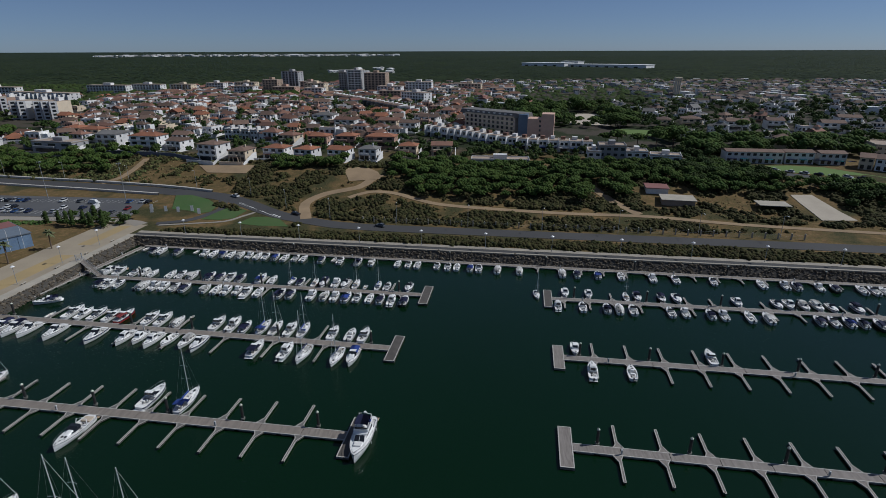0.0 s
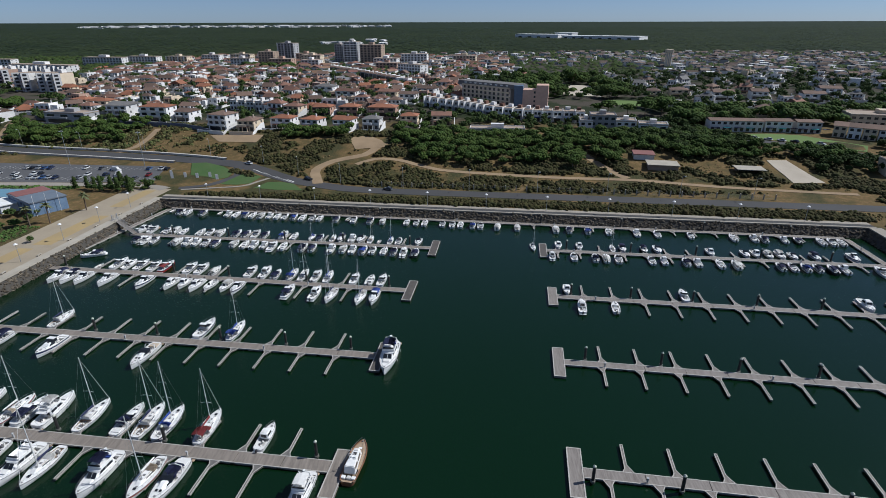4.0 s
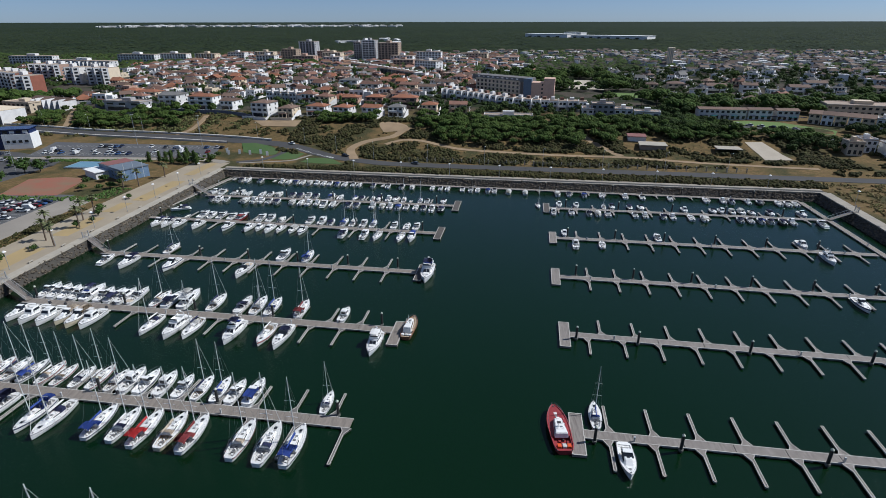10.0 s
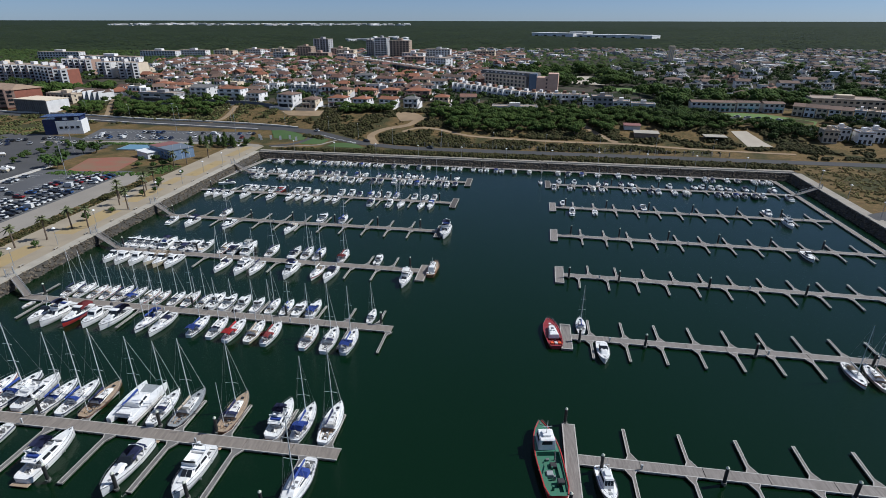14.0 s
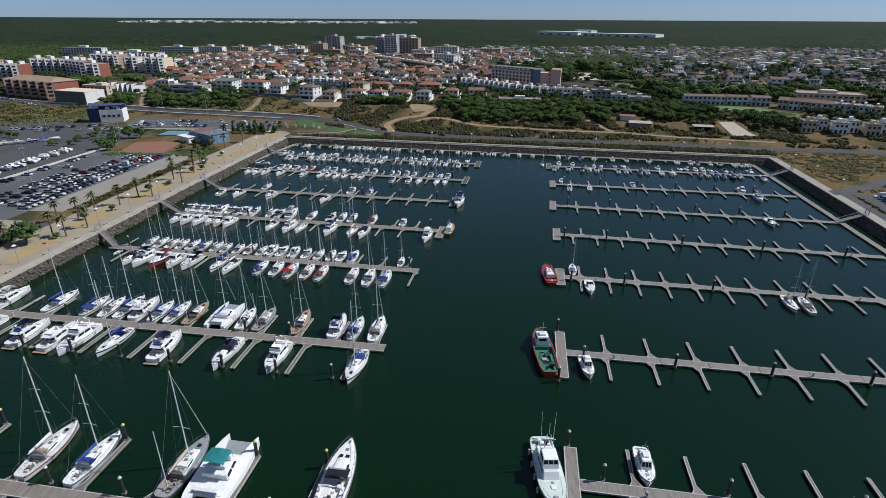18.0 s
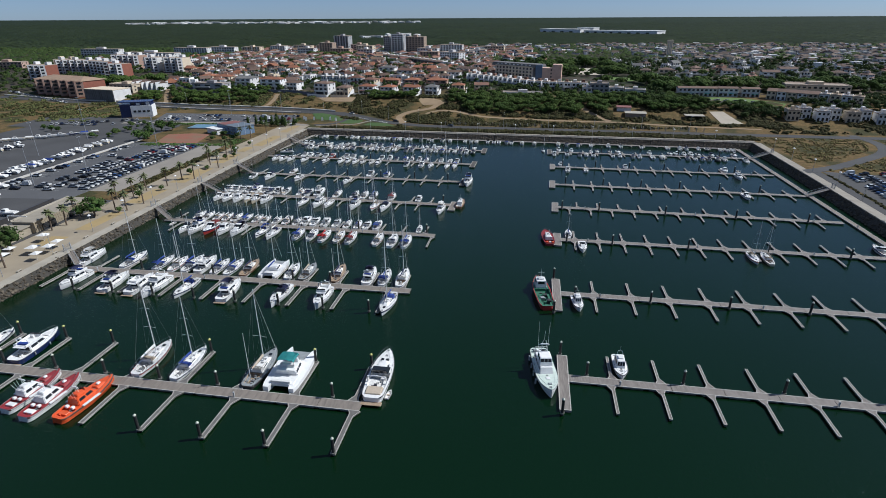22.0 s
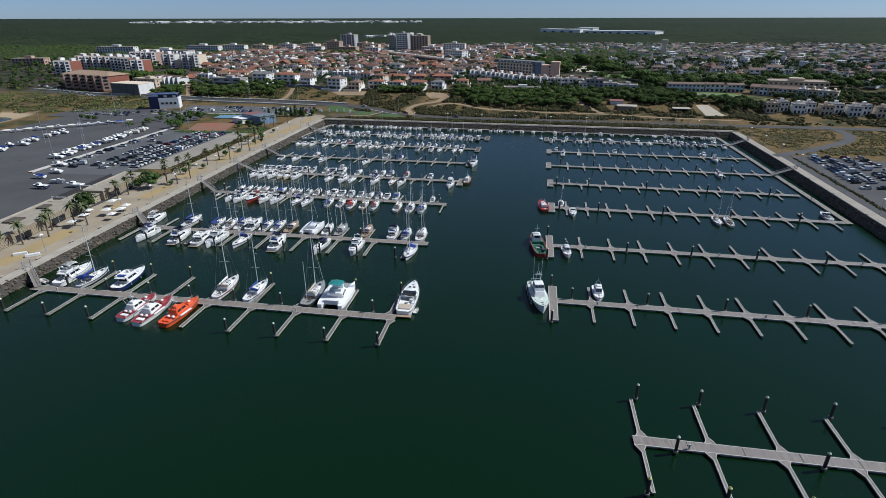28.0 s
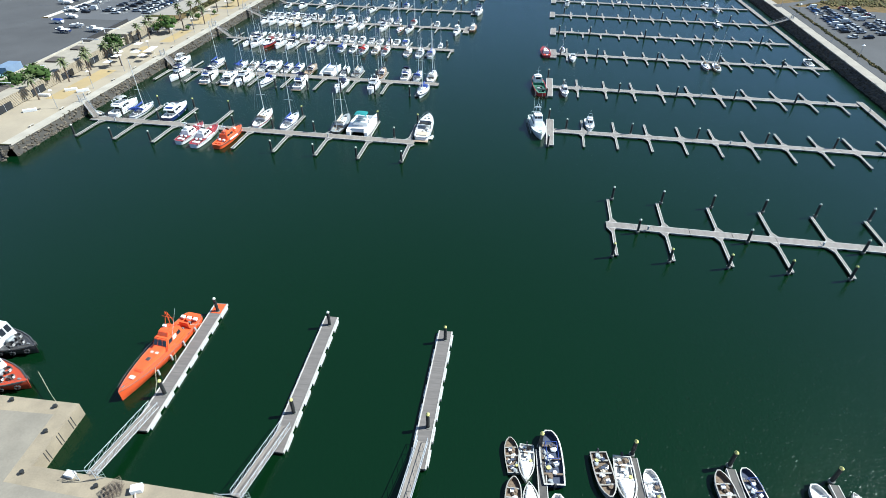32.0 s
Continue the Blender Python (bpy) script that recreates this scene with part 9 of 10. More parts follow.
SALMON = surf("salmon_stucco", (0.60, 0.40, 0.30), (0.52, 0.345, 0.26), 0.85, 0.4, 0.05)
t = thing("hotel_tower", pose(17, 280, ground_z(17, 280) - 0.3, 0, 0, -10), "blue-grey stair tower with a salmon brick block", "hotel")
part("tower", boxbm(-3, 3, -4, 4, -1, 14.6), surf("slate_blue_panels", (0.10, 0.15, 0.22), (0.08, 0.12, 0.18), 0.5, 0.5), t)
part("wall", boxbm(3.05, 20, -4.5, 7, -1, 12.2), SALMON, t)
part("parapet", boxbm(12, 20, -4.4, 6.9, 12.2, 15.2), SALMON, t)
for c in range(4):
    part("window", boxbm(10.5, 11.7, -4.56, -4.4, 1.2 + c * 2.9, 2.6 + c * 2.9), WINDK, t)

# towers and apartment slabs
def slab(x, y, w, d, floors, ang, wall, label, fins=False, roofm=None, bal=None, cols=None, name="apartment_block", rows=True):
    z0 = ground_z(x, y) - 0.3
    t = thing(name, pose(x, y, z0, 0, 0, ang), label, "apartment block", "apartment blocks")
    H = floors * 2.95
    part("wall", boxbm(-w / 2, w / 2, -d / 2, d / 2, -2, H), wall, t)
    part("roof", boxbm(-w / 2 - 0.2, w / 2 + 0.2, -d / 2 - 0.2, d / 2 + 0.2, H, H + 0.5), roofm or ROOFF, t)
    part("roof_hut", boxbm(-w * 0.12, w * 0.08, -d * 0.2, d * 0.3, H + 0.5, H + 3.0), wall, t)
    cols = cols or max(3, int(w / 4.2))
    bm = bmesh.new()
    for f in range(floors):
        z = f * 2.95
        if bal:
            part("balcony", boxbm(-w / 2 + 0.4, w / 2 - 0.4, -d / 2 - 1.2, -d / 2 - 0.02, z + 2.75, z + 3.6), bal, t)
        for c in range(cols):
            x0 = -w / 2 + w / cols * (c + 0.22)
            box(bm, x0, x0 + w / cols * 0.56, -d / 2 - 0.06, -d / 2 + 0.1, z + 0.6, z + 2.4)
        for c in range(2):
            y0 = -d / 2 + d / 2 * (c + 0.3)
            box(bm, w / 2 - 0.1, w / 2 + 0.06, y0, y0 + 1.3, z + 0.9, z + 2.3)
    tagged(part("glazing", bm, WINDK, t), kind="stuff")
    if bal and not fins:
        for c in range(0, cols + 1, 2):
            x0 = -w / 2 + w / cols * c
            part("pier", boxbm(x0 - 0.5, x0 + 0.5, -d / 2 - 1.35, -d / 2 - 0.02, -1, H + 0.3), RENDW if wall is not RENDW else RENDC, t)
    if fins:
        for c in range(cols + 1):
            x0 = -w / 2 + w / cols * c
            part("party_wall", boxbm(x0 - 0.4, x0 + 0.4, -d / 2 - 3.5, -d / 2 - 0.02, -1, H - 1.5 + (c % 2)), wall, t)
    return t


def sawtooth_block(x, y, n, tooth, depth, floors, ang, wall, lit, label, roofm=None, hip=False):
    """An apartment block whose front steps out in angled bays: long faces with balconies, short faces overlaid in a
    paler colour as if sunlit.
    """
    z0 = ground_z(x, y) - 0.3
    t = thing("apartment_block", pose(x, y, z0, 0, 0, ang), label, "apartment block", "apartment blocks")
    H, w = floors * 2.95, n * tooth
    front, back = [], [(w / 2, depth / 2), (-w / 2, depth / 2)]
    for i in range(n):
        x0 = -w / 2 + i * tooth
        front += [(x0, -depth / 2), (x0 + tooth * 0.66, -depth / 2 - tooth * 0.5)]
    front.append((w / 2, -depth / 2))
    part("wall", prismbm(front + back, -2, H), wall, t)
    if hip:
        bm = bmesh.new()
        roof_bm(bm, w, depth + tooth * 0.3, H + 0.02, 3.0, "hip", 0.6)
        part("roof", bm, roofm, t)
    else:
        part("roof", prismbm([(px, py + 0.3) for px, py in front] + [(px, py - 0.3) for px, py in back], H, H + 0.3), roofm or ROOFF, t)
        for i in range(0, n, 2):
            part("roof_hut", boxbm(-w / 2 + tooth * (i + 0.15), -w / 2 + tooth * (i + 0.6), -1, depth * 0.3, H + 0.3, H + 2.9), lit, t)

    def band(bm, p, q, u0, u1, z1, z2, out):
        d = Vector((q[0] - p[0], q[1] - p[1]))
        nrm = Vector((d.y, -d.x)).normalized()
        a, b = Vector(p) + d * u0, Vector(p) + d * u1
        o, e = nrm * out, nrm * 0.04
        prism(bm, [tuple(a - e), tuple(b - e), tuple(b + o), tuple(a + o)], z1, z2)

    glass = bmesh.new()
    for i in range(n):
        p, q, r = front[2 * i], front[2 * i + 1], front[2 * i + 2]
        # overlay in the lit colour: sunlight on the short face put into its paint
        bm = bmesh.new()
        band(bm, q, r, 0.0, 1.0, -1, H + 0.4, 0.12)
        part("side_panel", bm, lit, t)
        rail = bmesh.new()
        for f in range(floors):
            z = f * 2.95
            band(glass, p, q, 0.12, 0.9, z + 0.5, z + 2.5, 0.06)
            band(glass, q, r, 0.22, 0.72, z + 0.7, z + 2.4, 0.18)
            band(rail, p, q, 0.06, 0.94, z - 0.1 if f else z + 0.1, z + 0.6, 1.1)
        part("balcony", rail, lit if i % 2 else wall, t)
    tagged(part("glazing", glass, WINDK, t), kind="stuff")
    return t


slab(-168, 640, 18, 16, 10, -8, RENDG, "ten-storey grey apartment tower with balconies", bal=RENDW)
slab(-186, 650, 10, 16, 9, -8, RENDG, "slim grey apartment tower")
slab(-139, 625, 28, 17, 9, -8, BROWNW, "broad brown brick apartment tower")
slab(-265, 680, 24, 15, 9, -12, RENDG, "tall grey apartment block with roof frame", bal=RENDG)
slab(-280, 640, 22, 14, 6, -12, BROWNW, "dark brown apartment block")
slab(-232, 650, 24, 14, 5, -10, BRICKP, "salmon mid-rise apartment block")
for x, y, w, fl, wm in ((-214, 612, 26, 5, RENDC), (-118, 600, 30, 4, RENDW), (-246, 590, 30, 4, RENDP), (-86, 640, 34, 5, RENDW), (-46, 610, 26, 3, RENDW), (-204, 570, 22, 4, RENDW), (-112, 566, 26, 3, RENDP), (-20, 655, 30, 4, RENDC), (-300, 600, 26, 4, RENDW), (-60, 570, 20, 3, RENDW), (20, 620, 30, 3, RENDW)):
    slab(x, y, w, 13, fl, -10 + (w % 5), wm, "pale mid-rise apartment block in the town centre")
slab(-478, 492, 84, 12, 4, -13, RENDW, "long white apartment slab with stepped fins", fins=True, cols=14)
sawtooth_block(-375, 369, 3, 9.0, 13, 5, -13, RENDC, RENDW, "white and ochre apartment block with balconies")
sawtooth_block(-403, 374, 2, 9.5, 14, 5, -12, RENDW, RENDW, "white apartment block with balconies")
for x, y, w in ((-490, 620, 58), (-449, 640, 44), (-401, 640, 30), (-372, 676, 26), (-335, 690, 30), (-300, 702, 30)):
    slab(x, y, w, 12, 4, -8, RENDW if w != 30 else RENDC, "four-storey pale apartment slab", bal=RENDC if w == 30 else None)
sawtooth_block(-407, 243, 6, 11.0, 20, 4, -20, BRICKR, RENDP, "red brick apartment block with a broad tan roof", roofm=surf("tan_roof_tiles", (0.36, 0.25, 0.165), (0.28, 0.195, 0.13), 0.9, 0.25, 0.2, fine=30), hip=True)
sawtooth_block(-486, 310, 3, 8.5, 13, 5, -16, BRICKR, RENDW, "brown and white striped apartment block")
sawtooth_block(-484, 356, 5, 8.5, 13, 5, -4, BRICKP, RENDW, "salmon and white apartment block with balconies")
sawtooth_block(-440, 342, 5, 8.5, 13, 5, -32, BRICKR, RENDW, "brick red and white apartment block with balconies")
sawtooth_block(-408, 318, 2, 9.0, 13, 5, -10, BRICKR, RENDW, "brick red and white apartment block end")
sawtooth_block(-452, 402, 5, 8.5, 13, 5, -15, RENDP, RENDW, "pink and white apartment block with balconies")
sawtooth_block(-520, 392, 4, 8.5, 13, 4, -15, RENDP, RENDC, "pink and cream apartment block")
slab(-610, 580, 60, 13, 4, 0, RENDW, "distant white apartment slab")
slab(-603, 398, 38, 14, 3, 10, BRICKP, "low salmon apartment block among trees")
t = thing("warehouse", pose(-354, 216, ground_z(-354, 216) - 0.3, 0, 0, -14), "pale ribbed warehouse beside the road", "warehouse")
part("wall", boxbm(-16, 16, -9, 9, -1, 8.5), TILEG, t)
part("roof", boxbm(-16.3, 16.3, -9.3, 9.3, 8.5, 9.0), RENDC, t)
part("end_wall", boxbm(16.02, 16.2, -8.8, 8.8, -1, 8.4), RENDW, t)
for k in range(16):
    part("rib", boxbm(-15.6 + k * 2.05, -15.2 + k * 2.05, -9.25, -9.02, -0.5, 8.4), TILEG, t)
block("terrace_house", -352, 240, 26, 13, 2, -14, RENDC, ROOFF, "flat", "low flat-roofed pale annexe behind the warehouse", cols=6)
for k in range(6):
    h = block("terrace_house", -347 + k * 5.5, 249 - k * 1.75, 4.6, 10, 2, -17, RENDW, TILEB, "gable", "white stepped terrace house with sloped walls", cols=1, side_cols=1, rh=2.2, chim=False)
    part("party_wall", boxbm(2.35, 2.75, -8.5, 5.2, -1.5, 6.6 + (k % 2)), RENDW, h, "white stepped party wall")
slab(-76, 500, 34, 12, 4, -40, RENDW, "white four-storey block at the row's end")
for k in range(19):
    a = k / 18
    x, y = -176 + 96 * a, 548 - 138 * a
    t = thing("row_house", pose(x, y, ground_z(x, y) - 0.2, 0, 0, -18), "white row house with a stepped gable wall", "house", "diagonal row houses")
    # grey wall colour holds the front's shade, beside the white sun-facing gable
    part("wall", boxbm(-3.4, 3.0, -4, 4, -1, 6.2), RENDG, t)
    part("gable_wall", boxbm(3.0, 3.6, -6.0, 4.2, -1, 7.8), RENDW, t)
    tagged(part("glazing", boxbm(-3.0, 2.6, -4.06, -3.9, 0.3, 5.4), WINDK, t), kind="stuff")
    bm = bmesh.new()
    roof_bm(bm, 6.2, 8, 6.3, 1.4, "gable", 0.2)
    part("roof", bm, TILEB, t)
# terraces with green canopies beyond the road, houses to the east
for x, y, w in ((132.5, 210.5, 28), (155, 209.5, 14), (170.5, 207, 12.5)):
    t = block("terrace_house", x, y, w, 9, 2, -6, RENDW, TILEB, "gable", "white terrace with brown roof and green awnings", cols=max(4, int(w / 3.0)), side_cols=2, rh=1.0, chim=False)
    for k in range(max(3, int(w / 6))):
        x0 = -w / 2 + 1 + k * 6
        part("awning", boxbm(x0, x0 + 3.6, -6.4, -4.55, 2.55, 2.7), CANG if k % 2 else CANN, t)
for k in range(9):
    block("terrace_house", 183 + k * 5.4, 197 - k * 3.7, 5.9, 10, 2, -34, [RENDC, RENDW][k % 2], ROOFF if k > 4 else TILEB, "gable" if k < 5 else "flat", "stepped terrace house with curved white side wall", cols=2, side_cols=1, chim=False)
block("terrace_house", 228, 226, 44, 20, 2, -16, RENDC, ROOFF, "flat", "broad low flat-roofed building behind the terraces", cols=12)
for k in range(14):
    block("terrace_house", 168 + k * 8.4, 136 - k * 1.3 + 5 * (k % 2), 7.2, 8, 2, -10, [RENDW, RENDC][k % 4 == 0], ROOFF, "flat", "white or cream flat-roofed house", cols=3, side_cols=1)
for x, y, w, l in ((142, 324, 13, "hip"), (121, 318, 9, "hip"), (168, 309, 14, "gable"), (196, 314, 11, "gable"), (228, 302, 14, "gable"), (259, 334, 15, "gable"), (285, 298, 13, "hip")):
    block("villa", x, y, w, 11, 2, -12, RENDC if l == "hip" else RENDW, TILEB, l, "low villa with a brown tiled roof among pines", cols=3, side_cols=1)
t = thing("water_tower", pose(214, 560, ground_z(214, 560), 0, 0, -10), "slender pale concrete water tower", "water tower")
part("shaft", boxbm(-3.2, 3.2, -3.2, 3.2, 0, 19.5, bev=0.3), RENDC, t)
part("tank", boxbm(-3.9, 3.9, -3.9, 3.9, 19.5, 23.5, bev=0.3), RENDC, t)
for k in range(3):
    part("rib", boxbm(-2.2 + k * 1.9, -1.6 + k * 1.9, -3.5, -3.22, 0, 19.4), RENDG, t)
for k in range(3):
    block("hall", 2 + k * 16, 680, 15, 12, 2, -4, RENDW, TILE, "gable", "white gabled hall with a terracotta roof", cols=3)
for fx, fy, fw, fd, fh in ((215, 1690, 150, 60, 9), (330, 1610, 120, 50, 7), (420, 1540, 130, 60, 8), (300, 1740, 60, 40, 12)):
    t = thing("factory_hall", pose(fx, fy, ground_z(fx, fy), 0, 0, -38), "long low white factory hall beyond the town", "factory", "factory halls")
    part("wall", boxbm(-fw / 2, fw / 2, -fd / 2, fd / 2, -2, fh), RENDW, t)
    part("roof", boxbm(-fw / 2 - 1, fw / 2 + 1, -fd / 2 - 1, fd / 2 + 1, fh, fh + 1.0), WHITER, t)
    for k in range(4):
        part("bay_door", boxbm(-fw * 0.42 + k * fw * 0.22, -fw * 0.34 + k * fw * 0.22, -fd / 2 - 0.3, -fd / 2 - 0.02, 0, 4), WINDK, t)
t = thing("shed", pose(71, 143, ground_z(71, 143), 0, 0, -10), "low shed with a pale sheet roof", "shed")
part("wall", boxbm(-6.5, 6.5, -4, 4, -1, 2.0), BROWNW, t)
part("roof", boxbm(-7, 7, -5, 5, 2.0, 2.25), CONCL, t)
t = thing("shed", pose(66, 156, ground_z(66, 156), 0, 0, -10), "low shed with a red sheet roof", "shed")
part("wall", boxbm(-4.6, 4.6, -4, 4, -1, 2.0), RENDW, t)
part("roof", boxbm(-5, 5, -4.8, 4.8, 2.0, 2.3), REDR, t)
t = thing("shed", pose(107.5, 137, ground_z(107.5, 137), 0, 0, -8), "open shelter with a pale sheet roof", "shed")
part("wall", boxbm(-5.5, 5.5, 2.0, 2.6, -1, 2.0), BROWNW, t)
part("roof", boxbm(-6, 6, -4, 4, 2.0, 2.25), CONCL, t)

# ---- ordinary houses, each its own object; the furthest joined ----
trnd = random.Random(21)


def house_meshes(seed, wall, roof):
    """A house of two or three volumes with porch, balcony, terrace walls, windows, a dark panel as recess shade, and
    tiled roofs.
    """
    r = random.Random(seed)
    bm, rb = bmesh.new(), bmesh.new()
    w, d, h = r.uniform(7.5, 11.5), r.uniform(7.5, 10.0), r.choice((3.3, 5.3, 5.5, 5.8))

    def volume(cx, cy, w, d, h, kind, fl):
        n0 = len(bm.verts)
        box(bm, -w / 2, w / 2, -d / 2, d / 2, -1.5, h)
        for f in range(fl):
            n = 2 if w < 6 else 3
            for c in range(n):
                x0 = -w / 2 + w / n * (c + 0.22)
                tall = r.random() < 0.45
                box(bm, x0, x0 + w / n * 0.52, -d / 2 - 0.05, -d / 2 + 0.1, (0.2 if tall else 0.8) + 2.9 * f, 2.3 + 2.9 * f, 1)
            for c in range(2):
                y0 = -d / 2 + d / 2 * (c + 0.28)
                for sx in (-1, 1):
                    box(bm, sx * w / 2 - 0.06, sx * w / 2 + 0.06, y0, y0 + 1.3, 0.8 + 2.9 * f, 2.2 + 2.9 * f, 1)
        if kind == "flat":
            for q in ((-w / 2, w / 2, -d / 2, -d / 2 + 0.2), (-w / 2, -w / 2 + 0.2, -d / 2 + 0.2, d / 2), (w / 2 - 0.2, w / 2, -d / 2 + 0.2, d / 2)):
                box(bm, *q, h, h + 0.9)
        bm.verts.ensure_lookup_table()
        bmesh.ops.translate(bm, verts=bm.verts[n0:], vec=(cx, cy, 0))
        n0 = len(rb.verts)
        roof_bm(rb, w - (0.9 if kind == "flat" else 0), d - (0.9 if kind == "flat" else 0), h + 0.02, r.uniform(1.8, 2.6) if w > 6 else 1.2, kind, 0.55, 1 if kind == "flat" else 0)
        rb.verts.ensure_lookup_table()
        bmesh.ops.translate(rb, verts=rb.verts[n0:], vec=(cx, cy, 0))

    k1 = r.choice(("hip", "gable", "flat", "hip", "flat"))
    volume(0, 0, w, d, h, k1, 1 + (h > 5))
    s = r.choice((-1, 1))
    w2, d2 = r.uniform(3.5, 5.5), r.uniform(4.5, 7.0)
    volume(s * (w / 2 + w2 / 2 + 0.01), r.uniform(-1.5, 1.0), w2, d2, r.choice((2.9, 3.0, 4.6)), r.choice(("flat", "gable", "hip", "hip")), 1)
    if r.random() < 0.6:
        box(bm, -w * 0.42, w * 0.3, -d / 2 - 2.2, -d / 2 - 0.06, 2.75, 2.95)
        box(bm, -w * 0.42, w * 0.3, -d / 2 - 2.3, -d / 2 - 2.2, 2.95, 3.8)
        for x0 in (-w * 0.42, w * 0.3 - 0.25):
            box(bm, x0, x0 + 0.25, -d / 2 - 2.25, -d / 2 - 2.0, -1, 2.75)
    else:
        roof_bm(rb, w * 0.7, 2.2, 2.7, 0.7, "hip", 0.2)
        rb.verts.ensure_lookup_table()
        bmesh.ops.translate(rb, verts=rb.verts[-10:], vec=(0, -d / 2 - 1.2, 0))
        for x0 in (-w * 0.3, w * 0.25):
            box(bm, x0, x0 + 0.25, -d / 2 - 2.0, -d / 2 - 1.75, -1, 2.7)
    if r.random() < 0.45 and k1 != "flat":
        box(bm, -w * 0.1, w * 0.22, -d * 0.2, d * 0.2, h, h + 2.7)
        box(rb, -w * 0.14, w * 0.26, -d * 0.25, d * 0.25, h + 2.7, h + 3.6, taper=0.2)
    box(bm, w * 0.28, w * 0.28 + 0.6, 0.6, 1.2, h, h + 2.5)
    # dark plate on the front, coloured like the shade in a porch recess
    box(bm, -w * 0.4, w * r.uniform(-0.05, 0.2), -d / 2 - 0.08, -d / 2 + 0.3, 0.2, 2.5, 1)
    q = [(-d / 2 - 4.0, -1.5), (d * 0.1, -1.5), (d * 0.1, 4.2), (-d * 0.15, 4.2), (-d / 2 - 4.0, 0.5)]
    va = [bm.verts.new((w / 2 + 1.2 if s < 0 else -w / 2 - 1.2, y1, z1)) for y1, z1 in q]
    vb = [bm.verts.new((v.co.x + 0.25, v.co.y, v.co.z)) for v in va]
    bm.faces.new(va)
    bm.faces.new(vb[::-1])
    for i in range(5):
        bm.faces.new((va[i], vb[i], vb[(i + 1) % 5], va[(i + 1) % 5]))
    if r.random() < 0.7:
        for q in ((-w * 0.3, w * 0.5, d / 2 + 0.02, d / 2 + 3.0, 2.9), (w / 2 + 0.02, w / 2 + 2.4, -d * 0.1, d * 0.4, 5.0 if h > 5 else 2.6)):
            box(bm, q[0], q[1], q[2], q[3], -1.5, q[4])
    for q in ((-w * 0.9, w * 0.9, -d / 2 - 4.6, -d / 2 - 4.4), (-w * 0.9, -w * 0.9 + 0.2, -d / 2 - 4.4, d / 2), (w * 0.9 - 0.2, w * 0.9, -d / 2 - 4.4, d / 2)):
        box(bm, *q, -1.5, r.uniform(1.2, 2.0))
    bmesh.ops.recalc_face_normals(bm, faces=bm.faces)
    return mesh_of(bm, "house", [wall, WINDK]), mesh_of(rb, "roof", [roof, ROOFF]), w


WESTH = [house_meshes(k, [RENDW, RENDC, RENDW, RENDP, RENDW, RENDW, RENDW][k % 7], [TILE, TILEB, TILEO, TILEB, TILE, TILEB][k % 6]) for k in range(18)]
EASTH = [house_meshes(40 + k, [RENDW, RENDW, RENDC, RENDW][k % 4], [TILEB, TILEG, TILE, TILEB, TILEG][k % 5]) for k in range(12)]
TAKEN = [(x, y, max(w, d) * 0.62) for x, y, w, d, *_ in VILLAS] + [(p.x, p.y, 9) for p in arc] + [(-176 + 96 * k / 18, 548 - 138 * k / 18, 9) for k in range(19)]
TAKEN += [(x, y, 16) for x, y in ((-375, 369), (-403, 374), (-486, 310), (-494, 354), (-474, 356), (-448, 348), (-430, 334), (-408, 318), (-462, 404), (-442, 400), (-520, 392), (-430, 250), (-407, 243), (-384, 234), (-354, 216), (-352, 240), (-8, 304), (14, 288), (-76, 500))]
TAKEN += [(x, y, 18) for x, y in ((-168, 640), (-139, 625), (-186, 650), (-265, 680), (-280, 640), (-232, 650), (-518, 500), (-490, 494), (-460, 488), (-436, 482), (214, 560))]
TAKEN += [(78, 390, 17), (72, 362, 14), (72, 340, 11), (100, 292, 12)]
TAKEN += [(x, y, 12) for x, y in ((-344, 248), (-330, 244), (-177, 276), (-162, 273), (125, 211), (140, 210), (155, 209), (170, 207), (185, 196), (200, 186), (215, 175), (215, 228), (240, 224), (122, 320), (140, 322), (166, 309), (190, 306), (226, 306), (259, 332), (285, 300), (-332, 296))]


def free(x, y, r):
    return all((x - a) ** 2 + (y - b) ** 2 > (r + c) ** 2 for a, b, c in TAKEN)


def settle(n, gen, kinds, names, gap, ang0):
    made = tries = 0
    while made < n and tries < n * 60:
        tries += 1
        x, y = gen()
        if not free(x, y, gap):
            continue
        TAKEN.append((x, y, gap))
        me, rf, w = trnd.choice(kinds)
        o = new("house", me)
        o.matrix_basis = Matrix.LocRotScale((x, y, ground_z(x, y) - 0.2), Euler((0, 0, radians(trnd.choice(ang0) + trnd.uniform(-8, 8)))), (trnd.uniform(0.75, 1.1), trnd.uniform(0.78, 1.1), trnd.uniform(0.9, 1.2)))
        tagged(o, names, "house", "town houses")
        part("roof", rf, None, o)
        made += 1


settle(185, lambda: (trnd.uniform(-350, -20), trnd.uniform(262, 470)), WESTH, "small rendered house with a terracotta tiled roof", 5.2, (-12, -12, -18, -6, 72, 28))
settle(40, lambda: (trnd.uniform(-560, -250), trnd.uniform(395, 560)), WESTH, "rendered house with a terracotta tiled roof among trees", 7.0, (-12, -12, 72))
settle(78, lambda: (trnd.uniform(115, 520), trnd.uniform(236, 500)), EASTH, "low pale house with a brown tiled roof", 8.0, (-12, -20, 60, 30))


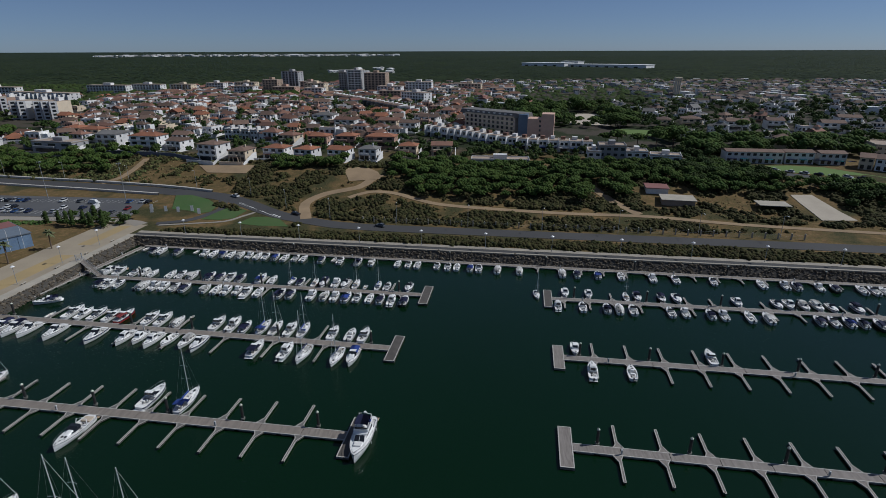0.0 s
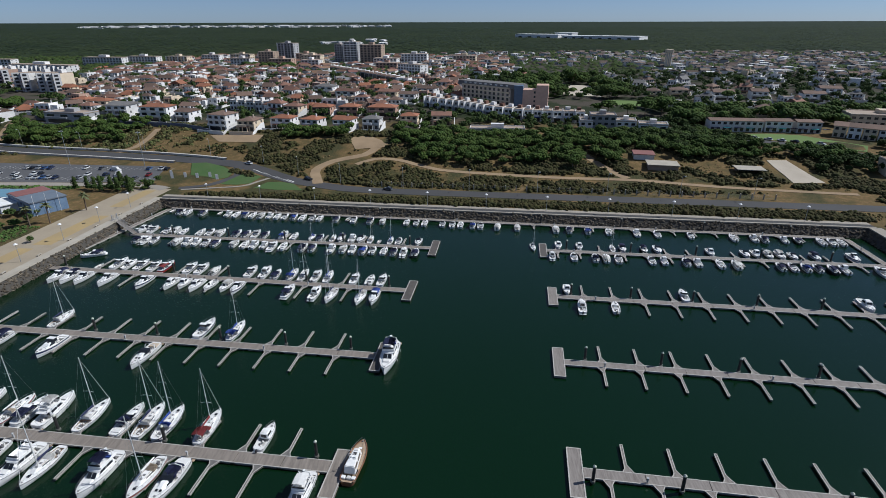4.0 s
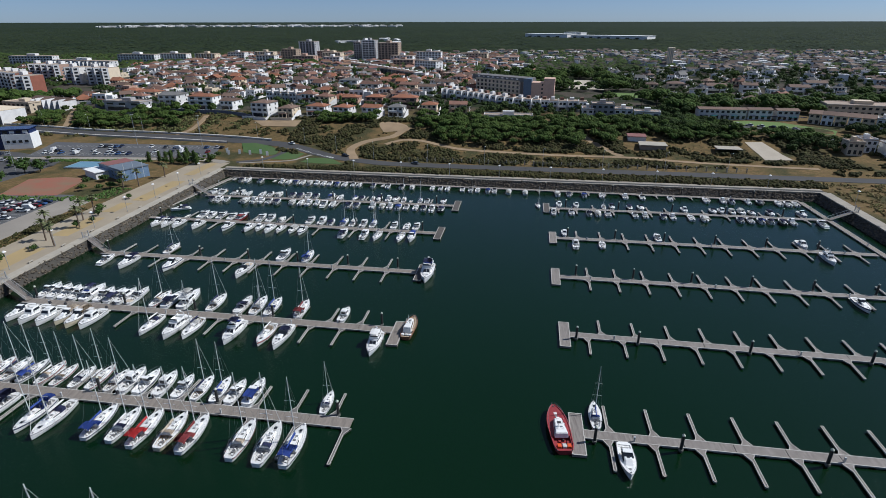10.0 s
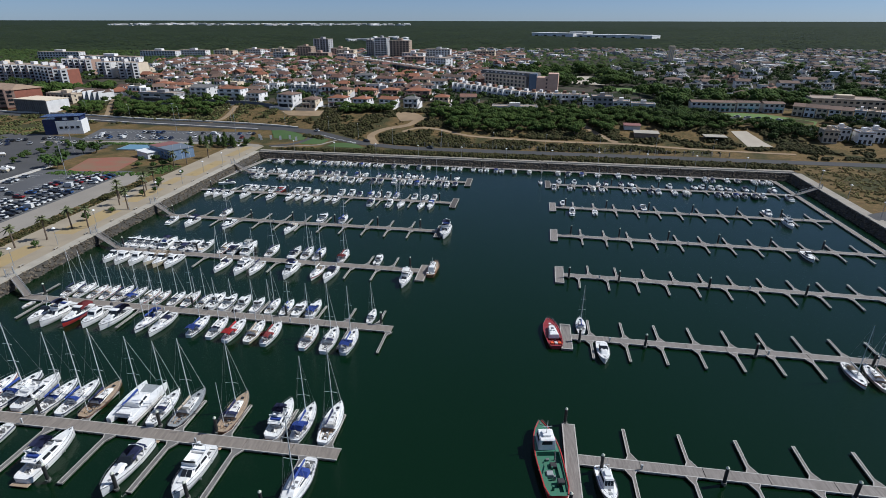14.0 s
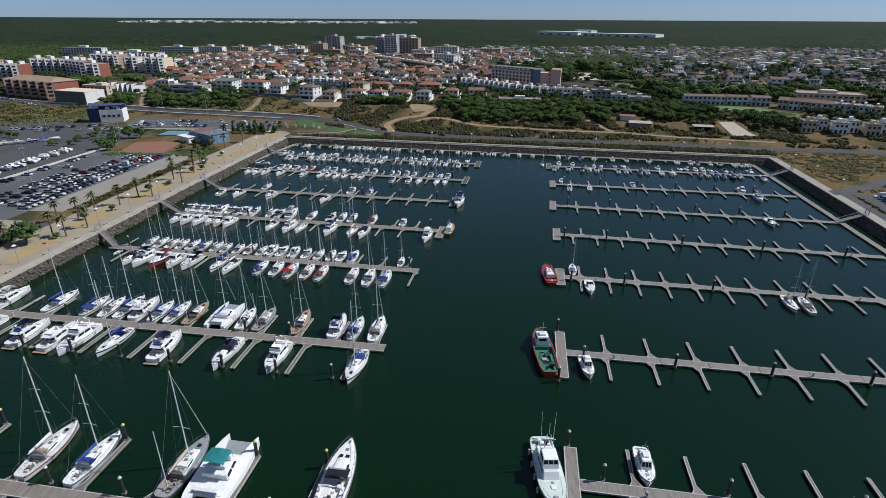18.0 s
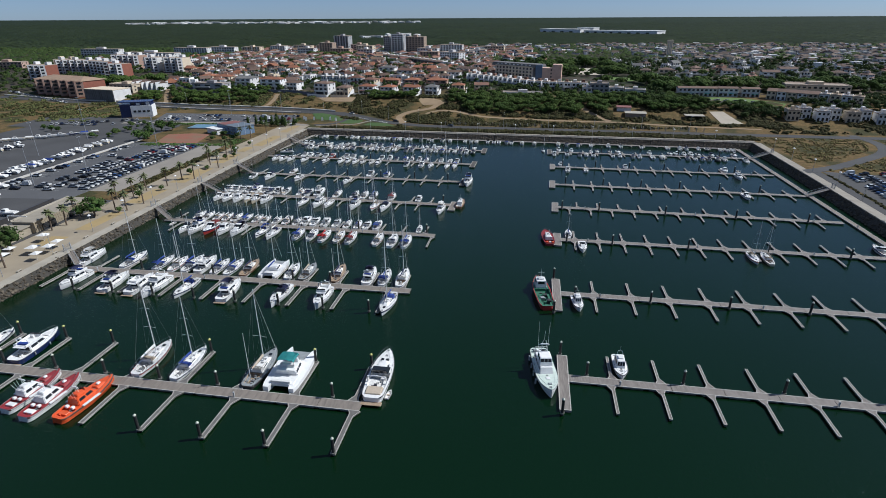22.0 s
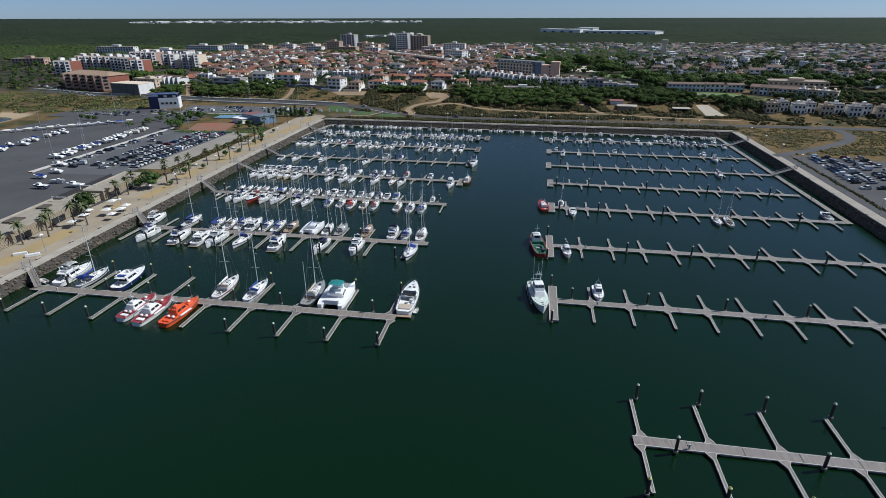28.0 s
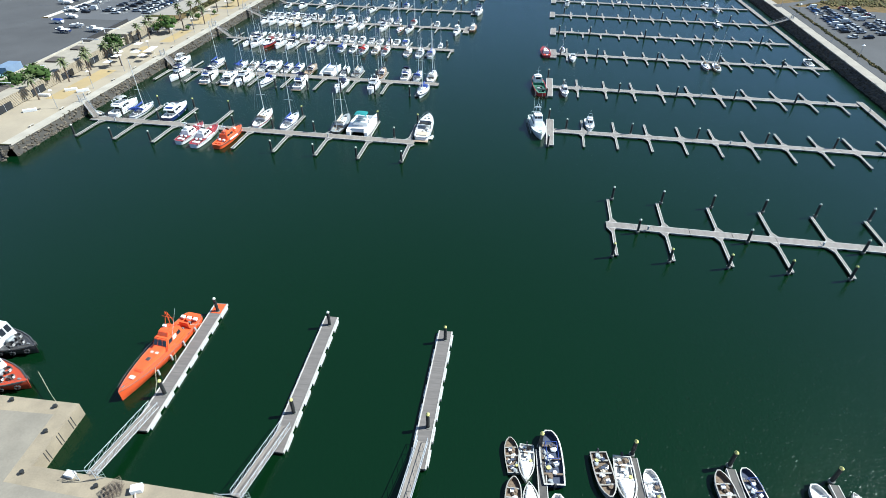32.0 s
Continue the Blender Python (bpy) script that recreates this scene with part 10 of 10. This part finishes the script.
def far_town(name, n, gen, wall, roof, label, smin=6, smax=11, hmin=3.0, hmax=7.5):
    """Distant houses joined into one mesh: walls, roofs and dark window strips."""
    verts, faces, mats = [], [], []
    for _ in range(n):
        x, y = gen()
        z = ground_z(x, y) - 0.5
        w, d, h = trnd.uniform(smin, smax), trnd.uniform(7, 11), trnd.uniform(hmin, hmax)
        a = radians(trnd.choice((-12, -14, 30, 75)) + trnd.uniform(-12, 12))
        c, s = math.cos(a), math.sin(a)
        tr = lambda p: (x + p[0] * c - p[1] * s, y + p[0] * s + p[1] * c, z + p[2])
        def add(ps, fs, mi):
            b = len(verts)
            verts.extend(tr(p) for p in ps)
            faces.extend(tuple(i + b for i in f) for f in fs)
            mats.extend([mi] * len(fs))
        X, Y = w / 2, d / 2
        add([(-X, -Y, 0), (X, -Y, 0), (X, Y, 0), (-X, Y, 0), (-X, -Y, h), (X, -Y, h), (X, Y, h), (-X, Y, h)], [(0, 1, 5, 4), (1, 2, 6, 5), (2, 3, 7, 6), (3, 0, 4, 7), (4, 5, 6, 7)], 0)
        for k in range(3):
            x0 = -X + w / 3 * (k + 0.28)
            add([(x0, -Y - 0.06, h - 2.3), (x0 + w * 0.15, -Y - 0.06, h - 2.3), (x0 + w * 0.15, -Y - 0.06, h - 0.8), (x0, -Y - 0.06, h - 0.8)], [(0, 1, 2, 3)], 2)
        X2, h2 = X * trnd.uniform(0.4, 0.8), h - trnd.uniform(1.5, 2.8)
        add([(-X2, -Y - 2.5, 0), (X2, -Y - 2.5, 0), (X2, -Y - 2.5, h2), (-X2, -Y - 2.5, h2), (X2, -Y, h2), (-X2, -Y, h2), (X2, -Y, 0)], [(0, 1, 2, 3), (3, 2, 4, 5), (1, 6, 4, 2)], 0)
        if trnd.random() < 0.62:
            X, Y, r = X + 0.4, Y + 0.4, trnd.uniform(1.3, 2.2)
            q = X * trnd.choice((0.35, 1.0))
            add([(-X, -Y, h), (X, -Y, h), (X, Y, h), (-X, Y, h), (-q, 0, h + r), (q, 0, h + r)], [(0, 1, 5, 4), (1, 2, 5), (2, 3, 4, 5), (3, 0, 4)], 1)
    me = bpy.data.meshes.new(name)
    me.from_pydata(verts, [], faces)
    for m in (wall, roof, WINDK):
        me.materials.append(m)
    me.polygons.foreach_set("material_index", mats)
    tagged(new(name, me), label, "houses", kind="stuff")


FARW = island(surf("far_white_stucco", (0.62, 0.61, 0.59), (0.50, 0.49, 0.47), 0.85, 0.1, coords="World"), 0.4, 0.02)
FART = island(surf("far_tiles", (0.22, 0.125, 0.09), (0.16, 0.09, 0.068), 0.9, 0.1, coords="World"), 0.4, 0.02)
FARB = island(surf("far_brown_tiles", (0.17, 0.13, 0.105), (0.115, 0.09, 0.075), 0.9, 0.1, coords="World"), 0.4, 0.02)
far_town("far_houses_west", 800, lambda: (trnd.uniform(-420, 40), trnd.uniform(470, 800)), FARW, FART, "distant dense houses with terracotta roofs")
far_town("far_houses_centre", 160, lambda: (trnd.uniform(-120, 240), trnd.uniform(620, 900)), FARW, FARB, "distant pale houses among pines")
far_town("far_houses_east", 1250, lambda: (trnd.uniform(190, 1000), trnd.uniform(480, 900)), FARW, FARB, "distant pale houses with brown roofs")
far_town("near_east_houses", 90, lambda: (trnd.uniform(320, 640), trnd.uniform(190, 480)), FARW, FARB, "pale houses with brown roofs on the east side")
far_town("far_settlement", 210, lambda: (trnd.uniform(-2300, -480), trnd.gauss(3350, 110)), FARW, FARW, "tiny white settlement on the horizon", 14, 50, 4, 8)
far_town("far_sheds", 16, lambda: (trnd.uniform(-420, -200), trnd.uniform(1250, 1500)), FARW, FARW, "scattered white sheds in the woods", 10, 24, 3, 6)

# ---- vegetation ----
vrnd = random.Random(77)
ICO = bmesh.new()
bmesh.ops.create_icosphere(ICO, subdivisions=1, radius=1.0)
low = min(ICO.verts, key=lambda v: v.co.z)
bmesh.ops.delete(ICO, geom=[low], context="VERTS")
ICO.verts.index_update()
ICO_V = np.array([v.co[:] for v in ICO.verts])
ICO_F = np.array([[v.index for v in f.verts] for f in ICO.faces])
ICO.free()
CAP_V = np.array([(0, 0, 1.0)] + [(math.cos(k * 1.0472), math.sin(k * 1.0472), 0.15) for k in range(6)])
CAP_F = np.array([(0, 1 + k, 1 + (k + 1) % 6) for k in range(6)])


def clumps(items, rng, ICO_V=ICO_V, ICO_F=ICO_F):
    """Vertices and triangles of many knobbly leaf clumps: (x, y, z, radius, flatness)."""
    V, Fc = [], []
    for k, (x, y, z, r, fl) in enumerate(items):
        a = rng.uniform(0, 6.283)
        c, s = math.cos(a), math.sin(a)
        v = ICO_V * (r * (0.72 + 0.5 * rng.random((len(ICO_V), 1))))
        v = np.column_stack((v[:, 0] * c - v[:, 1] * s + x, v[:, 0] * s + v[:, 1] * c + y, v[:, 2] * fl + z))
        V.append(v)
        Fc.append(ICO_F + k * len(ICO_V))
    return np.concatenate(V), np.concatenate(Fc)


def tufts(rng, n, rx, rz, cz, size):
    """Loose leaf sprays on a dome, to break its outline."""
    V, Fc = [], []
    for k in range(n):
        a, u = rng.uniform(0, 6.283), rng.uniform(-0.15, 1.0)
        q = math.sqrt(max(0, 1 - u * u))
        p = np.array([math.cos(a) * q * rx, math.sin(a) * q * rx, cz + u * rz])
        d = rng.normal(size=(3, 3)) * size
        V.append(p + d)
        Fc.append([3 * k, 3 * k + 1, 3 * k + 2])
    return np.concatenate(V), np.array(Fc)


def tree_mesh(seed, kind):
    rng = np.random.default_rng(seed)
    items = []
    if kind == "pine":
        for k in range(52):
            a, q = k * 2.4 + rng.uniform(-0.3, 0.3), math.sqrt((k + 0.5) / 52)
            lobe = 1 + 0.14 * math.sin(3 * a + seed)
            items.append((math.cos(a) * q * 3.1 * lobe, math.sin(a) * q * 3.1 * lobe, 4.5 + 1.9 * math.sqrt(1 - 0.93 * q * q) + rng.uniform(-0.2, 0.2), rng.uniform(0.5, 0.85), 0.72))
        items.append((0, 0, 4.6, 2.5, 0.45))
        tv = tufts(rng, 90, 3.5, 2.3, 4.4, 0.26)
    elif kind == "round":
        for _ in range(34):
            d = rng.normal(size=3)
            d /= np.linalg.norm(d)
            q = rng.uniform(0.5, 1.0)
            items.append((d[0] * 2.0 * q, d[1] * 2.0 * q, 3.6 + d[2] * 1.9 * q, rng.uniform(0.65, 1.05), 0.85))
        tv = tufts(rng, 130, 2.8, 2.6, 3.4, 0.33)
    else:
        for k in range(26):
            z = 1.0 + 6.0 * k / 26
            q = (1 - k / 30) * 1.0
            a = k * 2.4
            items.append((math.cos(a) * q * 0.7, math.sin(a) * q * 0.7, z, rng.uniform(0.5, 0.85), 0.95))
        tv = tufts(rng, 90, 1.5, 6.5, 1.2, 0.3)
    V, Fc = clumps(items, rng)
    Fc = np.concatenate((Fc, tv[1] + len(V)))
    V = np.concatenate((V, tv[0]))
    me = bpy.data.meshes.new("crown")
    me.from_pydata(V.tolist(), [], Fc.tolist())
    me.materials.append({"round": LEAFG, "pine": LEAFU, "cypress": LEAFP}[kind])
    me.shade_smooth()
    bm = bmesh.new()
    top = {"pine": 5.2, "round": 3.0, "cypress": 2.0}[kind]
    tube(bm, [(0, 0, -0.5), (0.1, 0.05, top * 0.5), (0.05, -0.1, top)], 0.22, 6, r1=0.12)
    if kind != "cypress":
        for k in range(4):
            a = k * 1.6 + seed
            tube(bm, [(0.06, 0, top * 0.7), (math.cos(a) * 1.2, math.sin(a) * 1.2, top * 0.95), (math.cos(a) * 2.0, math.sin(a) * 2.0, top + 0.4)], 0.1, 5, r1=0.05)
    return mesh_of(bm, "tree", BARK), me


TREES = {k: [tree_mesh(s, k) for s in range(4)] for k in ("pine", "round", "cypress")}
TLAB = {"pine": ("pine_tree", "umbrella pine with a broad dark green crown"), "round": ("broadleaf_tree", "bushy broadleaf tree with a rounded green crown"), "cypress": ("cypress_tree", "tall narrow dark green conifer")}


def tree(kind, x, y, s=1.0, z=None):
    trunk, crown = vrnd.choice(TREES[kind])
    o = new(TLAB[kind][0], trunk)
    o.matrix_basis = Matrix.LocRotScale((x, y, ground_z(x, y) if z is None else z), Euler((0, 0, vrnd.uniform(0, 6.3))), (s * vrnd.uniform(0.9, 1.15), s * vrnd.uniform(0.9, 1.15), s * vrnd.uniform(0.85, 1.1)))
    tagged(o, TLAB[kind][1], "tree", "trees")
    part("crown", crown, None, o)


# trees round the marina
for o, y, s in ((14.5, -65, 1.35), (17.5, -96, 1.3), (21, -132, 1.4), (24, -138, 1.3), (19, -66, 0.8)):
    tree("round", west_x(y) - o, y, s)
for o, y, s in ((12, 32, 0.45), (14, 36, 0.6), (9, 0, 0.4), (12, -9, 0.45), (11, 20, 0.4), (9, 25, 0.35), (13, -43, 0.5), (10, -33, 0.4), (9, -60, 0.4), (14, 52, 0.4)):
    tree("round", west_x(y) - o, y, s)
for x, y in ((-172, 108), (-169, 110), (-165, 108), (-162, 111), (-176, 110), (-180, 111), (-159, 107), (-155, 112), (-167, 114), (-186, 112)):
    tree("cypress", x, y, vrnd.uniform(0.7, 0.95))
for x, y, s in ((-226, 66, 1.3), (-229, 60, 1.1), (-223, 58, 0.9), (-232, 88, 1.3), (-226, 90, 1.0), (-262, 66, 0.6), (-302, 84, 0.7), (-296, 82, 0.6), (-310, 88, 0.6)):
    tree("round", x, y, s)

# pines on the bluff and in the town's gardens
LANES = [([(-62, 176), (-66, 168), (-70, 160), (-84, 153), (-90, 142), (-86, 128)], 5), ([(-72, 148), (-64, 154), (-52, 152.5), (-40, 145), (-25, 138.5), (20, 131), (55, 128), (90, 120), (140, 112)], 4), ([(-330, 197), (-265, 181), (-212, 171), (-165, 161), (-132, 152), (-112, 139), (-98, 128), (-80, 119), (-60, 113), (0, 107), (60, 101.5), (130, 95), (210, 88), (420, 70)], 6.5), ([(-205, 174), (-200, 182), (-200, 196), (-203, 213)], 4), ([(-292, 197), (-300, 212), (-309, 229), (-317, 248)], 4), ([(118, 18), (130, 24), (142, 31), (158, 42), (174, 55), (184, 78), (185, 96)], 5), ([(-165, 116), (-140, 118), (-120, 122), (-104, 128)], 4), ([(84, 226), (95, 217), (105.5, 208.5), (121.6, 193), (137, 180), (147, 174), (160, 165), (172, 156), (200, 146), (240, 139), (300, 130)], 5), ([(52, 130), (45, 142), (38, 160)], 3)]
LP = [(np.array(smooth_line(l, 4.0)), w) for l, w in LANES]


def clear(x, y, r=0.0):
    """True where no track, road, lawn, lot or building stands."""
    for pts, w in LP:
        if ((pts - (x, y)) ** 2).sum(1).min() < (w + r) ** 2:
            return False
    if -160 < x < -86 and 106 < y < 157 and y < 157 - (x + 160) * 0.55:
        return False
    if 118 < x < 137 and 122 < y < 154:
        return False
    if -167 < x < -131 and 181 < y < 200:
        return False
    if -82 < x < -60 and 168 < y < 190:
        return False
    if -356 < x < -308 and 283 < y < 308:
        return False
    if -300 < x < -150 and y < 158:
        return False
    if 128 < x < 186 and 158 < y < 204 and y > 190 - 0.69 * (x - 136):
        return False
    if 56 < x < 80 and 138 < y < 162:
        return False
    if x > 0 and y < 16 and x < 176:
        return False
    return free(x, y, r * 0.4)


def grow(n, kind, gen, s0, s1, r=1.5):
    made = tries = 0
    while made < n and tries < n * 40:
        tries += 1
        x, y = gen()
        if clear(x, y, r):
            tree(kind, x, y, vrnd.uniform(s0, s1))
            made += 1


def pick(*areas):
    """A point in one of the areas (x0, x1, y0, y1, weight)."""
    def f():
        x0, x1, y0, y1, _ = vrnd.choices(areas, [a[4] for a in areas])[0]
        return vrnd.uniform(x0, x1), vrnd.uniform(y0, y1)
    return f


grow(44, "pine", pick((-45, 62, 150, 188, 5), (-58, -20, 168, 200, 1), (60, 122, 160, 192, 3), (-130, -60, 186, 202, 1), (-20, 40, 140, 160, 2)), 0.55, 0.95)
grow(24, "pine", pick((-330, -215, 192, 226, 3), (-390, -330, 236, 262, 1)), 0.7, 1.1)
grow(28, "pine", pick((20, 110, 318, 470, 4), (60, 130, 240, 320, 2)), 1.1, 1.7, 3.0)
grow(26, "pine", pick((100, 330, 222, 300, 3), (150, 480, 330, 480, 2)), 0.9, 1.5, 3.0)
grow(20, "round", pick((-340, -30, 240, 420, 3), (110, 300, 215, 330, 1)), 0.6, 1.1, 2.0)
grow(14, "cypress", pick((-300, -40, 230, 330, 1)), 0.7, 1.2, 1.5)


def foliage(name, items, mat, label, seed, far=False):
    V, Fc = clumps(items, np.random.default_rng(seed), *((CAP_V, CAP_F) if far else (ICO_V, ICO_F)))
    me = bpy.data.meshes.new(name)
    me.vertices.add(len(V))
    me.vertices.foreach_set("co", V.ravel())
    me.loops.add(Fc.size)
    me.loops.foreach_set("vertex_index", Fc.ravel())
    me.polygons.add(len(Fc))
    me.polygons.foreach_set("loop_start", np.arange(0, Fc.size, 3))
    me.materials.append(mat)
    me.update(calc_edges=True)
    me.validate()
    me.shade_smooth()
    tagged(new(name, me), label, "plants", kind="stuff")


def bushes(n, gen, r0, r1, per=4, need=True, flat=0.85, patch=False):
    """Bushes of several clumps; with patch they gather in thickets and leave bare ground between."""
    out = []
    made = tries = 0
    while made < n and tries < n * 16:
        tries += 1
        x, y = gen()
        if need and not clear(x, y, 0.5):
            continue
        if patch and noise.noise((x * 0.075, y * 0.075, 3.7)) + 0.5 * noise.noise((x * 0.22, y * 0.22, 9.1)) < vrnd.uniform(-0.25, 0.25):
            continue
        made += 1
        R = vrnd.uniform(r0, r1)
        z = ground_z(x, y)
        for _ in range(int(per * 1.5)):
            a, q = vrnd.uniform(0, 6.28), R * math.sqrt(vrnd.random()) * 1.1
            out.append((x + math.cos(a) * q, y + math.sin(a) * q, z + R * 0.42 * (1.15 - (q / R) ** 2 * 0.8) * vrnd.uniform(0.5, 1.25), R * vrnd.uniform(0.24, 0.56), flat))
    return out


def crowns(n, gen, r0, r1, per=20, need=True, h0=0.6, h1=1.6, room=0.0):
    """Domed tree crowns, each a close cover of small leaf clumps over a broad dark core."""
    out, set_at = [], []
    made = tries = 0
    while made < n and tries < n * 14:
        tries += 1
        x, y = gen()
        R = vrnd.uniform(r0, r1)
        if need and not clear(x, y, 1.0):
            continue
        if not need and not free(x, y, R * 0.45 - 1.2):
            continue
        if room and any((x - a) ** 2 + (y - b) ** 2 < (room * (R + c)) ** 2 for a, b, c in set_at):
            continue
        set_at.append((x, y, R))
        made += 1
        z = ground_z(x, y) + vrnd.uniform(h0, h1) * R
        p0 = vrnd.uniform(0, 6.28)
        out.append((x, y, z + 0.1 * R, R * 0.86, 0.62))
        for k in range(per):
            a, q = k * 2.4 + p0, math.sqrt((k + 0.5) / per)
            lobe = R * (1 + 0.16 * math.sin(3 * a + p0) + vrnd.uniform(-0.06, 0.06))
            out.append((x + math.cos(a) * q * lobe, y + math.sin(a) * q * lobe, z + 0.66 * R * math.sqrt(1 - 0.95 * q * q) * vrnd.uniform(0.88, 1.1), R * vrnd.uniform(0.2, 0.33), 0.75))
    return out


def hedge_gen():
    x = vrnd.uniform(-134, 125)
    return x, north_y(x) + vrnd.uniform(6.6, 13.5 + 0.02 * x)


foliage("hedge_north", bushes(1500, hedge_gen, 0.9, 1.9, 4), LEAFB, "dense olive shrubs between promenade and shore road", 1)
foliage("scrub_bluff", bushes(4700, pick((-130, 150, 112, 152, 6), (-60, 130, 150, 195, 1), (-130, -40, 150, 204, 3)), 0.7, 2.3, 4, patch=True), LEAFB, "grey-green scrub bushes on the sandy bluff", 2)
foliage("scrub_west", bushes(2200, pick((-470, -285, 116, 200, 4), (-330, -150, 178, 226, 3), (-560, -400, 190, 260, 2)), 0.6, 1.9, 4, patch=True), LEAFY, "low green scrub on sandy ground west of the yard", 3)
foliage("scrub_east", bushes(4600, pick((124, 330, 14, 92, 6), (176, 420, -60, 60, 3)), 0.35, 1.2, 4), LEAFD, "dry scrub bushes on sandy ground east of the basin", 4)
foliage("pine_wood_bluff", crowns(640, pick((-48, 66, 146, 194, 6), (60, 118, 152, 198, 4), (-330, -212, 190, 228, 3), (-120, -84, 188, 203, 1), (118, 160, 150, 166, 1), (-58, -30, 176, 204, 1)), 1.7, 2.9, 24, room=0.55), LEAFU, "dense umbrella pines on the bluff", 5)


foliage("scrub_villas", bushes(1000, pick((-330, -150, 172, 226, 4), (-150, -86, 156, 204, 2), (-420, -330, 130, 200, 2)), 0.8, 2.2, 4, patch=True), LEAFB, "olive scrub on the dry slope below the villas", 18)
foliage("thicket_east", bushes(1500, pick((130, 330, 98, 156, 1)), 0.7, 2.0, 5, patch=True), LEAFB, "green scrub thicket beyond the shore road", 14)
foliage("garden_thicket", crowns(420, pick((184, 262, 146, 196, 4), (84, 126, 164, 190, 3), (104, 150, 216, 236, 3), (140, 200, 136, 156, 2), (186, 330, 160, 186, 2), (60, 110, 176, 200, 2)), 1.4, 2.8, 18, room=0.5), LEAFP, "dark green garden trees below the terraces", 16)
foliage("dry_grass_bluff", bushes(1800, pick((-130, 150, 112, 160, 4), (-330, -150, 178, 226, 2)), 0.3, 0.9, 3), LEAFD, "dry tussocks between the bushes", 15)


def planter():
    y = vrnd.uniform(-34, 40)
    return west_x(y) - vrnd.uniform(21.5, 26.5), y


foliage("planted_strip", bushes(260, planter, 0.4, 0.9, 4, False), LEAFB, "low planted shrubs between promenade and service road", 6)
foliage("court_hedge", bushes(110, lambda: (vrnd.uniform(-222, -172), vrnd.uniform(48, 53)), 0.6, 1.1, 4, False) + bushes(60, lambda: (vrnd.uniform(-176, -168), vrnd.uniform(52, 66)), 0.5, 1.0, 4, False) + bushes(150, lambda: (vrnd.uniform(-236, -186), vrnd.uniform(110, 114)), 0.6, 1.2, 4, False), LEAFG, "clipped hedge round the sports court", 7)
def east_hedge():
    y = vrnd.uniform(-110, 8)
    return east_x(y) + 8.6 + vrnd.uniform(-0.5, 0.5), y


foliage("court_trees", crowns(60, pick((-178, -150, 108, 121, 3), (-262, -226, 92, 120, 2), (-262, -246, 64, 92, 1), (-188, -172, 62, 78, 1)), 0.9, 1.9, 14, False), LEAFP, "dark tufted trees round the sports court", 19)
foliage("east_hedge", bushes(300, east_hedge, 0.4, 0.8, 3, False), LEAFB, "low hedge beside the east quay road", 8)


def wood(n, gen, r0, r1, need=False, flat=0.6, per=1):
    out = []
    for _ in range(n):
        x, y = gen()
        if need and not free(x, y, 1.0):
            continue
        for _ in range(per):
            r = vrnd.uniform(r0, r1)
            out.append((x + vrnd.uniform(-r, r) * (per > 1), y + vrnd.uniform(-r, r) * (per > 1), ground_z(x, y) + r * (0.7 if flat > 0.4 else 0.15) + vrnd.uniform(0, 1.5) * (flat > 0.4), r, flat))
    return out


foliage("town_trees", crowns(3600, pick((-360, 0, 226, 480, 7), (100, 540, 218, 520, 9), (0, 130, 310, 480, 4), (-45, 115, 200, 232, 0.6), (-620, -400, 240, 480, 4)), 1.4, 3.2, 8, False), LEAFP, "garden trees between the town's houses", 9)
foliage("avenue_pines", crowns(240, pick((96, 420, 222, 262, 3), (20, 110, 318, 460, 3), (-400, -340, 256, 282, 1), (-300, -200, 560, 590, 1)), 3.0, 5.2, 34, False, 0.7, 1.2, room=0.4), LEAFU, "broad umbrella pines along the town's streets", 17)
foliage("far_town_trees", wood(9500, pick((-440, 60, 470, 820, 4), (60, 1000, 480, 920, 7), (-1000, -420, 420, 780, 6)), 2.0, 3.8, False, 0.8), LEAFP, "distant trees between the houses", 10, True)


def far_gen():
    y = 760 + 2300 * vrnd.random() ** 1.6
    return vrnd.uniform(-1.12 * y - 150, 0.95 * y + 150), y


foliage("pine_forest", wood(52000, far_gen, 2.4, 5.6, False, 0.22), FORESTL, "pine forest stretching away behind the town", 11, True)
